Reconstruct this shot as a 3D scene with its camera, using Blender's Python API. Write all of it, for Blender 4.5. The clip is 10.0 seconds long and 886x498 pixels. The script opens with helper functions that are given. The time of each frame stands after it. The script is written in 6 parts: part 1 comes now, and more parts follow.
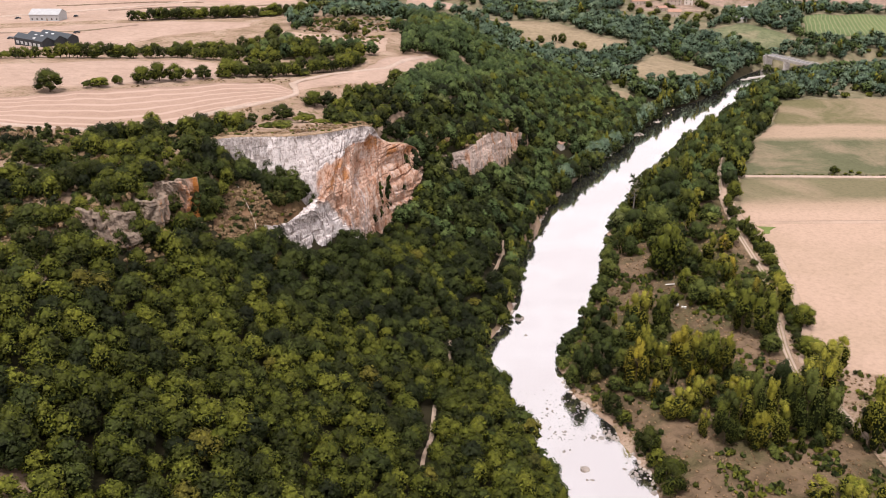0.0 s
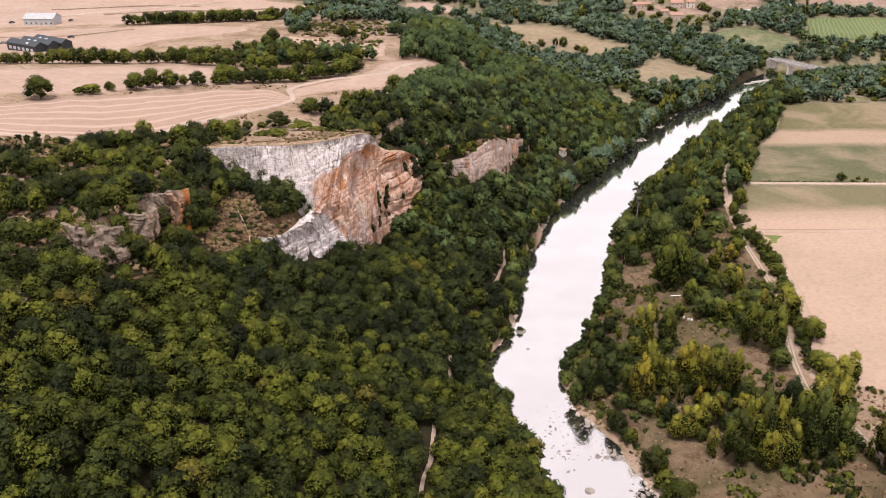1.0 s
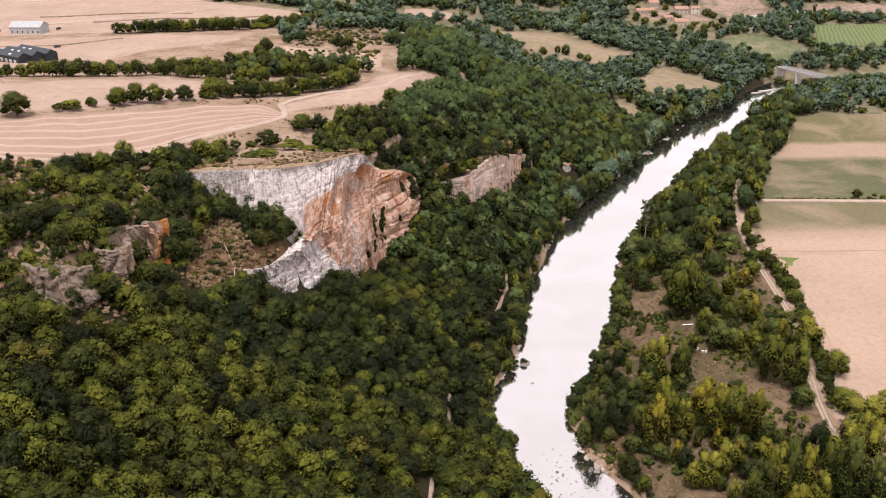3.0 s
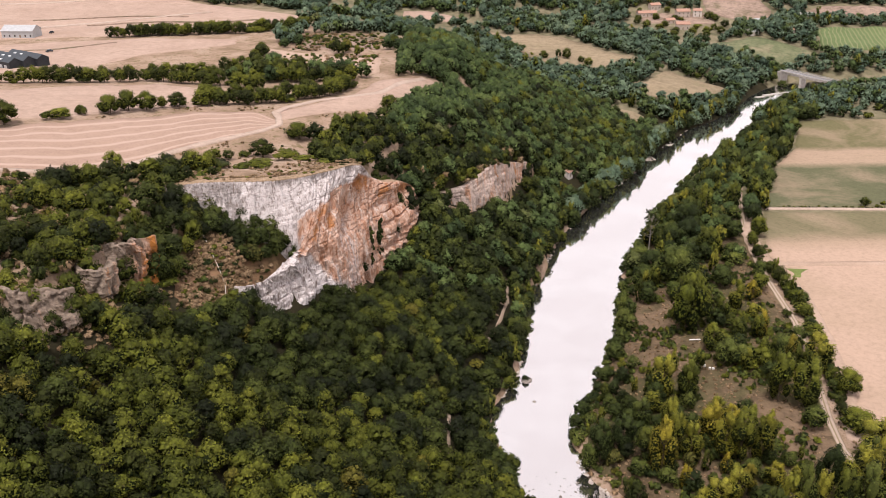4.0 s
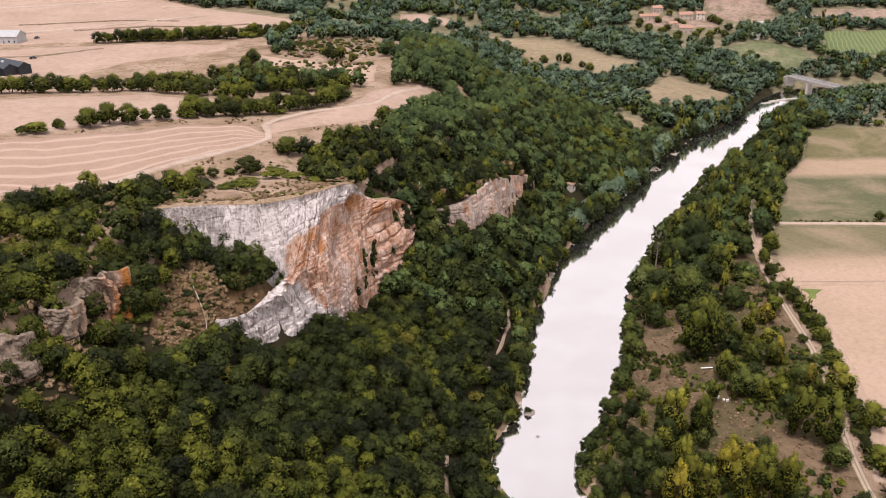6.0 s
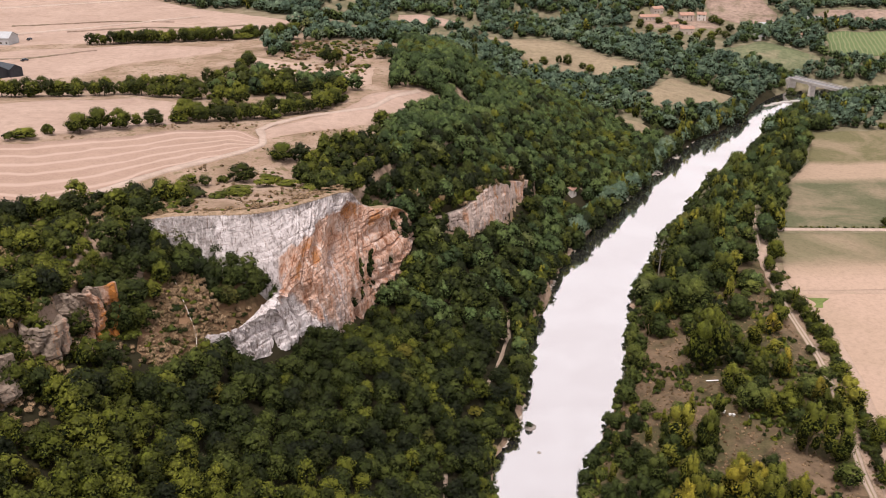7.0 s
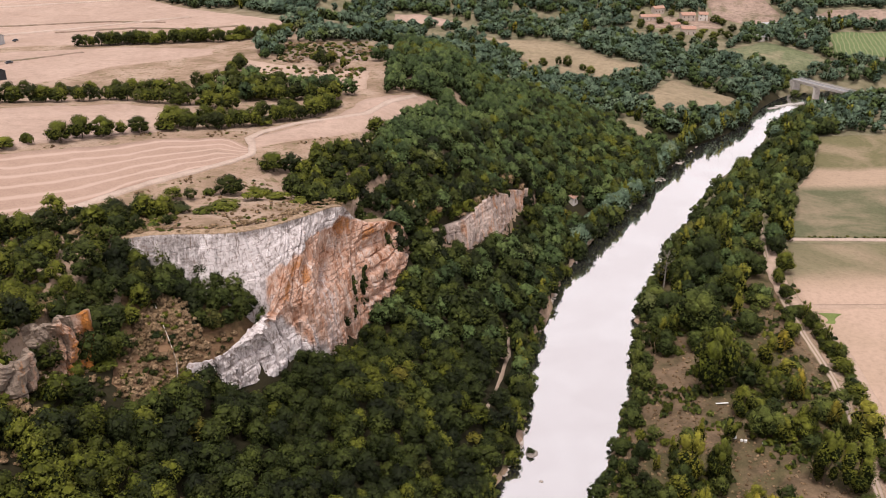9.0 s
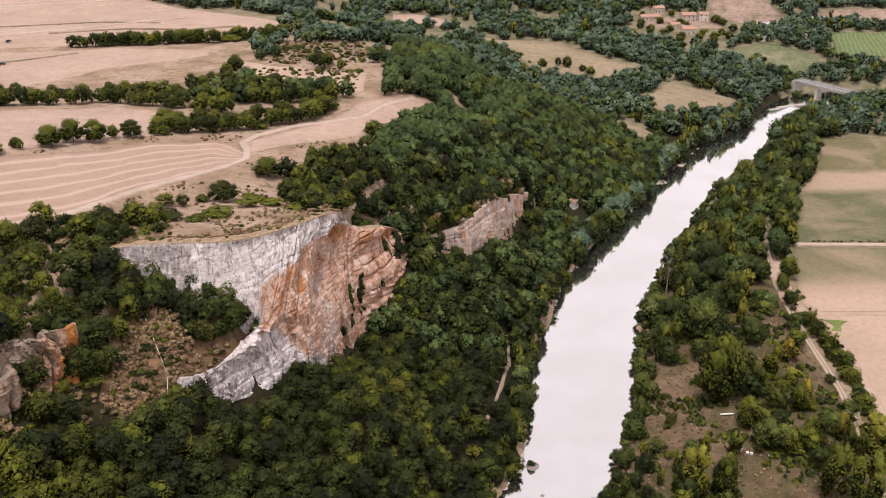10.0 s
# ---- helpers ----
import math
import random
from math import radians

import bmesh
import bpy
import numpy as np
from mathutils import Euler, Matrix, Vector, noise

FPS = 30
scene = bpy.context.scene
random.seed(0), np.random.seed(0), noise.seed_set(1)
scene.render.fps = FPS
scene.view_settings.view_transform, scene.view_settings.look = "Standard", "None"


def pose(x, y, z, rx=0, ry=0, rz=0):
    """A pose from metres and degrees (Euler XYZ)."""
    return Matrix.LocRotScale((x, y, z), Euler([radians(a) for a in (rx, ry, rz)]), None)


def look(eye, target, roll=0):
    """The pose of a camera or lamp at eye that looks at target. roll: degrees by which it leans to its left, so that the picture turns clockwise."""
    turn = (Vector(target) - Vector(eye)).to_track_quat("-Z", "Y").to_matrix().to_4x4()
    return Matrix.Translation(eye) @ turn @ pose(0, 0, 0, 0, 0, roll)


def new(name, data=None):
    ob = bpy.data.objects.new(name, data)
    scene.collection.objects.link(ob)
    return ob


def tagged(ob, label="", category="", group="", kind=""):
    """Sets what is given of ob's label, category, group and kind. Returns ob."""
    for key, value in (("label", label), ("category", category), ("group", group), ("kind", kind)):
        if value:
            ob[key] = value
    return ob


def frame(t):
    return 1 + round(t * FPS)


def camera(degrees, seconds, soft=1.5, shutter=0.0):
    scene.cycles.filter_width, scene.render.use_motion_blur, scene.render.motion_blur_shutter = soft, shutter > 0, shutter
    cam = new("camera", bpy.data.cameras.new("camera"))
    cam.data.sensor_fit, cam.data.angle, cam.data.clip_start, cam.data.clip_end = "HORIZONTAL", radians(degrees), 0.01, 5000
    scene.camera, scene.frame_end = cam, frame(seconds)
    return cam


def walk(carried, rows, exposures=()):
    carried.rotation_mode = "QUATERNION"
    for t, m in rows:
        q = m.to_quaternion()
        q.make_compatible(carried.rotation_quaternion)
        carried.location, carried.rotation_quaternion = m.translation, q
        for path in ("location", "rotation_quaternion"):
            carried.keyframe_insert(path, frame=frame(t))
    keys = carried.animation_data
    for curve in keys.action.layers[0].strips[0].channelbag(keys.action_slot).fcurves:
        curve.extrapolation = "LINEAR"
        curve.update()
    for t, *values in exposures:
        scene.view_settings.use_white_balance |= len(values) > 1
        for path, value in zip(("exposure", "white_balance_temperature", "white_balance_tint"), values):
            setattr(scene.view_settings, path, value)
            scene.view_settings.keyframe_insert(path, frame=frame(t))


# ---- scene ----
cam = camera(53.73, 10.0, soft=0.5)
PATH = [
    (0, (0.00, 0.00, 164.99), (-0.00, 91.19, 123.95), -0.30),
    (0.5, (0.05, 4.42, 164.70), (0.05, 95.66, 123.79), -0.33),
    (1, (0.11, 9.17, 164.59), (0.11, 100.46, 123.77), -0.35),
    (1.5, (0.18, 14.18, 164.61), (0.18, 105.51, 123.87), -0.36),
    (2, (0.24, 19.38, 164.73), (0.25, 110.74, 124.05), -0.36),
    (2.5, (0.31, 24.68, 164.90), (0.33, 116.06, 124.28), -0.36),
    (3, (0.38, 30.01, 165.10), (0.42, 121.40, 124.51), -0.35),
    (3.5, (0.45, 35.29, 165.28), (0.51, 126.70, 124.72), -0.35),
    (4, (0.52, 40.47, 165.42), (0.62, 131.88, 124.88), -0.35),
    (4.5, (0.58, 45.52, 165.53), (0.73, 136.93, 125.00), -0.35),
    (5, (0.65, 50.43, 165.62), (0.85, 141.84, 125.08), -0.35),
    (5.5, (0.71, 55.18, 165.68), (0.97, 146.58, 125.12), -0.34),
    (6, (0.76, 59.75, 165.74), (1.09, 151.14, 125.15), -0.34),
    (6.5, (0.81, 64.12, 165.78), (1.21, 155.50, 125.15), -0.32),
    (7, (0.85, 68.29, 165.83), (1.33, 159.64, 125.14), -0.30),
    (7.5, (0.89, 72.25, 165.88), (1.45, 163.57, 125.12), -0.28),
    (8, (0.92, 76.04, 165.91), (1.56, 167.33, 125.08), -0.25),
    (8.5, (0.95, 79.69, 165.93), (1.67, 170.94, 125.02), -0.23),
    (9, (0.99, 83.22, 165.93), (1.78, 174.43, 124.94), -0.21),
    (9.5, (1.03, 86.66, 165.88), (1.90, 177.84, 124.83), -0.20),
    (10, (1.07, 90.03, 165.80), (2.02, 181.19, 124.70), -0.21),
]
walk(cam, [(t, look(eye, target, roll)) for t, eye, target, roll in PATH],
     exposures=[(0, 0.0, 6500, 14), (5, -0.09, 6500, 14), (10, -0.19, 6500, 14)])

# ---------------------------------------------------------------- light
SUN_ELEV, SUN_AZ = 72.0, 195.0  # degrees; the azimuth is measured from north (+y) clockwise
world = bpy.data.worlds.new("sky")
scene.world = world
world.use_nodes = True
wn, wl = world.node_tree.nodes, world.node_tree.links
sky = wn.new("ShaderNodeTexSky")
sky.sky_type = "NISHITA"
sky.sun_disc = False
sky.sun_elevation, sky.sun_rotation = radians(SUN_ELEV), radians(SUN_AZ)
sky.air_density, sky.dust_density, sky.ozone_density = 1.0, 5.0, 1.0
wn["Background"].inputs["Strength"].default_value = 0.05
wl.new(sky.outputs["Color"], wn["Background"].inputs["Color"])
cloud = wn.new("ShaderNodeBackground")  # an even veil of high cloud over the sky
cloud.inputs["Color"].default_value = (1.0, 0.915, 0.885, 1)
up = wn.new("ShaderNodeSeparateXYZ")
wl.new(wn.new("ShaderNodeTexCoord").outputs["Generated"], up.inputs["Vector"])
haze = wn.new("ShaderNodeMapRange")  # the cloud is brighter in the haze low over the land
for key, v in (("From Min", 0.0), ("From Max", 0.7), ("To Min", 1.12), ("To Max", 0.84)):
    haze.inputs[key].default_value = v
wl.new(up.outputs["Z"], haze.inputs["Value"])
wl.new(haze.outputs["Result"], cloud.inputs["Strength"])
veil = wn.new("ShaderNodeAddShader")
wl.new(wn["Background"].outputs["Background"], veil.inputs[0])
wl.new(cloud.outputs["Background"], veil.inputs[1])
wl.new(veil.outputs["Shader"], wn["World Output"].inputs["Surface"])
sun = new("sun", bpy.data.lights.new("sun", "SUN"))
sun.data.energy, sun.data.angle, sun.data.color = 2.9, radians(12), (1.0, 0.945, 0.9)
_a, _e = radians(SUN_AZ), radians(SUN_ELEV)
sun.matrix_world = look(Vector((math.sin(_a) * math.cos(_e), math.cos(_a) * math.cos(_e), math.sin(_e))) * 400, (0, 0, 0))


# ---------------------------------------------------------------- materials
def material(name, rough=0.9, spec=0.2):
    m = bpy.data.materials.new(name)
    m.use_nodes = True
    b = m.node_tree.nodes["Principled BSDF"]
    b.inputs["Roughness"].default_value = rough
    b.inputs["Specular IOR Level"].default_value = spec
    return m, m.node_tree.nodes, m.node_tree.links, b


def noise_tex(n, l, vec, scale, detail=4.0, rough=0.55, dist=0.0):
    t = n.new("ShaderNodeTexNoise")
    t.inputs["Scale"].default_value, t.inputs["Detail"].default_value = scale, detail
    t.inputs["Roughness"].default_value, t.inputs["Distortion"].default_value = rough, dist
    l.new(vec, t.inputs["Vector"])
    return t.outputs["Fac"]


def ramp(n, l, fac, *stops):
    r = n.new("ShaderNodeValToRGB")
    e = r.color_ramp.elements
    while len(e) < len(stops):
        e.new(0.5)
    for k, (p, c) in enumerate(stops):
        e[k].position, e[k].color = p, (*c, 1)
    l.new(fac, r.inputs["Fac"])
    return r.outputs["Color"]


def grey(p, q):
    return (p, (0, 0, 0)), (q, (1, 1, 1))


def mix(n, l, fac, a, b, kind="MIX"):
    m = n.new("ShaderNodeMix")
    m.data_type, m.blend_type = "RGBA", kind
    for sock, v in ((m.inputs[0], fac), (m.inputs[6], a), (m.inputs[7], b)):
        if isinstance(v, (int, float)):
            sock.default_value = v
        elif isinstance(v, tuple):
            sock.default_value = (*v, 1)
        else:
            l.new(v, sock)
    return m.outputs[2]


def position(n, l, scale=(1, 1, 1)):
    g = n.new("ShaderNodeNewGeometry")
    m = n.new("ShaderNodeMapping")
    m.inputs["Scale"].default_value = scale
    l.new(g.outputs["Position"], m.inputs["Vector"])
    return m.outputs["Vector"]


def bump(n, l, b, fac, strength, dist):
    k = n.new("ShaderNodeBump")
    k.inputs["Strength"].default_value, k.inputs["Distance"].default_value = strength, dist
    l.new(fac, k.inputs["Height"])
    l.new(k.outputs["Normal"], b.inputs["Normal"])


def leaf_material(name, dark, mid, light, odd, odd_at=0.66):
    """Foliage: tone from tree to tree, from leaf spray to leaf spray, and a few turning crowns."""
    m, n, l, b = material(name, 0.7, 0.2)
    p = position(n, l)
    g = n.new("ShaderNodeNewGeometry")
    own = n.new("ShaderNodeAttribute")  # a tone of its own for every tree
    own.attribute_name = "tree_tone"
    tone = n.new("ShaderNodeMath")
    tone.operation = "MULTIPLY_ADD"
    l.new(own.outputs["Fac"], tone.inputs[0])
    tone.inputs[1].default_value = 0.6
    spread = n.new("ShaderNodeMapRange")
    spread.inputs["To Min"].default_value, spread.inputs["To Max"].default_value = -0.35, 0.75
    l.new(noise_tex(n, l, p, 0.07, 3.0), spread.inputs["Value"])
    l.new(spread.outputs["Result"], tone.inputs[2])
    c = ramp(n, l, tone.outputs[0], (0.2, dark), (0.5, mid), (0.85, light))
    turned = n.new("ShaderNodeMath")
    turned.operation = "GREATER_THAN"
    turned.inputs[1].default_value = odd_at + 0.32
    l.new(own.outputs["Fac"], turned.inputs[0])
    half = n.new("ShaderNodeMath")
    half.operation = "MULTIPLY"
    half.inputs[1].default_value = 0.6
    l.new(turned.outputs[0], half.inputs[0])
    c = mix(n, l, half.outputs[0], c, odd)
    spray = n.new("ShaderNodeMapRange")
    spray.inputs["To Min"].default_value, spray.inputs["To Max"].default_value = 0.62, 1.42
    l.new(g.outputs["Random Per Island"], spray.inputs["Value"])
    fleck = n.new("ShaderNodeMapRange")
    fleck.inputs["From Min"].default_value, fleck.inputs["From Max"].default_value = 0.32, 0.68
    fleck.inputs["To Min"].default_value, fleck.inputs["To Max"].default_value = 0.72, 1.28
    l.new(noise_tex(n, l, p, 1.1, 3.0, 0.6), fleck.inputs["Value"])
    both = n.new("ShaderNodeMath")
    both.operation = "MULTIPLY"
    l.new(spray.outputs["Result"], both.inputs[0])
    l.new(fleck.outputs["Result"], both.inputs[1])
    hsv = n.new("ShaderNodeHueSaturation")
    hsv.inputs["Saturation"].default_value = 1.08
    l.new(c, hsv.inputs["Color"])
    l.new(both.outputs[0], hsv.inputs["Value"])
    l.new(hsv.outputs["Color"], b.inputs["Base Color"])
    puff = n.new("ShaderNodeAttribute")  # the rounded lie of the leaves in the crown
    puff.attribute_name = "leaf_lie"
    turn = n.new("ShaderNodeVectorTransform")
    turn.vector_type, turn.convert_from, turn.convert_to = "NORMAL", "OBJECT", "WORLD"
    l.new(puff.outputs["Vector"], turn.inputs["Vector"])
    l.new(turn.outputs["Vector"], b.inputs["Normal"])
    tr = n.new("ShaderNodeBsdfTranslucent")
    l.new(hsv.outputs["Color"], tr.inputs["Color"])
    mx = n.new("ShaderNodeMixShader")
    mx.inputs["Fac"].default_value = 0.1
    l.new(b.outputs["BSDF"], mx.inputs[1])
    l.new(tr.outputs["BSDF"], mx.inputs[2])
    l.new(mx.outputs["Shader"], n["Material Output"].inputs["Surface"])
    return m


OAK = leaf_material("oak_leaves", (0.0239, 0.0296, 0.00532), (0.0693, 0.0801, 0.0127), (0.14, 0.147, 0.0255), (0.117, 0.093, 0.0222))
# cooler than the near oak, with some distance haze in the colour
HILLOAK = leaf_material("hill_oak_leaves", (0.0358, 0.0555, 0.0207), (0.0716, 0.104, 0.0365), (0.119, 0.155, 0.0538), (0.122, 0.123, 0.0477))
POPLAR = leaf_material("poplar_leaves", (0.0466, 0.0563, 0.0118), (0.123, 0.133, 0.0242), (0.237, 0.223, 0.0425), (0.26, 0.201, 0.0336))
# darker copy of the oak leaves: shade by the cliff put into the colour
DARKOAK = leaf_material("holm_oak_leaves", (0.0101, 0.0145, 0.00348), (0.0307, 0.0408, 0.00884), (0.0685, 0.0821, 0.0183), (0.0643, 0.0581, 0.0149))
WILLOW = leaf_material("willow_leaves", (0.0214, 0.031, 0.00821), (0.0564, 0.0729, 0.0177), (0.117, 0.132, 0.0326), (0.125, 0.109, 0.0328))
# far trees: bluish pale leaves, the haze of distance mixed into the colour
HAZYTREE = leaf_material("alder_leaves", (0.0629, 0.0968, 0.0658), (0.114, 0.163, 0.107), (0.178, 0.234, 0.151), (0.195, 0.229, 0.137))
YELLOW = leaf_material("yellow_leaves", (0.167, 0.145, 0.0296), (0.264, 0.211, 0.0362), (0.348, 0.276, 0.0592), (0.236, 0.165, 0.0328))
ASPEN = leaf_material("aspen_leaves", (0.113, 0.117, 0.0219), (0.192, 0.175, 0.029), (0.27, 0.228, 0.0418), (0.299, 0.228, 0.0386))
DRYGRASS = leaf_material("dry_grass_blades", (0.188, 0.129, 0.0746), (0.287, 0.199, 0.123), (0.387, 0.279, 0.179), (0.144, 0.131, 0.0554))


def ground_material():
    m, n, l, b = material("dry_ground", 0.95, 0.1)
    p = position(n, l)
    c = ramp(n, l, noise_tex(n, l, p, 0.06, 5.0), (0.32, (0.215, 0.15, 0.1)), (0.5, (0.335, 0.237, 0.172)), (0.66, (0.41, 0.305, 0.236)))
    c = mix(n, l, ramp(n, l, noise_tex(n, l, p, 0.3, 6.0, 0.65), *grey(0.53, 0.66)), c, (0.16, 0.13, 0.065))
    c = mix(n, l, ramp(n, l, noise_tex(n, l, p, 1.1, 6.0, 0.7), *grey(0.5, 0.7)), c, (0.2, 0.145, 0.085))
    # the low valley upstream is greener
    sep = n.new("ShaderNodeSeparateXYZ")
    l.new(p, sep.inputs["Vector"])
    green = n.new("ShaderNodeMapRange")
    for key, v in (("From Min", 520.0), ("From Max", 640.0), ("To Min", 0.0), ("To Max", 0.75)):
        green.inputs[key].default_value = v
    east = n.new("ShaderNodeMath")
    east.operation = "MULTIPLY_ADD"
    l.new(sep.outputs["X"], east.inputs[0])
    east.inputs[1].default_value = 1.2
    l.new(sep.outputs["Y"], east.inputs[2])
    l.new(east.outputs[0], green.inputs["Value"])
    c = mix(n, l, green.outputs["Result"], c, ramp(n, l, noise_tex(n, l, p, 0.12, 5.0), (0.35, (0.1, 0.11, 0.06)), (0.65, (0.21, 0.195, 0.12))))
    l.new(c, b.inputs["Base Color"])
    bump(n, l, b, noise_tex(n, l, p, 0.9, 6.0), 0.8, 0.5)
    return m


def field_material(name, low, high, patch, patch_at=0.6, lines=0.0, line_colour=(0.62, 0.47, 0.36), waver=1.4, ruts=False, mottle=0.5):
    """Stubble or pasture: broad tone, patches, fine grain, and tractor lines along the length of the field."""
    m, n, l, b = material(name, 0.95, 0.08)
    p = position(n, l)
    c = ramp(n, l, noise_tex(n, l, p, 0.03, 4.0), (0.36, low), (0.64, high))
    c = mix(n, l, ramp(n, l, noise_tex(n, l, p, 0.045, 5.0, 0.6, 0.6), *grey(patch_at, patch_at + 0.14)), c, patch)
    c = mix(n, l, 0.28, c, ramp(n, l, noise_tex(n, l, p, 1.3, 6.0, 0.7), (0.3, tuple(v * 0.6 for v in low)), (0.7, tuple(min(1, v * 1.25) for v in high))))
    spots = ramp(n, l, noise_tex(n, l, p, 0.24, 7.0, 0.72, 0.4), (0.36, (0.62, 0.62, 0.6)), (0.5, (1, 1, 1)), (0.66, (1.22, 1.2, 1.18)))
    c = mix(n, l, mottle, c, spots, "MULTIPLY")
    uv = n.new("ShaderNodeTexCoord")
    if lines:
        w = n.new("ShaderNodeTexWave")
        w.wave_profile, w.bands_direction = "SIN", "Y"
        w.inputs["Scale"].default_value, w.inputs["Distortion"].default_value = lines, waver
        w.inputs["Detail"].default_value, w.inputs["Detail Scale"].default_value = 3.0, 1.3
        l.new(uv.outputs["UV"], w.inputs["Vector"])
        c = mix(n, l, ramp(n, l, w.outputs["Fac"], (0.72, (0, 0, 0)), (0.97, (0.75, 0.75, 0.75))), c, line_colour)
    if ruts:
        sep = n.new("ShaderNodeSeparateXYZ")
        l.new(uv.outputs["UV"], sep.inputs["Vector"])
        c = mix(n, l, ramp(n, l, sep.outputs["Y"], (0.0, (1, 1, 1)), (0.14, (0, 0, 0)), (0.36, (0, 0, 0)), (0.46, (0.9, 0.9, 0.9)), (0.56, (0.9, 0.9, 0.9)), (0.64, (0, 0, 0)), (0.86, (0, 0, 0)), (1.0, (1, 1, 1))), c, (0.24, 0.19, 0.11))
    l.new(c, b.inputs["Base Color"])
    bump(n, l, b, noise_tex(n, l, p, 2.0, 4.0), 0.4, 0.2)
    return m


RUTS = field_material("rutted_track", (0.361, 0.275, 0.219), (0.473, 0.37, 0.305), (0.344, 0.258, 0.198), 0.65, ruts=True, mottle=0.3)
# leaf litter made near black: the shade under the trees is in its colour
SHADEDLITTER = field_material("woodland_floor", (0.02, 0.019, 0.01), (0.036, 0.031, 0.017), (0.055, 0.043, 0.024), 0.66)
TAN = field_material("stubble_field", (0.37, 0.265, 0.209), (0.447, 0.329, 0.264), (0.323, 0.225, 0.169), 0.58, mottle=0.35)
STRIPED = field_material("striped_stubble", (0.344, 0.237, 0.181), (0.387, 0.273, 0.215), (0.318, 0.224, 0.17), 0.6, 1.9, (0.49, 0.365, 0.297), mottle=0.2)
GREENFIELD = field_material("green_field", (0.115, 0.138, 0.068), (0.18, 0.185, 0.108), (0.27, 0.228, 0.15), 0.52, mottle=0.8)
GRASS = field_material("fresh_grass", (0.13, 0.17, 0.05), (0.19, 0.22, 0.075), (0.24, 0.2, 0.1), 0.6, mottle=0.6)
DRYFIELD = field_material("dry_river_field", (0.378, 0.275, 0.206), (0.464, 0.344, 0.271), (0.31, 0.249, 0.163), 0.58, mottle=0.22)
VILLAGE = field_material("village_earth", (0.232, 0.168, 0.129), (0.344, 0.254, 0.202), (0.146, 0.125, 0.0731), 0.5, mottle=0.8)
VINEYARD = field_material("vineyard_rows", (0.12, 0.16, 0.07), (0.15, 0.19, 0.08), (0.14, 0.17, 0.075), 0.6, 9.0, (0.23, 0.235, 0.125), waver=0.2)
OCHRE = field_material("ochre_field", (0.232, 0.185, 0.12), (0.31, 0.245, 0.163), (0.198, 0.176, 0.103), 0.6)
TRACK = field_material("track_gravel", (0.404, 0.31, 0.249), (0.499, 0.391, 0.327), (0.37, 0.284, 0.224), 0.65, mottle=0.3)
FOOTPATH = field_material("footpath_earth", (0.28, 0.21, 0.155), (0.44, 0.34, 0.27), (0.13, 0.1, 0.06), 0.55, mottle=0.8)
TALUS = field_material("talus_grass", (0.11, 0.068, 0.036), (0.22, 0.135, 0.08), (0.075, 0.062, 0.028), 0.5, mottle=1.0)
FLAT = field_material("river_flat_grass", (0.0978, 0.0706, 0.0408), (0.2, 0.139, 0.0918), (0.068, 0.0663, 0.0281), 0.44, mottle=1.0)


def valley_field_material():
    """The meadows by the river: bands of dry stubble, worn path and dull green grass, which run into one another."""
    m, n, l, b = material("valley_meadow", 0.95, 0.08)
    p = position(n, l)
    sep = n.new("ShaderNodeSeparateXYZ")
    l.new(p, sep.inputs["Vector"])
    wob = n.new("ShaderNodeMapRange")
    wob.inputs["To Min"].default_value, wob.inputs["To Max"].default_value = -6.0, 6.0
    l.new(noise_tex(n, l, p, 0.05, 5.0, 0.65), wob.inputs["Value"])
    y = n.new("ShaderNodeMath")
    l.new(sep.outputs["Y"], y.inputs[0])
    l.new(wob.outputs["Result"], y.inputs[1])
    along = n.new("ShaderNodeMapRange")
    along.inputs["From Min"].default_value, along.inputs["From Max"].default_value = 360.0, 610.0
    l.new(y.outputs[0], along.inputs["Value"])
    tan, dry, olive, dull, lime = (0.43, 0.31, 0.235), (0.36, 0.265, 0.19), (0.17, 0.15, 0.088), (0.115, 0.118, 0.066), (0.15, 0.135, 0.07)
    stops = [(v - 360) / 250 for v in (372, 392, 404, 416, 442, 452, 508, 518, 536, 545)]
    c = ramp(n, l, along.outputs["Result"], *zip(stops, (tan, tan, dry, olive, olive, dull, dull, dry, dry, lime)))
    blotch = ramp(n, l, noise_tex(n, l, p, 0.022, 6.0, 0.62, 0.5), *grey(0.47, 0.62))
    c = mix(n, l, blotch, c, mix(n, l, 0.5, c, dry))
    green = ramp(n, l, noise_tex(n, l, position(n, l, (0.6, 1, 1)), 0.03, 6.0, 0.65), (0.6, (0, 0, 0)), (0.74, (0.5, 0.5, 0.5)))
    c = mix(n, l, green, c, (0.2, 0.19, 0.105))
    speck = ramp(n, l, noise_tex(n, l, p, 0.5, 8.0, 0.75), (0.34, (0.7, 0.7, 0.68)), (0.5, (1, 1, 1)), (0.68, (1.18, 1.16, 1.14)))
    c = mix(n, l, 0.55, c, speck, "MULTIPLY")
    l.new(c, b.inputs["Base Color"])
    bump(n, l, b, noise_tex(n, l, p, 1.6, 5.0), 0.4, 0.25)
    return m


MEADOW = valley_field_material()
GROUND = ground_material()


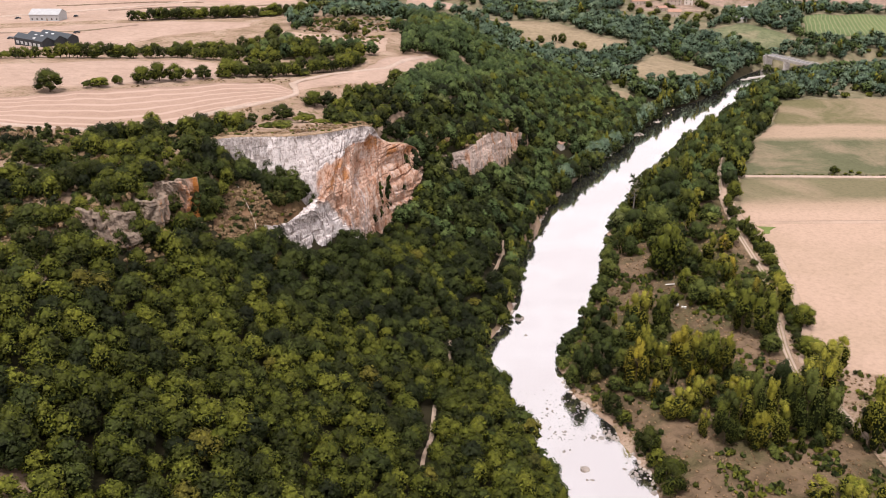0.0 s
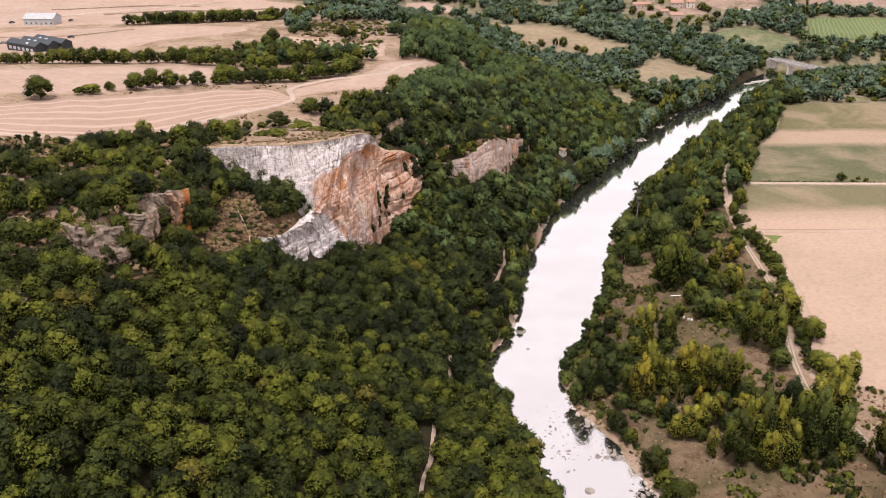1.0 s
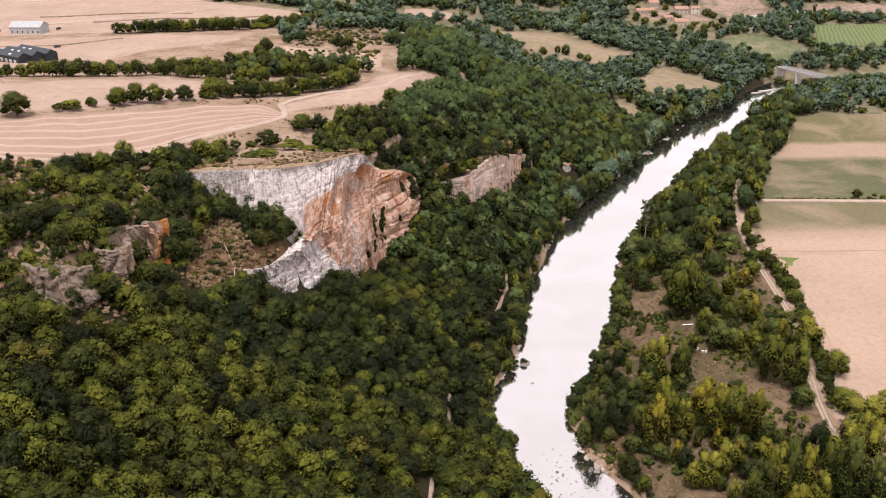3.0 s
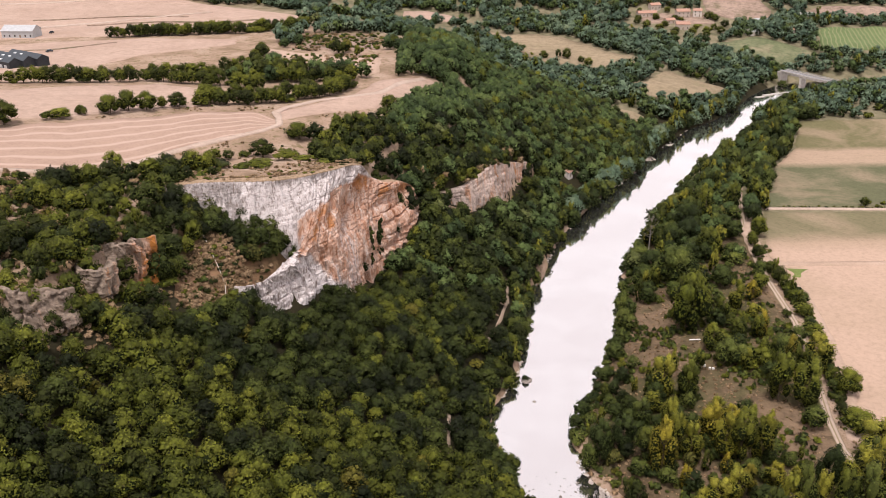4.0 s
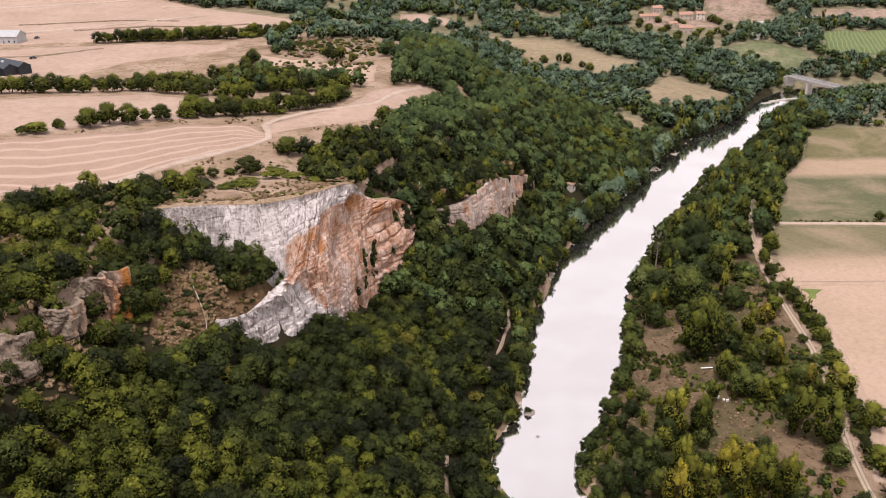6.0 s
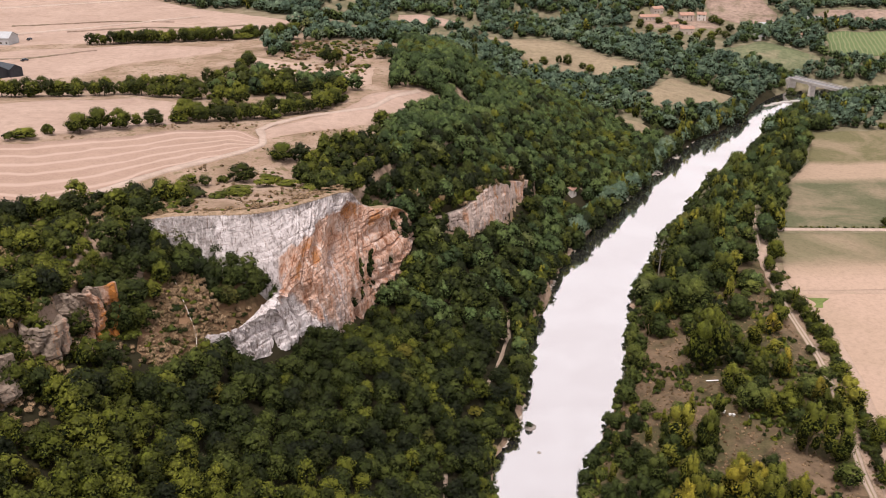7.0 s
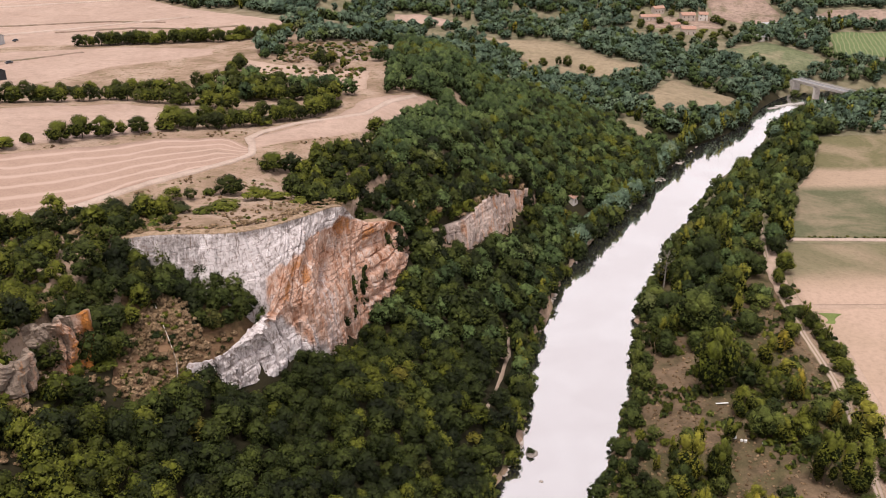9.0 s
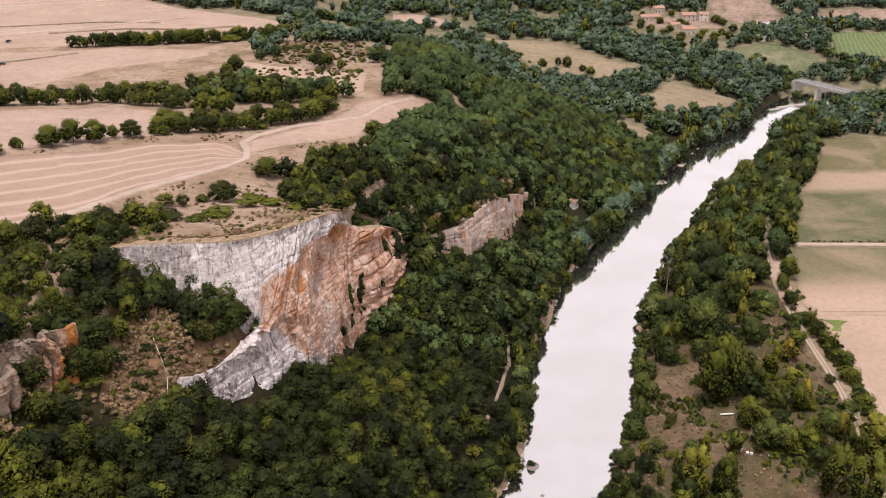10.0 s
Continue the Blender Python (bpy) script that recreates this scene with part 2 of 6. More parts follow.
def rock_material(name, white, rusty, seed, turn=(-80.0, -73.0), dim=1.0):
    """Limestone: grey-white faces, rust and pink streaks running down, beds and dark cracks; rustier towards the nose of the cliff."""
    m, n, l, b = material(name, 0.92, 0.12)
    p = position(n, l)
    off = n.new("ShaderNodeVectorMath")
    off.inputs[1].default_value = (seed, seed * 0.7, 0)
    l.new(p, off.inputs[0])
    q = off.outputs["Vector"]

    def stretched(z):
        mp = n.new("ShaderNodeMapping")
        mp.inputs["Scale"].default_value = (1, 1, z)
        l.new(q, mp.inputs["Vector"])
        return mp.outputs["Vector"]

    tall, flat = stretched(0.18), stretched(2.6)
    c = ramp(n, l, noise_tex(n, l, tall, 0.45, 8.0, 0.7, 0.6), (0.3, (0.27 * dim, 0.24 * dim, 0.225 * dim)), (0.4, tuple(v * 0.74 for v in white)), (0.52, white), (0.7, tuple(min(0.8, v * 1.2) for v in white)))
    sep = n.new("ShaderNodeSeparateXYZ")
    l.new(p, sep.inputs["Vector"])
    nose = n.new("ShaderNodeMapRange")
    nose.interpolation_type = "SMOOTHSTEP"
    for key, v in (("From Min", turn[0]), ("From Max", turn[1]), ("To Min", rusty[0]), ("To Max", rusty[1])):
        nose.inputs[key].default_value = v
    l.new(sep.outputs["X"], nose.inputs["Value"])
    add = n.new("ShaderNodeMath")
    l.new(noise_tex(n, l, tall, 0.22, 7.0, 0.68, 0.5), add.inputs[0])
    l.new(nose.outputs["Result"], add.inputs[1])
    pink = ramp(n, l, noise_tex(n, l, q, 0.5, 7.0, 0.7), (0.3, (0.38 * dim, 0.165 * dim, 0.08 * dim)), (0.46, (0.62 * dim, 0.345 * dim, 0.22 * dim)), (0.62, (0.76 * dim, 0.55 * dim, 0.44 * dim)))
    c = mix(n, l, ramp(n, l, add.outputs[0], *grey(0.5, 0.62)), c, pink)
    hot = n.new("ShaderNodeMath")
    l.new(noise_tex(n, l, stretched(0.5), 0.26, 5.0, 0.65), hot.inputs[0])
    l.new(nose.outputs["Result"], hot.inputs[1])
    c = mix(n, l, ramp(n, l, hot.outputs[0], *grey(0.63, 0.73)), c, (0.5, 0.2, 0.05))
    c = mix(n, l, ramp(n, l, noise_tex(n, l, flat, 0.35, 6.0, 0.7, 0.3), (0.35, (0.7, 0.7, 0.7)), (0.43, (0, 0, 0))), c, (0.17, 0.125, 0.095))
    c = mix(n, l, ramp(n, l, noise_tex(n, l, q, 2.2, 5.0, 0.7), (0.32, (0.6, 0.6, 0.6)), (0.47, (0, 0, 0))), c, (0.2, 0.16, 0.135))
    bent = n.new("ShaderNodeVectorMath")  # joints and cracks
    bent.operation = "MULTIPLY_ADD"
    wob = n.new("ShaderNodeTexNoise")
    wob.inputs["Scale"].default_value, wob.inputs["Detail"].default_value = 0.5, 4.0
    l.new(q, wob.inputs["Vector"])
    l.new(wob.outputs["Color"], bent.inputs[0])
    bent.inputs[1].default_value = (2.2, 2.2, 2.2)
    l.new(stretched(0.55), bent.inputs[2])
    relief = noise_tex(n, l, q, 1.1, 10.0, 0.75)
    for size, wide, deep in ((0.2, 0.03, 0.25), (0.75, 0.04, 0.06)):
        v = n.new("ShaderNodeTexVoronoi")
        v.feature = "DISTANCE_TO_EDGE"
        v.inputs["Scale"].default_value = size
        l.new(bent.outputs["Vector"], v.inputs["Vector"])
        c = mix(n, l, ramp(n, l, v.outputs["Distance"], (0.0, (deep, deep, deep)), (wide, (0, 0, 0))), c, (0.13, 0.095, 0.075))
        cell = n.new("ShaderNodeTexVoronoi")
        cell.inputs["Scale"].default_value = size
        l.new(bent.outputs["Vector"], cell.inputs["Vector"])
        tone = n.new("ShaderNodeSeparateColor")
        l.new(cell.outputs["Color"], tone.inputs["Color"])
        c = mix(n, l, 0.22, c, ramp(n, l, tone.outputs["Red"], (0.0, (0.66, 0.64, 0.62)), (1.0, (1.25, 1.25, 1.25))), "MULTIPLY")
        edge = ramp(n, l, v.outputs["Distance"], *grey(0.0, wide * 2))
        relief = mix(n, l, 0.16, relief, edge)
    l.new(c, b.inputs["Base Color"])
    bump(n, l, b, relief, 0.9, 1.0)
    return m


def cliff_material():
    """Limestone of the tall cliff: white wall with grey film and drip lines, pink and rust staining, pockets and cracks, dry soil on the lip."""
    m, n, l, b = material("limestone", 0.92, 0.12)
    p = position(n, l)

    def scaled(x, y, z):
        mp = n.new("ShaderNodeMapping")
        mp.inputs["Scale"].default_value = (x, y, z)
        l.new(p, mp.inputs["Vector"])
        return mp.outputs["Vector"]

    def attr(name):
        a = n.new("ShaderNodeAttribute")
        a.attribute_name = name
        return a.outputs["Fac"]

    def plus(a, c, k=1.0):
        o = n.new("ShaderNodeMath")
        o.operation = "MULTIPLY_ADD"
        l.new(a, o.inputs[0])
        o.inputs[1].default_value = k
        l.new(c, o.inputs[2])
        return o.outputs[0]

    drip, fine, bed = scaled(1, 1, 0.16), noise_tex(n, l, p, 1.6, 8.0, 0.72), scaled(0.25, 0.25, 2.4)
    blot = noise_tex(n, l, scaled(1, 1, 0.7), 0.55, 8.0, 0.72, 0.4)
    c = ramp(n, l, blot, (0.33, (0.255, 0.223, 0.215)), (0.42, (0.425, 0.379, 0.365)), (0.49, (0.629, 0.567, 0.555)), (0.64, (0.697, 0.652, 0.644)))
    streak = noise_tex(n, l, drip, 0.8, 7.0, 0.7, 0.3)
    grey_film = plus(attr("film"), streak, 0.3)
    c = mix(n, l, ramp(n, l, grey_film, *grey(0.56, 0.74)), c, ramp(n, l, fine, (0.36, (0.17, 0.15, 0.145)), (0.62, (0.4, 0.36, 0.345))))
    pink = ramp(n, l, noise_tex(n, l, scaled(1, 1, 0.3), 0.5, 8.0, 0.74, 0.5), (0.3, (0.181, 0.0806, 0.0442)), (0.39, (0.346, 0.169, 0.1)), (0.46, (0.46, 0.274, 0.193)), (0.54, (0.542, 0.37, 0.289)), (0.64, (0.609, 0.5, 0.442)))
    wet = plus(attr("stain"), noise_tex(n, l, drip, 0.35, 8.0, 0.7, 0.4), 0.55)
    c = mix(n, l, ramp(n, l, wet, *grey(0.62, 0.86)), c, pink)
    ochre = plus(attr("ochre"), noise_tex(n, l, scaled(1, 1, 0.45), 0.6, 6.0, 0.7), 0.45)
    c = mix(n, l, ramp(n, l, ochre, (0.7, (0, 0, 0)), (0.92, (0.85, 0.85, 0.85))), c, ramp(n, l, fine, (0.35, (0.2, 0.075, 0.025)), (0.6, (0.46, 0.19, 0.055))))
    lines = ramp(n, l, noise_tex(n, l, scaled(1, 1, 0.05), 1.5, 6.0, 0.7), (0.37, (0.75, 0.75, 0.75)), (0.44, (0, 0, 0)))
    c = mix(n, l, lines, c, (0.16, 0.115, 0.09))
    c = mix(n, l, ramp(n, l, noise_tex(n, l, bed, 0.9, 5.0, 0.6, 0.3), (0.35, (0.55, 0.55, 0.55)), (0.42, (0, 0, 0))), c, (0.2, 0.14, 0.11))
    c = mix(n, l, ramp(n, l, fine, (0.34, (0.8, 0.8, 0.8)), (0.43, (0, 0, 0))), c, (0.13, 0.1, 0.08))
    earth = plus(attr("soil"), noise_tex(n, l, p, 1.2, 6.0, 0.7), 0.8)
    c = mix(n, l, ramp(n, l, earth, *grey(0.85, 1.05)), c, ramp(n, l, noise_tex(n, l, p, 0.9, 6.0, 0.7), (0.35, (0.2, 0.145, 0.085)), (0.6, (0.38, 0.27, 0.185))))
    l.new(c, b.inputs["Base Color"])
    relief = mix(n, l, 0.5, noise_tex(n, l, p, 0.9, 10.0, 0.75), noise_tex(n, l, scaled(1, 1, 0.3), 0.8, 8.0, 0.7))
    bump(n, l, b, relief, 0.6, 0.8)
    return m


CLIFF = cliff_material()
PALECLIFF = rock_material("pale_limestone", (0.62, 0.5, 0.44), (-0.02, 0.04), 12.0, (5.0, 30.0))
CRAG = rock_material("weathered_crag", (0.33, 0.26, 0.205), (-0.04, 0.33), 31.0, (-79.0, -73.0), 0.8)


def water_material():
    m, n, l, b = material("river_water", 0.06, 0.5)
    b.inputs["IOR"].default_value = 1.33
    b.inputs["Metallic"].default_value = 0.985  # the low view over still water mirrors nearly all of the sky
    p = position(n, l)
    c = ramp(n, l, noise_tex(n, l, p, 0.03, 3.0), (0.4, (0.94, 0.9, 0.88)), (0.6, (0.99, 0.96, 0.94)))
    l.new(c, b.inputs["Base Color"])
    sep = n.new("ShaderNodeSeparateXYZ")
    l.new(p, sep.inputs["Vector"])
    riffle = n.new("ShaderNodeMapRange")  # broken water over the shoals downstream
    for key, v in (("From Min", 275.0), ("From Max", 235.0), ("To Min", 0.06), ("To Max", 0.42)):
        riffle.inputs[key].default_value = v
    l.new(sep.outputs["Y"], riffle.inputs["Value"])
    k = n.new("ShaderNodeBump")
    k.inputs["Distance"].default_value = 0.12
    l.new(riffle.outputs["Result"], k.inputs["Strength"])
    l.new(noise_tex(n, l, position(n, l, (1, 0.6, 1)), 0.9, 4.0), k.inputs["Height"])
    l.new(k.outputs["Normal"], b.inputs["Normal"])
    return m


WATER = water_material()


def plain(name, colour, rough=0.8, spec=0.2, var=0.15, scale=1.0):
    m, n, l, b = material(name, rough, spec)
    p = position(n, l)
    c = ramp(n, l, noise_tex(n, l, p, scale, 5.0, 0.6), (0.3, tuple(v * (1 - var) for v in colour)), (0.7, tuple(min(1, v * (1 + var)) for v in colour)))
    l.new(c, b.inputs["Base Color"])
    return m


# near-black crown cores: the shade between the leaves as a colour
LEAFSHADE = plain("inner_foliage", (0.014, 0.019, 0.006), 0.95, 0.05, 0.5, 1.5)

BARK = plain("bark", (0.12, 0.09, 0.065), 0.95, 0.1, 0.3, 2.0)
DEADWOOD = plain("grey_deadwood", (0.34, 0.3, 0.26), 0.95, 0.1, 0.2, 2.0)

# ---------------------------------------------------------------- guide lines of the valley
LEFT_BANK = [(52, -300), (40, 120), (34, 175), (28, 212), (18, 247), (15, 268), (17, 286), (26, 303), (32, 332), (35, 362), (42, 385), (58, 430), (78, 468), (97, 500),
             (112, 522), (124, 548), (164, 609), (192, 636), (215, 665), (236, 700), (258, 726), (280, 746), (310, 754), (360, 756), (460, 764), (1500, 900)]
RIGHT_BANK = [(86, -300), (70, 120), (62, 175), (60, 206), (54, 230), (43, 250), (41, 264), (46, 281), (58, 308), (67, 332), (74, 360), (82, 390), (99, 428), (126, 480),
              (158, 542), (195, 588), (222, 638), (252, 672), (282, 692), (304, 702), (350, 712), (470, 722), (1500, 860)]
# plateau edge: x, y, height of the edge, height of the rock drop below it
RIM = [(-125, -300, 86, 0), (-104, 130, 86, 0), (-96, 180, 84, 0), (-88, 209, 82.5, 5), (-86, 228, 78.5, 4), (-83, 243, 77, 7), (-82, 268, 75.5, 3), (-84, 293, 75, 2), (-68, 299, 75.3, 9), (-57, 300, 75, 14),
       (-50, 304, 74, 17), (-46, 311, 72.5, 28), (-40, 323, 70, 33), (-34, 336, 67, 33), (-32, 347, 62, 26), (-29, 360, 58, 9), (-18, 388, 59, 2), (-7, 410, 58, 0), (4, 430, 57, 0), (18, 470, 50, 0), (48, 540, 37, 0),
       (58, 600, 31, 0), (45, 650, 34, 0), (0, 700, 42, 0), (-60, 735, 54, 0), (-130, 780, 55, 0), (-260, 920, 56, 0), (-500, 1200, 60, 0), (-900, 1800, 60, 0)]


SECOND_STEP = [(-4, 376), (2, 382), (10.5, 391), (20.5, 405), (24, 413), (30, 423), (33, 436), (41, 452), (46, 463), (48, 469)]

SECOND_BACK = SECOND_STEP + [(10, 500), (-60, 450), (-45, 385)]


def near_line(pts, line):
    """Distance of each point from a polyline, and the place along it (vertex number + fraction)."""
    line = np.asarray(line, float)
    best, where = np.full(len(pts), 1e9), np.zeros(len(pts))
    for k in range(len(line) - 1):
        a, d = line[k, :2], line[k + 1, :2] - line[k, :2]
        t = np.clip(((pts - a) @ d) / (d @ d), 0, 1)
        r = np.hypot(*(pts - a - t[:, None] * d).T)
        closer = r < best
        best[closer], where[closer] = r[closer], k + t[closer]
    return best, where


def inside(pts, poly):
    """Which points lie in a polygon."""
    poly = np.asarray(poly, float)[:, :2]
    x, y = pts.T
    hit = np.zeros(len(pts), bool)
    for (x0, y0), (x1, y1) in zip(poly, np.roll(poly, -1, axis=0)):
        cross = (y0 > y) != (y1 > y)
        hit ^= cross & (x < (x1 - x0) * (y - y0) / ((y1 - y0) or 1e-9) + x0)
    return hit


def lump(pts, size, seed):
    """Smooth value noise in about -1..1."""
    rng = np.random.RandomState(seed)
    g = rng.uniform(-1, 1, (64, 64))
    u = pts / size
    i = np.floor(u).astype(int)
    f = u - i
    f = f * f * (3 - 2 * f)
    a, b, c, d = (g[(i[:, 0] + p) % 64, (i[:, 1] + q) % 64] for p, q in ((0, 0), (1, 0), (0, 1), (1, 1)))
    return (a * (1 - f[:, 0]) + b * f[:, 0]) * (1 - f[:, 1]) + (c * (1 - f[:, 0]) + d * f[:, 0]) * f[:, 1]


def smooth(a, b, v):
    t = np.clip((v - a) / (b - a), 0, 1)
    return t * t * (3 - 2 * t)


RIM_XY, RIM_Z, RIM_DROP = [r[:2] for r in RIM], [r[2] for r in RIM], [r[3] for r in RIM]
PLATEAU_AREA = RIM_XY + [(-4000, 1800), (-4000, -4000), (-112, -4000)]
RIVER_AREA = LEFT_BANK + RIGHT_BANK[::-1]
LEFT_AREA = LEFT_BANK + [(1500, 5000), (-5000, 5000), (-5000, -5000), (44, -5000)]


CLIFF_FOOT = [(-50, 268), (-42, 279), (-34, 298), (-29, 310), (-24, 325)]


def height(pts, rough=1.0):
    """Height of the ground."""
    pts = np.asarray(pts, float).reshape(-1, 2)
    x, y = pts.T
    rag = smooth(470, 400, y)
    shore = pts + np.stack([rag * (lump(pts, 11, 301) * 1.5 + lump(pts, 4.3, 303)), rag * (lump(pts, 11, 302) * 1.5 + lump(pts, 4.3, 304))], 1)
    u, _ = near_line(shore, LEFT_BANK)
    ur, _ = near_line(shore, RIGHT_BANK)
    v, at = near_line(pts, RIM_XY)
    k = np.arange(len(RIM))
    top, drop = np.interp(at, k, RIM_Z), np.interp(at, k, RIM_DROP)
    left, river, plateau = inside(pts, LEFT_AREA), inside(shore, RIVER_AREA), inside(pts, PLATEAU_AREA)
    far = 6 + 0.05 * np.maximum(0, y - 500) + 14 * smooth(870, 980, y) + 70 * smooth(930, 1300, y) + 25 * smooth(420, 800, x) * smooth(700, 1000, y)
    # right bank
    zr = (6 + (far - 6) * (0.35 + 0.65 * smooth(640, 800, y))) * (1 - np.exp(-ur / 13)) + 0.15
    # left slope
    w = u / (u + v + 1e-6)
    zl = 1.2 + (top - drop - 1.2) * w ** 1.06
    zl += 5 * np.exp(-(((u - 15) / 11) ** 2)) * smooth(345, 300, y)
    zl += 7 * np.exp(-((x + 57) ** 2 + (y - 284) ** 2) / 12**2)
    zl += 1.2 * np.exp(-((x + 59) ** 2 + (y - 271) ** 2) / 7**2)
    zl -= 6 * np.exp(-((near_line(pts, CLIFF_FOOT)[0] / 9) ** 2))
    north = smooth(560, 640, y)
    low = 1.5 + far * (1 - np.exp(-u / 36))
    low = low + (np.maximum(top, low) - low) * smooth(60, 0, v)
    zl = zl * (1 - north) + north * low
    # the rock step of the smaller cliff
    d2, at2 = near_line(pts, SECOND_STEP)
    back = inside(pts, SECOND_BACK)
    fade = smooth(-0.2, 1.2, at2) * smooth(9.0, 7.6, at2)
    step = smooth(-2.5, 2.5, np.where(back, d2, -d2))
    zl += (-2 + 9.5 * step) * np.exp(-((d2 / 10) ** 2)) * fade
    # plateau
    zp = 67 + 0.10 * np.clip(-x - 70, 0, 130) * smooth(540, 370, y) - 0.025 * np.clip(y - 380, 0, 400)
    zp = zp + 9 * smooth(320, 230, y) * smooth(-70, -110, x)
    reach = 45 + 35 * north
    zp = top + (zp - top) * smooth(0, 1, v / reach)
    z = np.where(left, np.where(plateau, zp, zl), zr)
    bank = np.minimum(u, ur)
    bumps = lump(pts, 19, 1) * 1.1 + lump(pts, 7, 2) * 0.5 + lump(pts, 3.1, 3) * 0.22
    calm = np.where(left, smooth(0, 10, u), 0.08 * smooth(0, 20, ur)) * np.where(plateau, 0.15 + 0.5 * smooth(300, 240, y), 1.0)
    z = z + rough * bumps * calm
    return np.where(river, -1.6 * smooth(0, 5, bank) + 0.1, z)


def ground_at(x, y):
    return float(height([(x, y)])[0])


# ---------------------------------------------------------------- mesh helpers
def mesh_object(name, verts, faces, mat, parent=None, smooth_shade=False, uvs=None, second=None, which=None):
    me = bpy.data.meshes.new(name)
    verts, faces = np.asarray(verts, np.float32), np.asarray(faces, np.int32)
    per = faces.shape[1]
    me.vertices.add(len(verts))
    me.vertices.foreach_set("co", verts.ravel())
    me.loops.add(faces.size)
    me.loops.foreach_set("vertex_index", faces.ravel())
    me.polygons.add(len(faces))
    me.polygons.foreach_set("loop_start", np.arange(0, faces.size, per, dtype=np.int32))
    me.polygons.foreach_set("use_smooth", np.full(len(faces), smooth_shade))
    if uvs is not None:
        me.uv_layers.new(name="UVMap").data.foreach_set("uv", np.asarray(uvs, np.float32)[faces.ravel()].ravel())
    if second:
        me.polygons.foreach_set("material_index", np.asarray(which, np.int32))
    me.update(calc_edges=True)
    me.materials.append(mat)
    if second:
        me.materials.append(second)
    ob = new(name, me)
    if parent:
        ob.parent = parent
    return ob


def grid_faces(nu, nv):
    i = np.arange((nu - 1) * nv).reshape(nu - 1, nv)[:, :-1].ravel()
    return np.stack([i, i + nv, i + nv + 1, i + 1], 1)


def part(name, bm, mat, parent, label=""):
    me = bpy.data.meshes.new(name)
    bm.to_mesh(me)
    bm.free()
    me.materials.append(mat)
    ob = new(name, me)
    ob.parent = parent
    return tagged(ob, label)


def thing(name, x, y, z, label, category, group="", turn=0.0):
    ob = new(name)
    ob.empty_display_size = 0.5
    ob.matrix_world = pose(x, y, z, 0, 0, turn)
    return tagged(ob, label, category, group)


def resample(line, n):
    line = np.asarray(line, float)
    s = np.r_[0, np.cumsum(np.hypot(*np.diff(line[:, :2], axis=0).T))]
    q = np.linspace(0, s[-1], n)
    return np.stack([np.interp(q, s, c) for c in line.T], 1)


# ---------------------------------------------------------------- ground and water
def build_ground():
    gx = np.r_[-4000, -2500, -1500, -1000, -700, -520, np.arange(-420, -200, 8), np.arange(-200, -112, 4), np.arange(-112, 130, 2.0), np.arange(130, 260, 4), np.arange(260, 480, 8), 520, 620, 800, 1100, 1600, 2500, 4000]
    gy = np.r_[-4000, -2000, -900, -400, -150, -20, np.arange(40, 120, 8), np.arange(120, 480, 2.0), np.arange(480, 760, 4), np.arange(760, 1240, 10), 1300, 1400, 1600, 2000, 2800, 4000]
    X, Y = np.meshgrid(gx, gy, indexing="ij")
    pts = np.stack([X.ravel(), Y.ravel()], 1)
    z = height(pts)
    ob = mesh_object("ground", np.c_[pts, z], grid_faces(len(gx), len(gy)), GROUND, smooth_shade=True)
    tagged(ob, "dry earth and grass of the valley sides and plateau", "ground", kind="structure")


build_ground()


def build_water():
    a, b = resample(LEFT_BANK, 260), resample(RIGHT_BANK, 260)
    t = np.linspace(-0.12, 1.12, 12)[None, :, None]
    p = a[:, None] * (1 - t) + b[:, None] * t
    v = np.c_[p.reshape(-1, 2), np.zeros(260 * 12)]
    ob = mesh_object("river", v, grid_faces(260, 12), WATER, smooth_shade=True)
    tagged(ob, "calm pale river reflecting the bright sky", "river", kind="structure")


build_water()


def drape(name, edge_a, edge_b, nu, nv, mat, label, category="field", lift=0.2, fine=0.0):
    """A sheet on the ground between two edge lines."""
    a, b = resample(edge_a, nu), resample(edge_b, nu)
    t = np.linspace(0, 1, nv)
    p = a[:, None] * (1 - t[None, :, None]) + b[:, None] * t[None, :, None]
    p = p.reshape(-1, 2)
    if fine:
        p = p + np.stack([lump(p, 6, 5), lump(p, 6, 6)], 1) * fine
    uv = np.stack(np.meshgrid(np.linspace(0, 1, nu), t, indexing="ij"), -1)
    z = (height(p) + lift).reshape(nu, nv)
    p = p.reshape(nu, nv, 2)
    # a turned-down rim, so that the sheet meets the ground
    z = np.pad(z, 1, mode="edge")
    sink = lift + 0.12
    z[0], z[-1], z[:, 0], z[:, -1] = z[0] - sink, z[-1] - sink, z[:, 0] - sink, z[:, -1] - sink
    p, uv = (np.pad(a, ((1, 1), (1, 1), (0, 0)), mode="edge") for a in (p, uv))
    mid = p.mean((0, 1))
    for a in (p[0], p[-1], p[:, 0], p[:, -1]):
        a += (a - mid) * (0.35 / (np.hypot(*(a - mid).T) + 1))[:, None]
    ob = mesh_object(name, np.concatenate([p, z[..., None]], -1).reshape(-1, 3), grid_faces(nu + 2, nv + 2), mat, smooth_shade=True, uvs=uv.reshape(-1, 2))
    return tagged(ob, label, category, kind="structure")


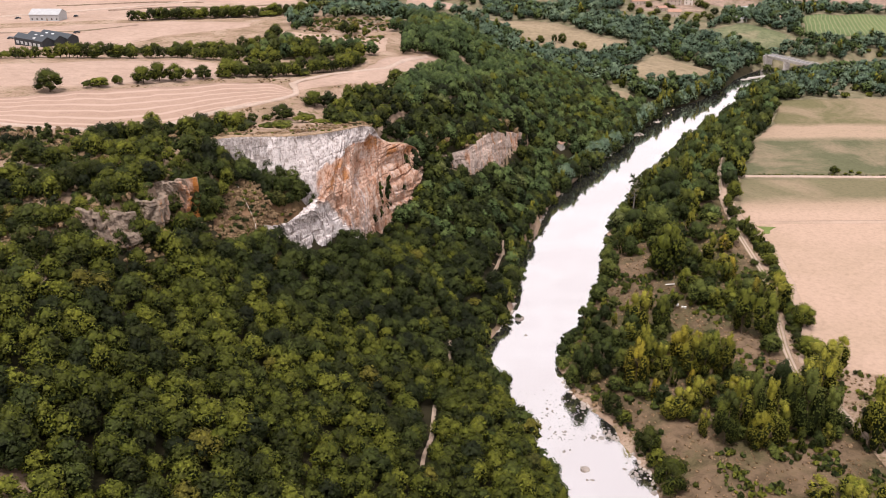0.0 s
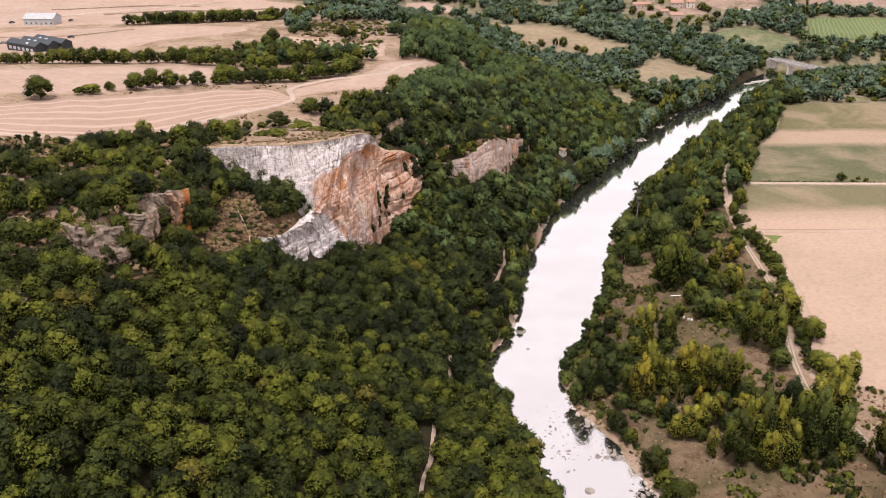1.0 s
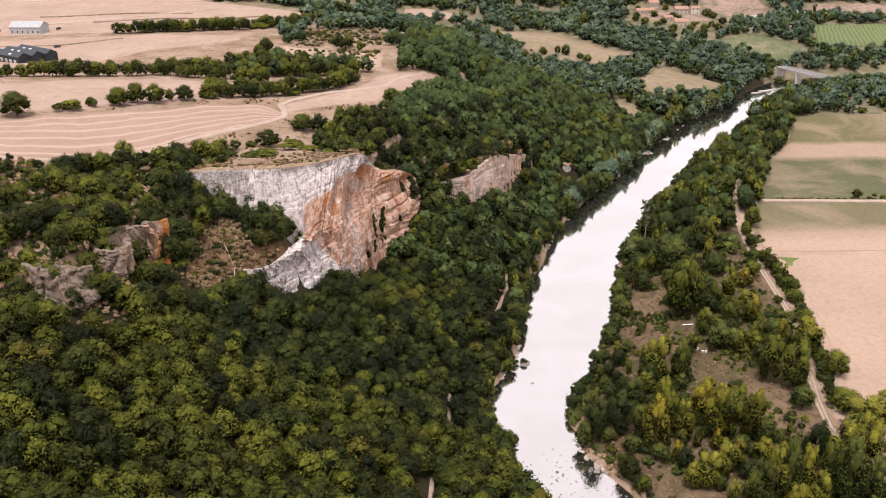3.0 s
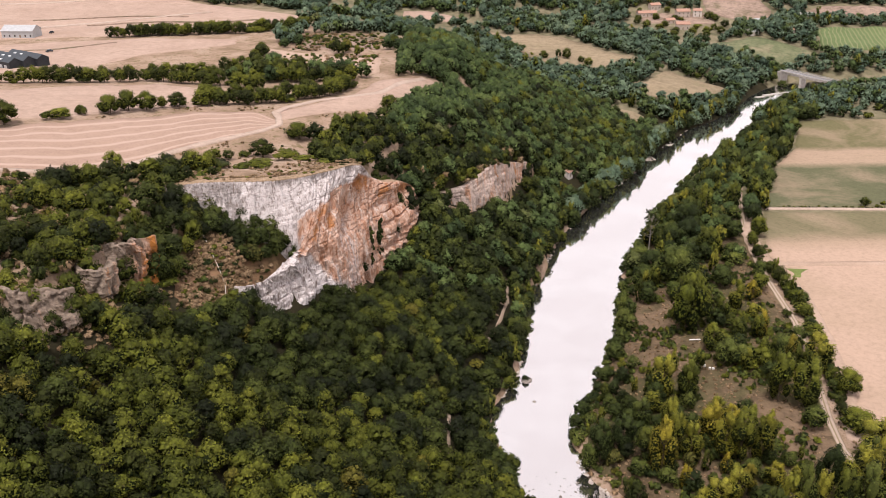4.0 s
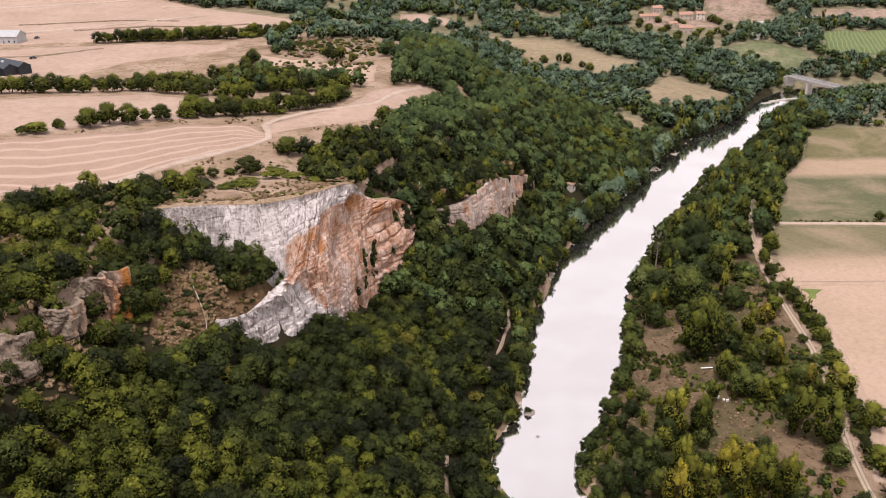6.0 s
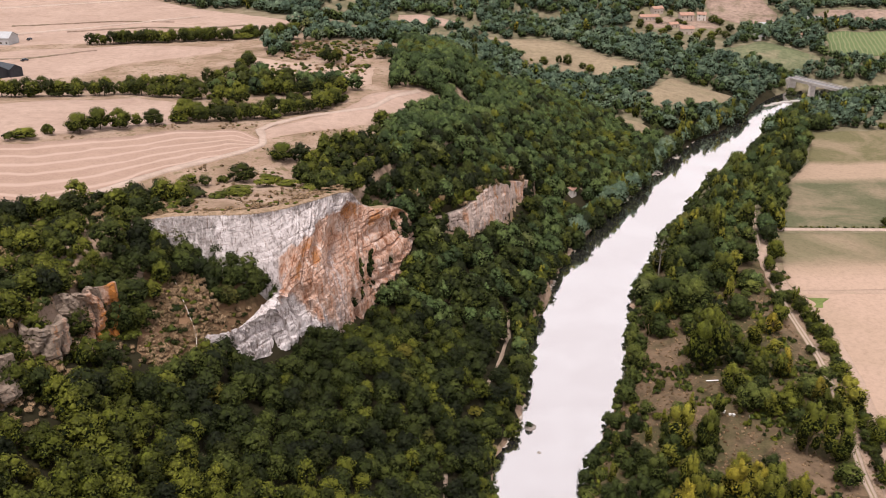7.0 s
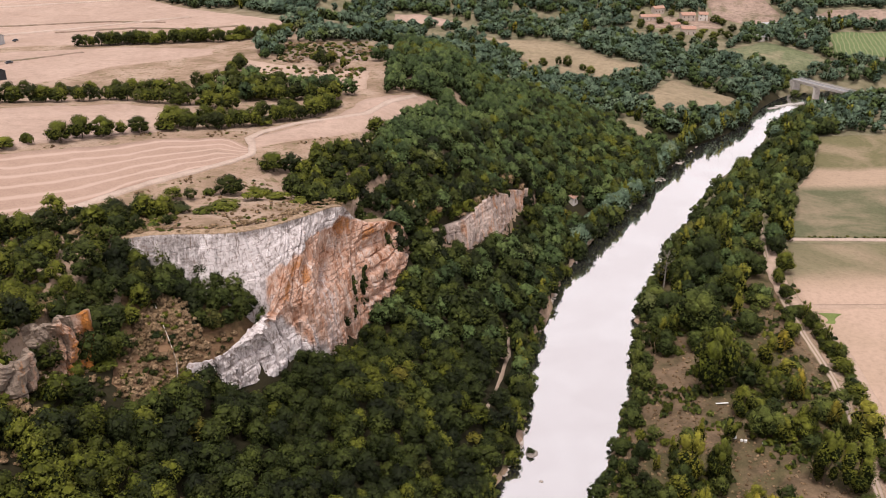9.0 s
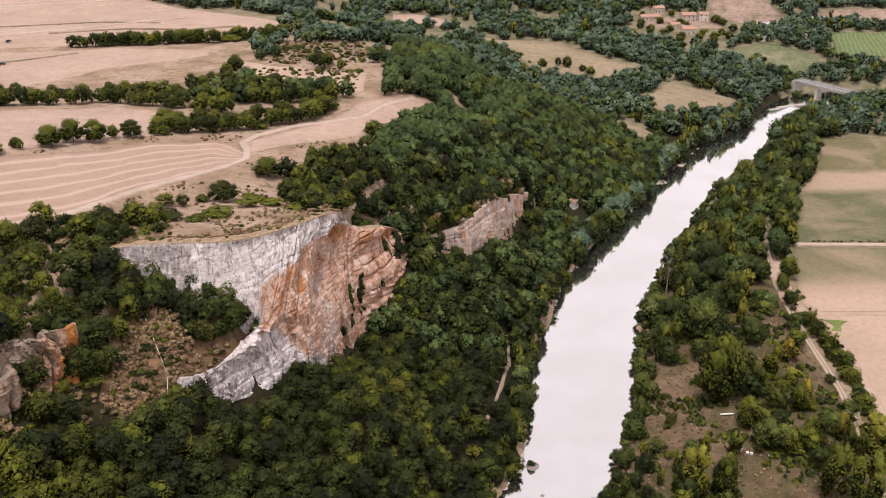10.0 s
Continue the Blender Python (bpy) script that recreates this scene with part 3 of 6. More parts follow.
def ribbon(name, line, width, mat, label, category="track", lift=0.3, n=None, wander=0.0):
    line = resample(line, n or max(8, int(np.hypot(*np.diff(np.asarray(line, float), axis=0).T).sum() / 2.5)))
    d = np.gradient(line, axis=0)
    nrm = np.stack([-d[:, 1], d[:, 0]], 1) / np.hypot(*d.T)[:, None]
    w = width / 2 * (1 + wander * lump(line, 5, 9))[:, None]
    return drape(name, line - nrm * w, line + nrm * w, len(line), 4, mat, label, category, lift)


# ---------------------------------------------------------------- fields and tracks
FIELDS = [
    ("striped", [(-240, 306), (-165, 312), (-123, 314), (-107, 328), (-93, 352), (-66, 388)], [(-240, 340), (-176, 342), (-151, 364), (-121, 383), (-101, 400), (-80, 408), (-67, 396)], STRIPED, "tan stubble field with pale curved tractor lines"),
    ("plateau_field", [(-290, 350), (-183, 360), (-146, 376), (-119, 400), (-101, 415)], [(-290, 395), (-202, 402), (-165, 440), (-134, 456), (-106, 446)], TAN, "pale tan stubble field on the plateau between hedgerows"),
    ("barn_field", [(-420, 470), (-240, 480), (-196, 505), (-174, 555), (-128, 590)], [(-440, 580), (-292, 588), (-249, 602), (-189, 616), (-130, 608)], TAN, "pale tan stubble field beside the dark barn"),
    ("upper_field", [(-560, 592), (-300, 612), (-200, 632), (-112, 660)], [(-600, 1000), (-330, 940), (-200, 800), (-105, 740)], TAN, "wide pale stubble fields at the far end of the plateau"),
    ("tan_patch", [(-66, 398), (-52, 409), (-26, 430), (-9, 468), (3, 492)], [(-72, 408), (-58, 425), (-40, 445), (-32, 474), (-6, 497)], TAN, "bare tan ground beside the plateau track"),
    ("river_field", [(123, 252), (131, 279), (138, 307), (143, 340), (146, 369), (145, 386), (148, 405), (152, 420), (160, 442)], [(420, 225), (420, 279), (420, 307), (420, 340), (420, 360), (420, 378), (420, 397), (420, 412), (420, 434)], MEADOW, "dry tan field running into mottled green and tan pasture"),
    ("green_pasture", [(163, 450), (178, 480), (190, 512), (200, 526), (212, 542), (225, 575), (238, 600)], [(420, 442), (420, 475), (420, 515), (420, 530), (420, 542), (420, 575), (420, 606)], MEADOW, "dull green meadow with a dry strip beside the farm road"),
    ("hill_field", [(26, 842), (56, 803), (68, 776), (69, 737), (97, 721), (118, 710), (154, 729)], [(30, 846), (64, 826), (85, 828), (109, 813), (127, 790), (138, 764), (162, 746)], OCHRE, "ochre hillside field with three lone trees"),
    ("lowland_field", [(-34, 887), (0, 880), (14, 880)], [(-36, 908), (-6, 907), (20, 893)], TAN, "small tan field beyond the wooded hill"),
    ("bend_field", [(143, 667), (146, 650), (164, 657), (181, 651)], [(163, 701), (176, 719), (192, 703), (217, 690)], OCHRE, "ochre field inside the bend of the river"),
    ("small_field", [(113, 604), (124, 588)], [(118, 628), (139, 612)], OCHRE, "small dry clearing among riverside trees"),
    ("far_green", [(220, 792), (234, 782), (262, 778), (280, 762), (318, 785)], [(224, 797), (248, 808), (264, 813), (278, 825), (312, 798)], GREENFIELD, "bright green field below the village"),
    ("vineyard", [(326, 792), (346, 854)], [(450, 797), (450, 854)], VINEYARD, "green vineyard in straight rows"),
    ("village_field", [(258, 900), (260, 930), (262, 1000)], [(294, 871), (320, 890), (310, 1000)], VILLAGE, "bare tan field behind the village"),
    ("beige_field", [(346, 893), (352, 904), (370, 916)], [(460, 866), (460, 890), (460, 912)], VILLAGE, "beige field near the valley edge"),
    ("village_ground", [(190, 872), (192, 886), (196, 902)], [(256, 868), (258, 884), (256, 900)], VILLAGE, "bare pale earth terraces round the village"),
    ("bare_slope", [(-106, 577), (-87, 560), (-61, 546), (-34, 540)], [(-98, 540), (-80, 514), (-62, 497), (-32, 497)], DRYFIELD, "bare brown hillside with a pale upper edge"),
    ("scrub_slope", [(-88, 616), (-64, 626), (-43, 625)], [(-80, 572), (-60, 570), (-38, 568)], VILLAGE, "brown scrubby hillside"),
]
for name, a, b, mat, label in FIELDS:
    span = max(np.hypot(*np.subtract(a[0], b[0])), np.hypot(*np.subtract(a[-1], b[-1])))
    length = np.hypot(*np.diff(np.asarray(a, float), axis=0).T).sum()
    step = 3 if a[0][1] < 620 else 6
    drape(name, a, b, int(length / step) + 6, int(span / step) + 4, mat, label, lift=0.22 if a[0][1] < 620 else 0.75, fine=1.3)
FIELD_AREAS = [a + b[::-1] for _, a, b, _, _ in FIELDS]

VALLEY_TRACK = [(126, 214), (124, 230), (118, 250), (120, 265), (125, 288), (130, 310), (133, 330), (135, 361), (137, 385), (141, 412), (148, 440), (152, 456), (160, 480)]
RIM_TRACK = [(-180, 308), (-123, 313), (-107, 326), (-92, 352), (-72, 379), (-66, 389), (-68, 400), (-71, 410)]
HEDGE_TRACK = [(-71, 409), (-68, 419), (-56, 433), (-39, 442), (-29, 451), (-20, 475), (-8, 494)]
SLOPE_PATH = [(15.5, 304), (18.8, 318), (22.4, 333), (26.4, 347), (27, 362)]
SLOPE_PATH_B = [(2, 236), (2, 248), (2.3, 260)]
SLOPE_PATH_C = [(-6, 174), (-5.2, 185), (-3.3, 196), (-2.6, 212)]
ribbon("farm_track", VALLEY_TRACK, 2.5, RUTS, "pale gravel farm track with two wheel ruts", wander=0.15)
ribbon("field_margin", [(124, 256), (133, 285), (139, 315), (143, 345), (143, 372), (140, 392), (143, 415), (158, 447)], 6.0, DRYFIELD, "bare dirt margin along the field", lift=0.38, wander=0.3)
ribbon("farm_path", [(141, 381), (200, 381), (420, 378)], 4.0, DRYFIELD, "beige farm path across the fields", lift=0.27)
ribbon("farm_road", [(150, 447), (200, 445), (420, 438)], 2.6, TRACK, "pale straight farm road", lift=0.4)
ribbon("plateau_track", RIM_TRACK, 2.8, TRACK, "pale dirt track along the stubble field", lift=0.45, wander=0.3)
ribbon("hedge_track", HEDGE_TRACK, 3.0, TRACK, "pale dirt track across the plateau", lift=0.45, wander=0.2)
for piece in (SLOPE_PATH, SLOPE_PATH_B, SLOPE_PATH_C):
    ribbon("slope_path", piece, 1.05, FOOTPATH, "narrow pale footpath on the wooded slope", lift=0.35, wander=0.2)
TRACKS = [(VALLEY_TRACK, 2.6), (RIM_TRACK, 3.0), (HEDGE_TRACK, 4.0), (SLOPE_PATH, 2.1), (SLOPE_PATH_B, 1.9), (SLOPE_PATH_C, 1.9)]


# these two sheets paint the shade seen through gaps in the trees
drape("woodland_floor", LEFT_BANK[1:16], [(x + 7, y - 3) for x, y in RIM_XY[1:20]], 280, 70, SHADEDLITTER, "leaf litter under the slope woods, darkened to stand for tree shade", "ground", lift=0.12)
drape("far_bank", [(x + 2.2, y - 1.6) for x, y in LEFT_BANK[14:21]], [(x - 26, y + 16) for x, y in LEFT_BANK[14:21]], 90, 12, SHADEDLITTER, "grassy bank under the far shore trees, darkened to stand for their shade", "ground", lift=0.15)
flat_edge = [(72, 160), (126, 188), (124, 230), (117, 250), (124, 288), (132, 330), (135, 361), (140, 405), (150, 447)]
drape("river_flat", [(x + 3.2, y - 1.4) for x, y in RIGHT_BANK[2:14]], flat_edge, 130, 34, FLAT, "dry brown grass of the river flat", "ground", lift=0.1, fine=2.0)
drape("green_corner", [(146, 367), (147, 372), (147, 377)], [(148, 366), (150, 371), (154, 376)], 10, 8, GRASS, "small green patch at the corner of the dry field", lift=0.34, fine=2.5)
drape("talus", [(-80, 294), (-72, 291), (-66, 294), (-56, 297), (-45, 302)], [(-70, 246), (-61, 243), (-57, 254), (-52, 273), (-43, 296)], 30, 26, TALUS, "brown dry grass slope below the white cliff", "slope", lift=0.25)


# ---------------------------------------------------------------- rock
def rock_face(name, line, mat, label, out=2.2, lean=0.12, step=0.45, seed=11, rough=1.0, deep=1.0):
    """A rock wall below an edge line of (x, y, top, drop): uneven pillars and beds, with a lip on top."""
    line = np.asarray(line, float)
    total = np.hypot(*np.diff(line[:, :2], axis=0).T).sum()
    nu = int(total / step)
    c = resample(line, nu)
    for _ in range(14):
        c[1:-1] = (c[:-2] + 2 * c[1:-1] + c[2:]) / 4
    d = np.gradient(c[:, :2], axis=0)
    nrm = np.stack([d[:, 1], -d[:, 0]], 1) / np.hypot(*d.T)[:, None]
    nv = int(line[:, 3].max() / step) + 6
    h = np.linspace(-0.12, 1, nv)
    s = np.linspace(0, total, nu)
    S, H = np.meshgrid(s, h, indexing="ij")
    top, drop = c[:, 2:3], c[:, 3:4]
    Z = top - drop * (1 - H) + 0.25
    q = np.stack([S.ravel(), Z.ravel()], 1)
    warp = np.stack([lump(q, 9, seed) * 1.8 + lump(q, 2.4, seed + 8) * 0.3, lump(q, 12, seed + 1) * 1.6 + lump(q, 3.1, seed + 9) * 0.25], 1)

    def blocks(wide, high, k):
        g = np.random.RandomState(seed + k).uniform(-1, 1, (128, 128))
        row = np.floor((q[:, 1] + warp[:, 1]) / high).astype(int)
        shift = np.random.RandomState(seed + k + 1).uniform(0, 1, 128)[row % 128]
        col = np.floor((q[:, 0] + warp[:, 0]) / wide + shift).astype(int)
        return g[row % 128, col % 128]

    rel = 1.2 * lump(q + warp, 14, seed + 4) + 0.6 * lump((q + warp) * (1.0, 0.15), 4.5, seed + 3)
    rel = rel + 0.9 * blocks(6.5, 9.0, 21) + 0.55 * blocks(2.6, 3.6, 31) + 0.22 * blocks(1.3, 1.0, 41) + 0.1 * lump(q, 0.8, seed + 6)
    rel = rel - 1.1 * np.exp(-((lump((q + warp) * (1.0, 0.07), 3.2, seed + 14) / 0.07) ** 2)) - 0.6 * np.exp(-((lump((q + warp) * (0.05, 1.0), 1.9, seed + 15) / 0.09) ** 2))
    rel = (rel * rough).reshape(nu, nv)
    edge = np.minimum(1, np.minimum(S, total - S) / min(5, total / 6))
    off = (out + lean * drop * (1 - H) + rel * edge * np.minimum(1, drop / 8)) * (0.25 + 0.75 * edge)
    P = np.concatenate([c[:, None, :2] + nrm[:, None] * off[..., None], Z[..., None]], -1)
    lip = P[:, -1:].copy()
    back = []
    for k, r in enumerate((1.2 * deep, 3.0 * deep, 5.5 * deep)):
        b = lip.copy()
        b[:, 0, :2] -= nrm * r
        b[:, 0, 2] += (0.25, 0.1, -1.4)[k]
        back.append(b)
    P = np.concatenate([P, *back], 1)
    ob = mesh_object(name, P.reshape(-1, 3), grid_faces(nu, P.shape[1])[:, ::-1], mat)
    return tagged(ob, label, "cliff")


# The main face, as four lines along the cliff: the brow, the waist under the brow, the crest of the lower spur and the foot
BROW = [(-84, 292, 75), (-74, 294, 75.8), (-66, 294, 76.1), (-58, 294.5, 76), (-52, 296, 75.6), (-46.5, 301, 74.5), (-41.5, 308, 73.3), (-36, 318, 71.5), (-31, 329, 69.6), (-27.5, 337, 67), (-25.5, 344, 60), (-21.5, 351, 55.5), (-16, 359, 53), (-11.5, 366, 49), (-9.5, 373, 42)]
WAIST = [(-84, 290.5, 72.5), (-74, 292, 71.3), (-66, 291.5, 68.5), (-58, 290.5, 65), (-52, 292.5, 62.3), (-45.5, 295, 62), (-41, 300, 62), (-37.5, 307, 61), (-34, 323, 58), (-30, 333, 56), (-26.3, 340.5, 53), (-21.5, 348, 50), (-15, 357, 47), (-10, 365, 43), (-8.5, 372, 39)]
CREST = [(-82, 286, 69.5), (-73, 275, 62), (-66, 263, 52.5), (-58.5, 263, 54), (-53, 271, 52.6), (-47.5, 281, 54), (-42.5, 288.5, 57), (-38, 298.5, 53), (-33, 314, 49), (-29.5, 326, 46), (-25.5, 335.5, 43.5), (-20.5, 344.5, 41.5), (-12.5, 356, 40.5), (-8, 366, 37), (-7.5, 372, 34)]
FOOT = [(-82, 285, 66), (-73, 273, 60), (-66, 261, 52), (-57.5, 261.5, 47), (-51, 269.5, 43), (-44.5, 279.5, 40), (-39.5, 289.5, 37), (-35, 300, 35), (-30.5, 312, 26), (-27, 324, 24), (-23, 333, 23), (-18, 343, 21), (-12.5, 353, 21), (-8, 364, 21), (-7.5, 371, 23)]


def main_face():
    """The tall cliff: a white wall over a grassy ledge that turns into a rust-stained nose, an apron of white rock below, and a bedded buttress."""
    nu, nv, seed = 330, 120, 11
    lines = []
    for line in (BROW, WAIST, CREST, FOOT):
        c = np.asarray(line, float)
        k = np.linspace(0, len(c) - 1, nu)
        c = np.stack([np.interp(k, np.arange(len(c)), a) for a in c.T], 1)
        for _ in range(40):
            c[1:-1] = (c[:-2] + 2 * c[1:-1] + c[2:]) / 4
        lines.append(c)
    lines = np.array(lines)
    v = np.linspace(0, 3, nv)
    P = np.stack([np.stack([np.interp(v, np.arange(4), lines[:, i, a]) for a in range(3)], -1) for i in range(nu)])
    for _ in range(6):
        P[:, 1:-1] = (P[:, :-2] + 2 * P[:, 1:-1] + P[:, 2:]) / 4
    # behind the spur the rock falls back under the ledge
    k = smooth(6.2, 4.9, np.linspace(0, 14, nu))[:, None] * np.clip(np.sin(np.pi * (v - 1.0)), 0, 1)[None] * (v < 2)
    P[..., 2] -= 10 * k
    du, dv = np.gradient(P, axis=0), np.gradient(P, axis=1)
    N = np.cross(dv, du)
    N /= np.linalg.norm(N, axis=-1, keepdims=True) + 1e-9
    S = np.r_[0, np.cumsum(np.linalg.norm(np.diff(lines[1], axis=0), axis=1))]
    U, V = np.meshgrid(np.linspace(0, 14, nu), v, indexing="ij")
    q = np.stack([np.repeat(S, nv), P[..., 2].ravel()], 1)
    warp = np.stack([lump(q, 9, seed) * 1.8 + lump(q, 2.4, seed + 8) * 0.4, lump(q, 12, seed + 1) * 1.2 + lump(q, 3.1, seed + 9) * 0.3], 1)

    def blocks(wide, high, k):
        g = np.random.RandomState(seed + k).uniform(-1, 1, (128, 128))
        row = np.floor((q[:, 1] + warp[:, 1]) / high).astype(int)
        shift = np.random.RandomState(seed + k + 1).uniform(0, 1, 128)[row % 128]
        col = np.floor((q[:, 0] + warp[:, 0]) / wide + shift).astype(int)
        return g[row % 128, col % 128]

    u, w = U.ravel(), V.ravel()
    wall = smooth(7.0, 5.5, u) * smooth(1.5, 1.1, w)  # the smooth white wall
    bedded = smooth(10.0, 11.0, u)
    rough = 1 - 0.62 * wall
    rel = 1.5 * lump(q + warp, 13, seed + 4) + 0.7 * lump((q + warp) * (1.0, 0.22), 4.2, seed + 3) * (1 - 0.6 * bedded)
    rel += 0.45 * blocks(4.0, 12.0, 21) + 0.26 * blocks(1.7, 6.5, 31) + 0.12 * blocks(0.9, 2.4, 41) + 0.3 * lump(q * (1, 0.4), 1.3, seed + 6) + 0.16 * lump(q, 0.55, seed + 7)
    rel -= 2.0 * np.exp(-((lump((q + warp * 0.7) * (1.0, 0.06), 3.4, seed + 14) / 0.09) ** 2)) * (1 - wall)
    rel -= (0.35 + 0.8 * bedded) * np.exp(-((lump((q + warp) * (0.03, 1.0), 2.3, seed + 15) / 0.1) ** 2))
    rel += bedded * 0.9 * lump(q * (0.05, 1.0) + warp * 0.3, 2.6, seed + 16)
    rel *= rough
    rel += 2.2 * np.exp(-(((u - 11.2) / 1.1) ** 2)) * smooth(1.3, 2.0, w)
    for cu, cz, wide, high, deep in ((8.35, 51.5, 0.2, 1.9, 4.2), (9.1, 60.0, 0.3, 1.6, 3.0), (9.35, 63, 0.14, 1.2, 2.2), (8.6, 62, 0.35, 1.0, 1.6), (9.95, 43, 0.22, 6.0, 1.7), (10.25, 44, 0.12, 5.0, 1.3)):
        rel -= deep * np.exp(-(((u - cu) / wide) ** 2) - ((q[:, 1] - cz) / high) ** 2)
    fade = np.minimum(1, np.minimum(u, 14 - u) / 0.8) * smooth(0, 0.12, w)
    P = P + N * (rel * fade).reshape(nu, nv, 1)
    # a rounded lip that runs back on to the plateau
    out = np.stack([N[:, 2, 0], N[:, 2, 1]], 1)
    out /= np.hypot(*out.T)[:, None] + 1e-9
    back = []
    for r, dz in ((7.5, -2.2), (4.6, -0.35), (2.4, 0.25), (0.9, 0.3)):
        b = P[:, :1].copy()
        b[:, 0, :2] -= out * (r + 0.5 * lump(q[::nv] + r, 3, seed + 20))[:, None]
        b[:, 0, 2] += dz
        back.append(b)
    extra = 4
    P = np.concatenate([*back, P], 1)
    ob = mesh_object("cliff", P.reshape(-1, 3), grid_faces(nu, nv + extra)[:, ::-1], CLIFF)
    # iron stain, and the grey film of old weathered rock
    j = 0.5 * lump(q * (1.0, 0.3), 5, seed + 30) + 0.3 * lump(q * (1.0, 0.25), 1.8, seed + 31)
    stain = smooth(-0.5, 0.55, u - (10.4 - 5.1 * np.clip(w, 0, 1)) + j)
    apron = smooth(1.75, 2.05, w + 0.3 * j) * smooth(0.5, -0.5, u - (5.9 + 1.7 * (w - 2)) + j)
    stain = stain * (1 - apron)
    stain *= 1 - 0.5 * np.exp(-(((u - 8.3) / 0.75) ** 2)) * smooth(1.2, 1.6, w)
    film = 0.75 * smooth(3.4, 1.8, u + j) + 0.5 * smooth(0.28, 0.05, w + 0.2 * j) + 0.5 * apron * smooth(5.4, 4.0, u + j)
    hot = np.zeros(len(u))
    for cu, cz, wide, high in ((6.75, 61.5, 0.4, 1.8), (6.6, 57.5, 0.22, 3.5), (9.3, 60, 0.5, 3.5), (10.9, 53, 0.5, 3.0), (12.3, 50, 0.7, 3.0), (7.3, 57, 0.2, 3.0)):
        hot = np.maximum(hot, np.exp(-(((u - cu + 0.3 * j) / wide) ** 2) - ((q[:, 1] - cz) / high) ** 2))
    for name, a in (("stain", stain), ("film", np.clip(film, 0, 1)), ("ochre", hot)):
        a = np.concatenate([np.repeat(a.reshape(nu, nv)[:, :1], extra, axis=1), a.reshape(nu, nv)], 1)
        ob.data.attributes.new(name, "FLOAT", "POINT").data.foreach_set("value", a.astype(np.float32).ravel())
    soil = np.zeros((nu, nv + extra))
    soil[:, :extra] = 1
    soil[:, extra:extra + 3] = (0.75, 0.45, 0.15)
    ob.data.attributes.new("soil", "FLOAT", "POINT").data.foreach_set("value", soil.astype(np.float32).ravel())
    tagged(ob, "tall limestone cliff, white and rust-stained, above the woods", "cliff")


main_face()
rock_face("cliff", [(-4, 376, 41, 3), (2, 382, 40, 8), (10.5, 391, 39, 11), (20.5, 405, 41.5, 18), (24, 413, 42.5, 19), (30, 423, 37.5, 17), (33, 436, 34.5, 13), (39, 447, 30.5, 10), (43, 456, 28, 3)], PALECLIFF, "smaller pale limestone cliff among trees", seed=71, out=0.8, lean=0.1, rough=0.55)
rock_face("crag", [(-92, 204, 84.5, 3), (-88, 203, 84.5, 7), (-84, 204.5, 82.8, 9), (-81, 208, 81.6, 9), (-80.5, 213, 80, 3)], CRAG, "brown weathered rock crag standing out of the trees", seed=83, out=0.6, rough=1.5, deep=0.35, step=0.3)
rock_face("crag", [(-87, 231, 78.5, 2), (-84, 227.5, 78.3, 6), (-81, 226, 77.8, 8), (-79.3, 229, 78.2, 6), (-80, 234, 77, 2)], CRAG, "small brown rock crag between bushes", seed=95, out=0.6, rough=1.4, deep=0.35, step=0.3)
rock_face("crag", [(-90, 242, 77, 2), (-85, 240.5, 78, 6), (-80, 239.5, 78.3, 10), (-76, 243, 77.3, 12), (-74.4, 247.5, 76.6, 12), (-75.5, 254, 75, 3)], CRAG, "grey and orange rock crag below the plateau edge", seed=103, out=0.6, rough=1.5, deep=0.4, step=0.3)


# ---------------------------------------------------------------- trees
def rotation_to(nrm, spin):
    """Two unit vectors across each normal."""
    ref = np.where(np.abs(nrm[:, 2:3]) < 0.9, [[0, 0, 1.0]], [[1.0, 0, 0]])
    a = np.cross(nrm, ref)
    a /= np.linalg.norm(a, axis=1, keepdims=True)
    b = np.cross(nrm, a)
    c, s = np.cos(spin)[:, None], np.sin(spin)[:, None]
    return a * c + b * s, b * c - a * s


OCTA_V = np.array([(1, 0, 0), (0, 1, 0), (-1, 0, 0), (0, -1, 0), (0, 0, 1), (0, 0, -1)], float)
OCTA_F = np.array([(0, 1, 4), (1, 2, 4), (2, 3, 4), (3, 0, 4), (1, 0, 5), (2, 1, 5), (3, 2, 5), (0, 3, 5)])
_g = 1.618
ICO_V = np.array([(-1, _g, 0), (1, _g, 0), (-1, -_g, 0), (1, -_g, 0), (0, -1, _g), (0, 1, _g), (0, -1, -_g), (0, 1, -_g), (_g, 0, -1), (_g, 0, 1), (-_g, 0, -1), (-_g, 0, 1)]) / 1.902
ICO_F = np.array([(0, 11, 5), (0, 5, 1), (0, 1, 7), (0, 7, 10), (0, 10, 11), (1, 5, 9), (5, 11, 4), (11, 10, 2), (10, 7, 6), (7, 1, 8), (3, 9, 4), (3, 4, 2), (3, 2, 6), (3, 6, 8), (3, 8, 9), (4, 9, 5), (2, 4, 11), (6, 2, 10), (8, 6, 7), (9, 8, 1)])


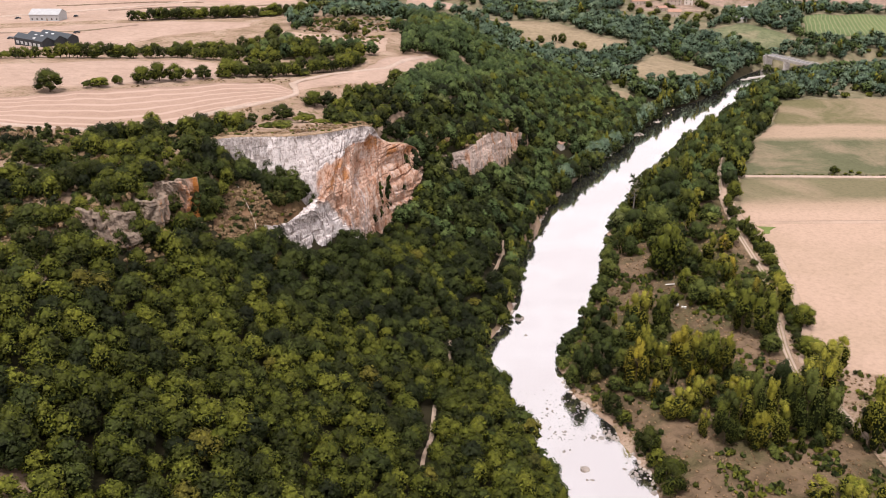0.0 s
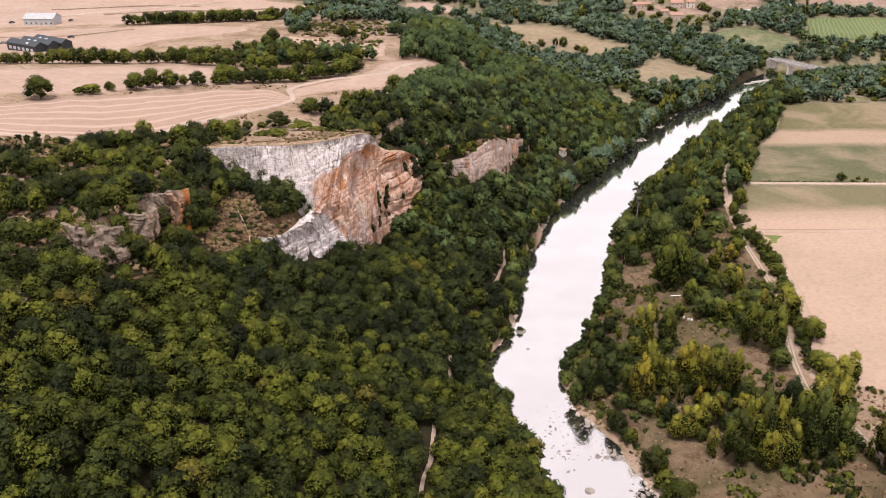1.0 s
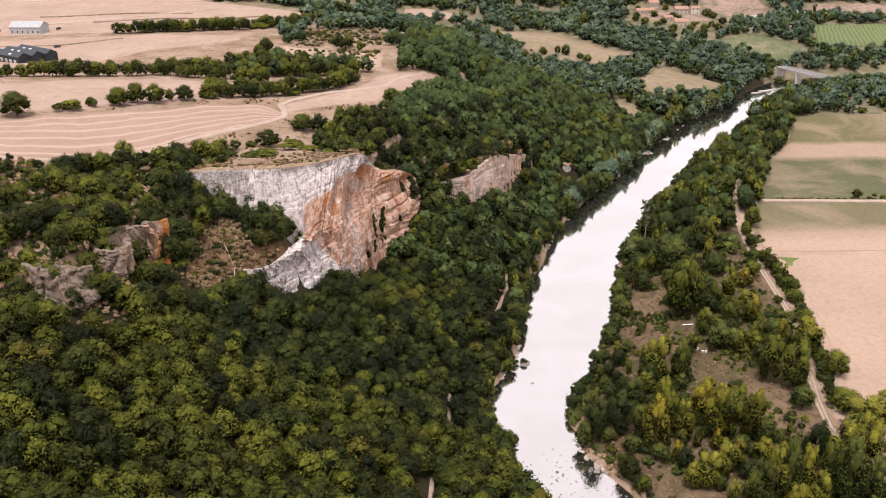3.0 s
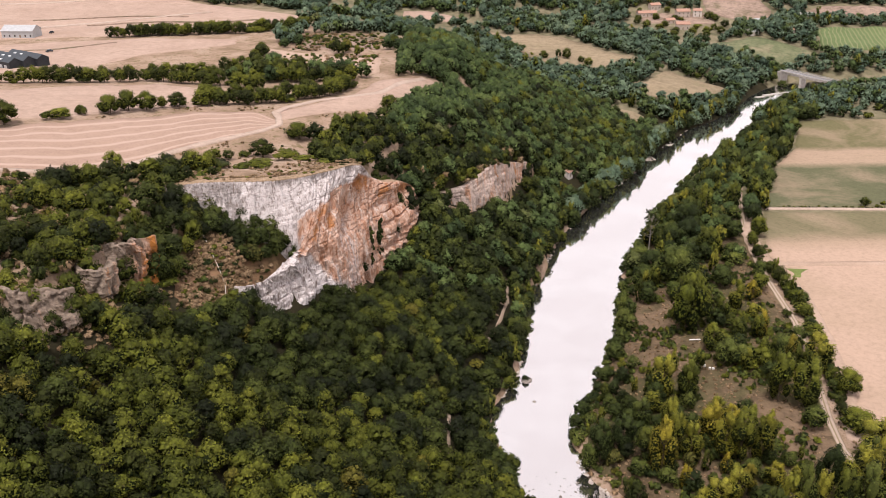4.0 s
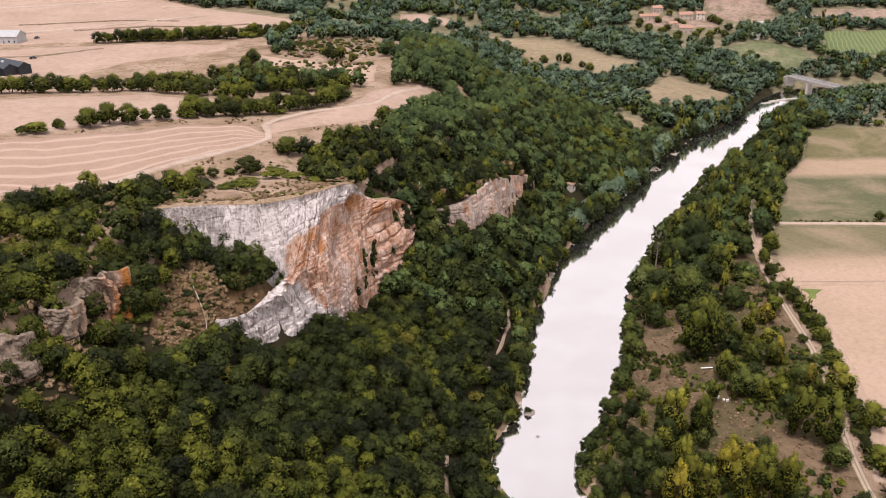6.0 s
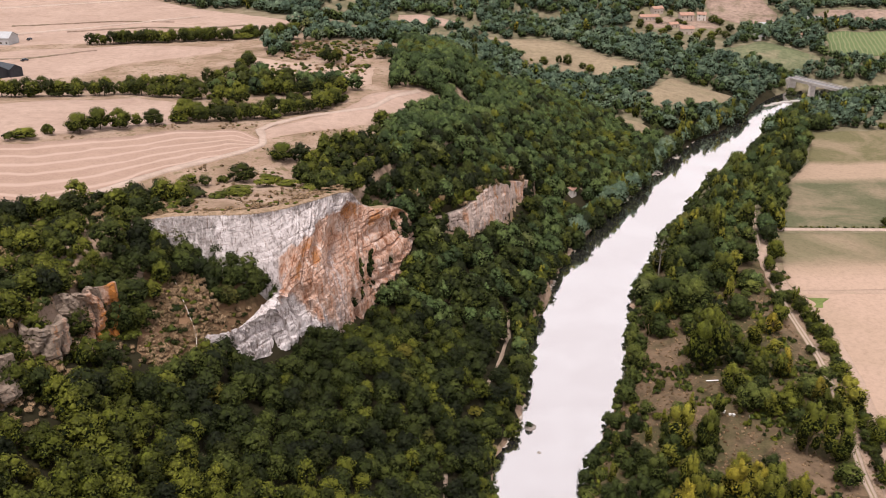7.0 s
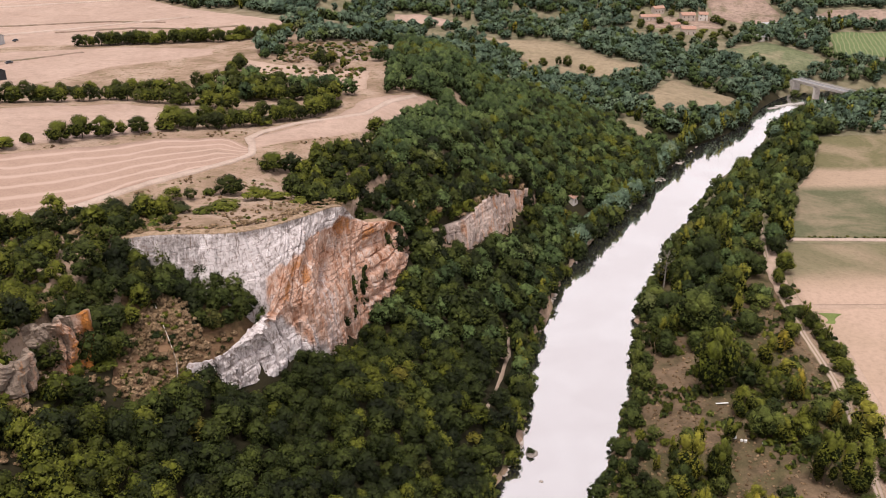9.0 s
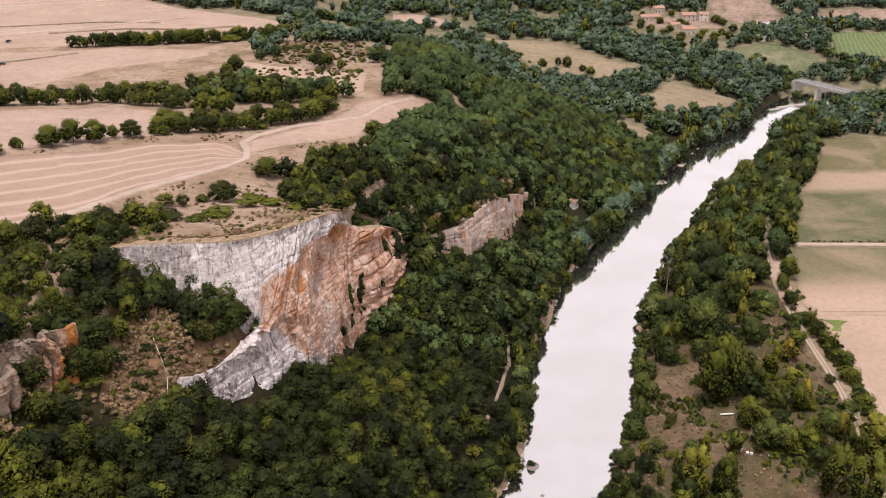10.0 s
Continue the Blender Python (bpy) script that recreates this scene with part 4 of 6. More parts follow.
def crown_shape(seed, shape, clumps, leaf, simple=False):
    """A crown of many leaf clumps on uneven lobes: vertices and triangles, for a tree of unit height."""
    r = np.random.RandomState(seed)
    if shape == "round":
        k = r.randint(15, 20)
        a, z = np.arange(k) * 2.4 + r.uniform(-0.5, 0.5, k), np.linspace(-0.7, 1, k) + r.uniform(-0.12, 0.12, k)
        out = np.sqrt(np.clip(1 - z**2, 0.02, 1)) * r.uniform(0.6, 1.08, k)
        cen = np.c_[np.cos(a) * out * 0.35, np.sin(a) * out * 0.35, 0.5 + z * 0.34]
        rad = r.uniform(0.11, 0.21, k)
    elif shape == "tall":
        k = r.randint(15, 20)
        zz = np.linspace(0.16, 0.9, k)
        a = r.uniform(0, 6.28, k)
        prof = np.sin(np.clip(0.35 + zz * 2.6, 0, 3.0)) ** 0.8
        cen = np.c_[np.cos(a) * 0.24 * prof, np.sin(a) * 0.24 * prof, zz]
        rad = r.uniform(0.14, 0.24, k) * (0.55 + 0.45 * prof) * (1.12 - 0.5 * zz)
    else:
        k = r.randint(8, 12)
        a, out = r.uniform(0, 6.28, k), np.sqrt(r.uniform(0, 1, k)) * 0.36
        cen = np.c_[np.cos(a) * out, np.sin(a) * out, r.uniform(0.3, 0.72, k)]
        rad = r.uniform(0.16, 0.26, k)
    if simple:
        few = 7 if clumps > 30 else 3
        cen, rad = cen[:: max(1, k // few)][:few], rad[:: max(1, k // few)][:few] * 1.25
        k = len(cen)
    which = r.choice(k, clumps * 4, p=rad**2 / (rad**2).sum())
    d = r.normal(size=(clumps * 4, 3))
    d /= np.linalg.norm(d, axis=1, keepdims=True)
    p = cen[which] + d * rad[which, None] * r.uniform(0.8, 1.2, (clumps * 4, 1))
    far = np.linalg.norm(p[:, None] - cen[None], axis=2) / rad[None]
    keep = (np.sort(far, axis=1)[:, 0] > 0.78) & ((d[:, 2] > -0.2) | (r.rand(clumps * 4) < 0.2))
    p, d = p[keep][:clumps], d[keep][:clumps]
    nrm = d + r.normal(size=d.shape) * 0.45 + (0, 0, 0.25)
    nrm /= np.linalg.norm(nrm, axis=1, keepdims=True)
    a, b = rotation_to(nrm, r.uniform(0, 6.28, len(p)))
    size = leaf * r.uniform(0.6, 1.35, (len(p), 1))
    spray = []
    for i, j in ((-1.0, -0.7), (1.0, -0.7), (0.0, 1.1)):
        spray.append(p + (a * (i * r.uniform(0.35, 0.75, (len(p), 1))) + b * (j * r.uniform(0.4, 0.75, (len(p), 1))) + nrm * r.uniform(-0.22, 0.22, (len(p), 1))) * size * (1, 1, {"tall": 0.5, "low": 1.5}.get(shape, 1.0)))
    v = np.stack(spray, 1).reshape(-1, 3)
    lie = d * 0.5 + (p - (0, 0, 0.4)) * 1.5 + r.normal(size=d.shape) * 0.2
    lie = np.repeat(lie / np.linalg.norm(lie, axis=1, keepdims=True), 3, axis=0)
    tri = np.arange(len(p) * 3).reshape(-1, 3)
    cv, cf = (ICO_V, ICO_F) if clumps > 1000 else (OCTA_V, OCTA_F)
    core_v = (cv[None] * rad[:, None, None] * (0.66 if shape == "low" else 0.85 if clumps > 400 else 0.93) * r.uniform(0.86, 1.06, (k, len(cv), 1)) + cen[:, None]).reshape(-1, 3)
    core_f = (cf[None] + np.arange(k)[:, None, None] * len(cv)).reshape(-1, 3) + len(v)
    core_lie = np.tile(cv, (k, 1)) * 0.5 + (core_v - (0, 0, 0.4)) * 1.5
    # cores of the lower lobes get the dark material, painted shade inside the crown
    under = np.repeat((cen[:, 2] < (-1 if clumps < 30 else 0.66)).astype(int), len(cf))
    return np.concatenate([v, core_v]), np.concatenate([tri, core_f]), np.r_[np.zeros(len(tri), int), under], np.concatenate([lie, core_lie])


def trunk_shape(seed, top=0.6, width=0.035, limbs=3):
    """A tapered trunk with a few limbs, for a tree of unit height: vertices and quads."""
    r = np.random.RandomState(seed)
    vs, fs = [], []

    def tube(path, radii):
        n0 = sum(len(v) for v in vs)
        ring = np.array([(math.cos(k * math.pi / 3), math.sin(k * math.pi / 3), 0) for k in range(6)])
        vs.append(np.concatenate([np.asarray(p) + ring * w for p, w in zip(path, radii)]))
        for j in range(len(path) - 1):
            for k in range(6):
                fs.append((n0 + j * 6 + k, n0 + j * 6 + (k + 1) % 6, n0 + j * 6 + 6 + (k + 1) % 6, n0 + j * 6 + 6 + k))

    bend = r.normal(size=2) * 0.03
    tube([(0, 0, -0.05), (0, 0, 0.05), (*bend, top * 0.5), (*bend * 1.6, top)], [width * 1.4, width, width * 0.75, width * 0.35])
    for _ in range(limbs):
        a, z = r.uniform(0, 6.28), r.uniform(0.3, 0.8) * top
        out = r.uniform(0.15, 0.28)
        tube([(*bend, z), (bend[0] + math.cos(a) * out * 0.5, bend[1] + math.sin(a) * out * 0.5, z + 0.1), (bend[0] + math.cos(a) * out, bend[1] + math.sin(a) * out, z + 0.24)], [width * 0.5, width * 0.35, width * 0.12])
    return np.concatenate(vs), np.array(fs)


SHAPES = {"oak": ("round", OAK), "dark_oak": ("round", DARKOAK), "poplar": ("tall", POPLAR), "willow": ("round", WILLOW), "bush": ("low", OAK), "hazy_tree": ("round", HAZYTREE), "yellow": ("tall", YELLOW), "scrub": ("low", WILLOW), "tuft": ("low", DRYGRASS), "hill_oak": ("round", HILLOAK), "aspen": ("tall", ASPEN), "dark_poplar": ("tall", WILLOW)}
DETAIL = {"round": [(760, 0.056), (360, 0.082), (190, 0.115), (1700, 0.04)], "tall": [(760, 0.058), (300, 0.095), (130, 0.14), (1700, 0.04)], "low": [(340, 0.11), (150, 0.16), (60, 0.3), (700, 0.085), (22, 0.48)]}
VARIANTS = 6
_cache = {}


def crown_of(kind, variant, lod):
    key = (SHAPES[kind][0], variant, lod)
    if key not in _cache:
        n, leaf = DETAIL[key[0]][lod]
        _cache[key] = crown_shape(500 + variant * 17 + len(key[0]), key[0], n, leaf, lod in (2, 4))
    return _cache[key]


def lay_leaves(ob, lie, tone):
    lie = lie / np.linalg.norm(lie, axis=1, keepdims=True)
    ob.data.attributes.new("leaf_lie", "FLOAT_VECTOR", "POINT").data.foreach_set("vector", lie.astype(np.float32).ravel())
    ob.data.attributes.new("tree_tone", "FLOAT", "POINT").data.foreach_set("value", np.asarray(tone, np.float32))


def woods(name, trees, lod, label):
    """Many trees in one mesh per foliage: rows of (x, y, z, kind, height, width, turn, variant)."""
    for mat in sorted({SHAPES[t[3]][1].name for t in trees}):
        vs, fs, ms, ls, tones, n = [], [], [], [], [], 0
        for x, y, z, kind, tall, wide, turn, variant in trees:
            if SHAPES[kind][1].name != mat:
                continue
            v, f, g, lie = crown_of(kind, variant, lod)
            c, s = math.cos(turn), math.sin(turn)
            w = v @ np.array([(c * wide, s * wide, 0), (-s * wide, c * wide, 0), (0, 0, tall)]) + (x, y, z)
            vs.append(w)
            fs.append(f + n)
            ms.append(g)
            tones.append(np.full(len(v), (turn * 37.7) % 1.0))
            ls.append(lie @ np.array([(c / wide, s / wide, 0), (-s / wide, c / wide, 0), (0, 0, 1 / tall)]))
            n += len(v)
        if n:
            ob = mesh_object(name, np.concatenate(vs), np.concatenate(fs), bpy.data.materials[mat], second=LEAFSHADE, which=np.concatenate(ms))
            lay_leaves(ob, np.concatenate(ls), np.concatenate(tones))
            tagged(ob, label, "trees", kind="stuff")


TREE_DATA = {}
LABELS = {"dark_oak": ("holm_oak", "oak with a dense rounded crown, shade put into its leaf colour"), "oak": ("oak_tree", "dark green oak tree with a rounded uneven crown"), "poplar": ("poplar_tree", "tall yellowish green poplar tree by the river"),
          "willow": ("willow_tree", "broad dark green riverside willow tree"), "bush": ("bush", "low rounded green bush on dry ground"),
          "yellow": ("young_poplar", "slender poplar tree with yellow autumn leaves"), "aspen": ("aspen_tree", "slender aspen with golden green leaves by the river"), "dark_poplar": ("black_poplar", "tall dark green poplar standing in the grove"), "scrub": ("shrub", "low grey-green riverside shrub")}


def tree(x, y, kind, tall, wide, turn, variant, group="", label="", lod=0):
    """One tree, with a trunk and a crown of its own."""
    z = ground_at(x, y) - 0.15
    key = (kind, variant, lod)
    ob = thing(LABELS[kind][0], x, y, z, label or LABELS[kind][1], "bush" if kind in ("bush", "scrub") else "tree", group, math.degrees(turn))
    ob.scale = (wide, wide, tall)
    if key not in TREE_DATA:
        v, f, g, lie = crown_of(kind, variant, lod)
        crown = mesh_object("crown", v, f, SHAPES[kind][1], ob, second=LEAFSHADE, which=g)
        lay_leaves(crown, lie, np.full(len(v), (variant * 0.37 + 0.11) % 1.0))
        low = SHAPES[kind][0] == "low"
        v, f = trunk_shape(variant + 70, 0.45 if low else 0.62, 0.03, 3)
        trunk = mesh_object("trunk", v, f, BARK, ob)
        TREE_DATA[key] = (crown.data, trunk.data)
    else:
        for nm, me in zip(("crown", "trunk"), TREE_DATA[key]):
            new(nm, me).parent = ob
    return ob


def scatter(x0, x1, y0, y1, step, seed):
    r = np.random.RandomState(seed)
    X, Y = np.meshgrid(np.arange(x0, x1, step), np.arange(y0, y1, step * 0.87), indexing="ij")
    X = X + step * 0.5 * (np.arange(X.shape[1]) % 2)
    p = np.stack([X.ravel(), Y.ravel()], 1)
    return p + r.uniform(-0.36, 0.36, p.shape) * step


def open_ground(p, margin=2.0):
    """Where trees may stand: off the fields, the water and the tracks."""
    ok = ~inside(p, RIVER_AREA)
    for line in (LEFT_BANK, RIGHT_BANK):
        ok &= near_line(p, line)[0] > margin * 0.6
    for area in FIELD_AREAS:
        ok &= ~inside(p, area)
        ok &= near_line(p, area + area[:1])[0] > margin
    for x, y, w in ((68, 473, 6.5), (77, 486, 5.0), (95, 404, 5.5)):  # by the riverside hut and the bare tree
        ok &= np.hypot(p[:, 0] - x, p[:, 1] - y) > w
    for line, w in TRACKS:
        ok &= near_line(p, line)[0] > w
    return ok


TALUS_AREA = [(-79, 293), (-73, 288), (-70, 280), (-71, 266), (-70, 252), (-67, 244), (-60, 243), (-58, 254), (-57, 266), (-54, 276), (-51, 285), (-48, 296), (-49, 300), (-56, 298), (-66, 295)]
NOSE_WOODS = [(-52, 372), (-46, 388), (-36, 404), (-20, 420), (-8, 412), (-18, 388), (-27, 364), (-28, 350), (-38, 348), (-46, 356)]
MAIN_FACE = [(-58, 262), (-51, 270), (-44, 280), (-36, 299), (-31, 312), (-26, 326), (-20, 340), (-12, 353), (-7, 364)]
CRAG_SPOTS = [(-86, 236), (-81, 235), (-76, 237), (-71, 241), (-70, 246), (-84, 223), (-79, 222), (-76, 227), (-90, 199), (-86, 198), (-81, 200), (-77, 204), (-76, 209)]


SPUR = [(-60, 264), (-52, 272), (-46, 283), (-41, 292), (-36, 304), (-45, 304), (-49, 296), (-53, 285), (-58, 275)]


def face_clear(p, z):
    """Keeps the rock in view: nothing stands close before it, while the woods come up to its upper edge."""
    ok = (near_line(p, MAIN_FACE)[0] > 3.0) & ~inside(p, SPUR)
    back = inside(p, SECOND_BACK)
    ok &= near_line(p, SECOND_STEP[1:-1])[0] > np.where(back, 2.2, 5.2)
    for s in CRAG_SPOTS:
        ok &= np.hypot(*(p - s).T) > 3.8
    return ok


def rows_for(p, kinds, chance, tall, seed, slim=1.0):
    r = np.random.RandomState(seed)
    z = height(p) - 0.2
    out = []
    for (x, y), zz in zip(p, z):
        kind = r.choice(kinds, p=chance)
        t = r.uniform(*tall) * (0.45 if SHAPES[kind][0] == "low" else 1.0) * (1.35 if SHAPES[kind][0] == "tall" else 1.0)
        w = t * r.uniform(*{"round": (0.82, 1.15), "tall": (0.42, 0.6), "low": (1.1, 1.7)}[SHAPES[kind][0]]) * slim
        out.append((x, y, zz, kind, t, w, r.uniform(0, 6.28), r.randint(VARIANTS)))
    return out


def left_woods():
    # overhanging growth along the water
    line = resample(LEFT_BANK[1:19], 210)
    rnd = np.random.RandomState(77)
    side = np.gradient(line, axis=0)
    side = np.stack([-side[:, 1], side[:, 0]], 1) / np.hypot(*side.T)[:, None]
    q = line + side * rnd.uniform(-1.2, 3.6, (len(line), 1)) + rnd.uniform(-1, 1, line.shape)
    q = q + side * np.where(q[:, 1:] > 440, -0.4, 0.0)
    q = q[(np.hypot(q[:, 0] - 70, q[:, 1] - 472) > 6) & (np.hypot(q[:, 0] - 79, q[:, 1] - 485) > 5)]
    near = q[:, 1] < 440
    woods("bank_trees", rows_for(q[near], ["willow", "oak", "poplar", "scrub"], [0.34, 0.22, 0.24, 0.2], (4.6, 8.2), 78), 1, "trees and shrubs leaning over the left river bank")
    woods("bank_trees", rows_for(q[~near], ["hazy_tree", "willow", "poplar"], [0.5, 0.34, 0.16], (7.5, 11.5), 79), 1, "tall dark trees along the far river bank")
    # the slope downstream, under the start of the flight
    p = scatter(-118, 48, -60, 112, 7.4, 29)
    p = p[inside(p, LEFT_AREA) & ~inside(p, PLATEAU_AREA) & open_ground(p)]
    p = p[~((-p[:, 0] < 0.56 * p[:, 1] + 8) & (p[:, 1] > 98))]
    woods("downstream_oaks", rows_for(p, ["oak", "dark_oak"], [0.8, 0.2], (6.0, 9.0), 30), 2, "oak woods on the slope downstream")
    # the slope below the rim
    p = scatter(-125, 140, 100, 620, 4.5, 41)
    p = p[-p[:, 0] < 0.56 * p[:, 1] + 8]
    behind = inside(p, PLATEAU_AREA)
    v, at = near_line(p, RIM_XY)
    front = inside(p, LEFT_AREA) & ~behind & open_ground(p) & face_clear(p, None) & ~inside(p, TALUS_AREA)
    # beyond here most oaks take the darker leaves, as painted shade
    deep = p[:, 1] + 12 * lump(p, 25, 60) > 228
    q = p[front & (p[:, 1] < 335) & ~deep]
    woods("slope_oaks", rows_for(q, ["oak", "dark_oak", "bush"], [0.78, 0.14, 0.08], (5.4, 8.2), 5), 0, "dense green oak woods covering the steep slope")
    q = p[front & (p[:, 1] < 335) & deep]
    woods("slope_holm_oaks", rows_for(q, ["oak", "dark_oak", "bush"], [0.2, 0.72, 0.08], (5.4, 8.0), 5), 0, "dense oak woods below the cliff, shade put into the leaf colour")
    # the painted shade runs on beside the cliff, in the same darker leaves
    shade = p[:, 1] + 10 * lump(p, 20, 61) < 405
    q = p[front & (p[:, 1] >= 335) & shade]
    woods("hill_holm_oaks", rows_for(q, ["hill_oak", "dark_oak", "bush"], [0.22, 0.72, 0.06], (6.0, 9.0), 6), 1, "dense oak woods beside the cliff, shade put into the leaf colour")
    q = p[front & (p[:, 1] >= 335) & (p[:, 1] < 620) & ~shade]
    woods("hill_oaks", rows_for(q, ["hill_oak", "oak", "dark_oak", "bush"], [0.48, 0.12, 0.34, 0.06], (6.0, 9.0), 6), 1, "dense oak woods on the river hillside")
    near = near_line(p, SECOND_STEP)[0]
    ring = inside(p, LEFT_AREA) & ~inside(p, SECOND_BACK) & (near < 5.2) & (near > 2.6)
    woods("cliff_foot_brush", rows_for(p[ring], ["bush", "scrub"], [0.6, 0.4], (3.0, 5.5), 19), 1, "low brush at the foot of the smaller cliff")
    crest = resample([(-4, 376, 41), (2, 382, 40), (10.5, 391, 39), (20.5, 405, 41.5), (24, 413, 42.5), (30, 423, 37.5), (33, 436, 34.5), (39, 447, 30.5)], 84)
    rr = np.random.RandomState(28)
    rows = [(x - 1.6 + rr.uniform(-1.5, 1.0), y + 1.0 + rr.uniform(-1, 1), z - rr.uniform(1.2, 2.6), rr.choice(["bush", "oak", "tuft"], p=[0.5, 0.3, 0.2]), rr.uniform(2.8, 5.0), rr.uniform(3.0, 5.2), rr.uniform(0, 6), rr.randint(VARIANTS)) for x, y, z in crest]
    rows += [(x - 4.5, y + 2.5, z + 0.5, k, t * 1.3, w, a, v) for x, y, z, k, t, w, a, v in rows] + [(x - 8.0, y + 4.5, z + 2.5, "dark_oak", t * 1.5, w * 1.2, a + 1, v) for x, y, z, k, t, w, a, v in rows]
    rows = [(x, y, max(z, ground_at(x, y) - 0.3), k, t, w, a, v) for x, y, z, k, t, w, a, v in rows]
    woods("cliff_crest_brush", rows, 1, "brush hanging over the upper edge of the smaller cliff")
    r = np.random.RandomState(140)
    end = np.c_[r.uniform(42, 50, 16), r.uniform(448, 466, 16)]
    woods("cliff_end_oaks", rows_for(end, ["dark_oak", "hill_oak", "bush"], [0.6, 0.3, 0.1], (4.5, 7.5), 141), 1, "dark oaks closing in at the end of the smaller cliff")
    gap = scatter(-14, 4, 346, 396, 3.6, 24)
    gap = gap[inside(gap, LEFT_AREA) & (near_line(gap, [(-15, 353), (-10.5, 362), (-10, 371), (-13, 379)])[0] > 3.0)]
    woods("buttress_brush", rows_for(gap, ["oak", "dark_oak", "bush"], [0.3, 0.5, 0.2], (4.5, 7.5), 25), 1, "brush crowding against the end of the rust-coloured buttress")
    # thickets on the hilltop and behind the rim
    top = behind & open_ground(p, 3.0) & face_clear(p, None)
    south = top & (p[:, 1] < 318) & (lump(p, 9, 63) > -0.12) & ((p[:, 0] < -73) | (p[:, 1] < 200))
    woods("hilltop_oaks", rows_for(p[south], ["oak", "dark_oak", "bush"], [0.5, 0.28, 0.22], (4.5, 8.0), 7), 0, "oak thicket with dry gaps on the hilltop")
    g = scatter(-175, -72, 120, 322, 2.6, 55)
    g = g[(-g[:, 0] < 0.56 * g[:, 1] + 8) & inside(g, PLATEAU_AREA) & open_ground(g, 1.5) & (lump(g, 14, 56) + 0.6 * lump(g, 5, 57) > -0.42)]
    woods("hilltop_scrub", rows_for(g, ["tuft", "bush", "scrub", "dark_oak"], [0.5, 0.3, 0.12, 0.08], (2.0, 4.6), 58, 0.9), 2, "dry grass tufts and low bushes on the hilltop")
    nose = behind & inside(p, NOSE_WOODS)
    woods("nose_oaks", rows_for(p[nose], ["oak", "dark_oak", "bush"], [0.55, 0.3, 0.15], (4.5, 8.0), 20), 1, "oak thicket on the plateau behind the cliff nose")
    east = top & (p[:, 1] > 398) & (p[:, 0] > -22) & (lump(p, 12, 64) > -0.6)
    woods("hill_crest_oaks", rows_for(p[east], ["hill_oak", "bush"], [0.85, 0.15], (6.0, 9.0), 8), 1, "oak woods along the crest of the hill")


left_woods()


VILLAGE_AREA = [(170, 836), (180, 915), (290, 915), (262, 838), (240, 812), (200, 812)]


def far_woods():
    p = scatter(-420, 480, 440, 1080, 7.5, 43)
    p = p[np.abs(p[:, 0]) < 0.56 * p[:, 1] + 20]
    ok = open_ground(p, 4.0) & ~inside(p, VILLAGE_AREA)
    left = inside(p, LEFT_AREA)
    plateau = inside(p, PLATEAU_AREA)
    near_hill = left & plateau & (p[:, 0] > -104) & (p[:, 1] > 466) & (lump(p, 30, 65) + 0.5 * lump(p, 11, 66) > -0.25)
    hedge = left & plateau & (p[:, 0] <= -104) & (p[:, 1] > 800) & (lump(p, 40, 67) > -0.3)
    low = left & ~plateau & (p[:, 1] > 618) & ((lump(p, 34, 70) + 0.4 * lump(p, 13, 76) > -0.55) | (near_line(p, LEFT_BANK)[0] < 45))
    right = ~left & (p[:, 1] > 605) & ((lump(p, 36, 68) + 0.4 * lump(p, 13, 69) > -0.5) | (near_line(p, RIGHT_BANK)[0] < 55))
    beyond = (p[:, 1] > 915) & (p[:, 0] > -60) & (lump(p, 26, 78) > -0.8)
    q = p[ok & (near_hill | hedge | low | right | beyond) & (p[:, 1] > 470)]
    r = np.random.RandomState(31)
    dots = np.concatenate([np.c_[r.uniform(-88, -36, 260), r.uniform(566, 628, 260)], np.c_[r.uniform(-95, -36, 130), r.uniform(500, 552, 130)]])
    woods("slope_scrub", rows_for(dots, ["bush", "scrub", "tuft"], [0.4, 0.25, 0.35], (1.6, 4.6), 32), 2, "scattered bushes on the bare hillside")
    close = (q[:, 1] < 590) & inside(q, LEFT_AREA)
    woods("hedge_oaks", rows_for(q[close], ["hill_oak", "oak", "bush"], [0.45, 0.45, 0.1], (6.0, 9.5), 33), 1, "oak woods and hedges between the plateau fields")
    q = q[~close]
    # mostly the bluish leaves that carry the haze in their colour
    woods("far_woods", rows_for(q, ["hill_oak", "hazy_tree", "poplar", "bush"], [0.26, 0.66, 0.03, 0.05], (7.0, 11.0), 9), 2, "far mixed woods and hedges in the valley")


far_woods()


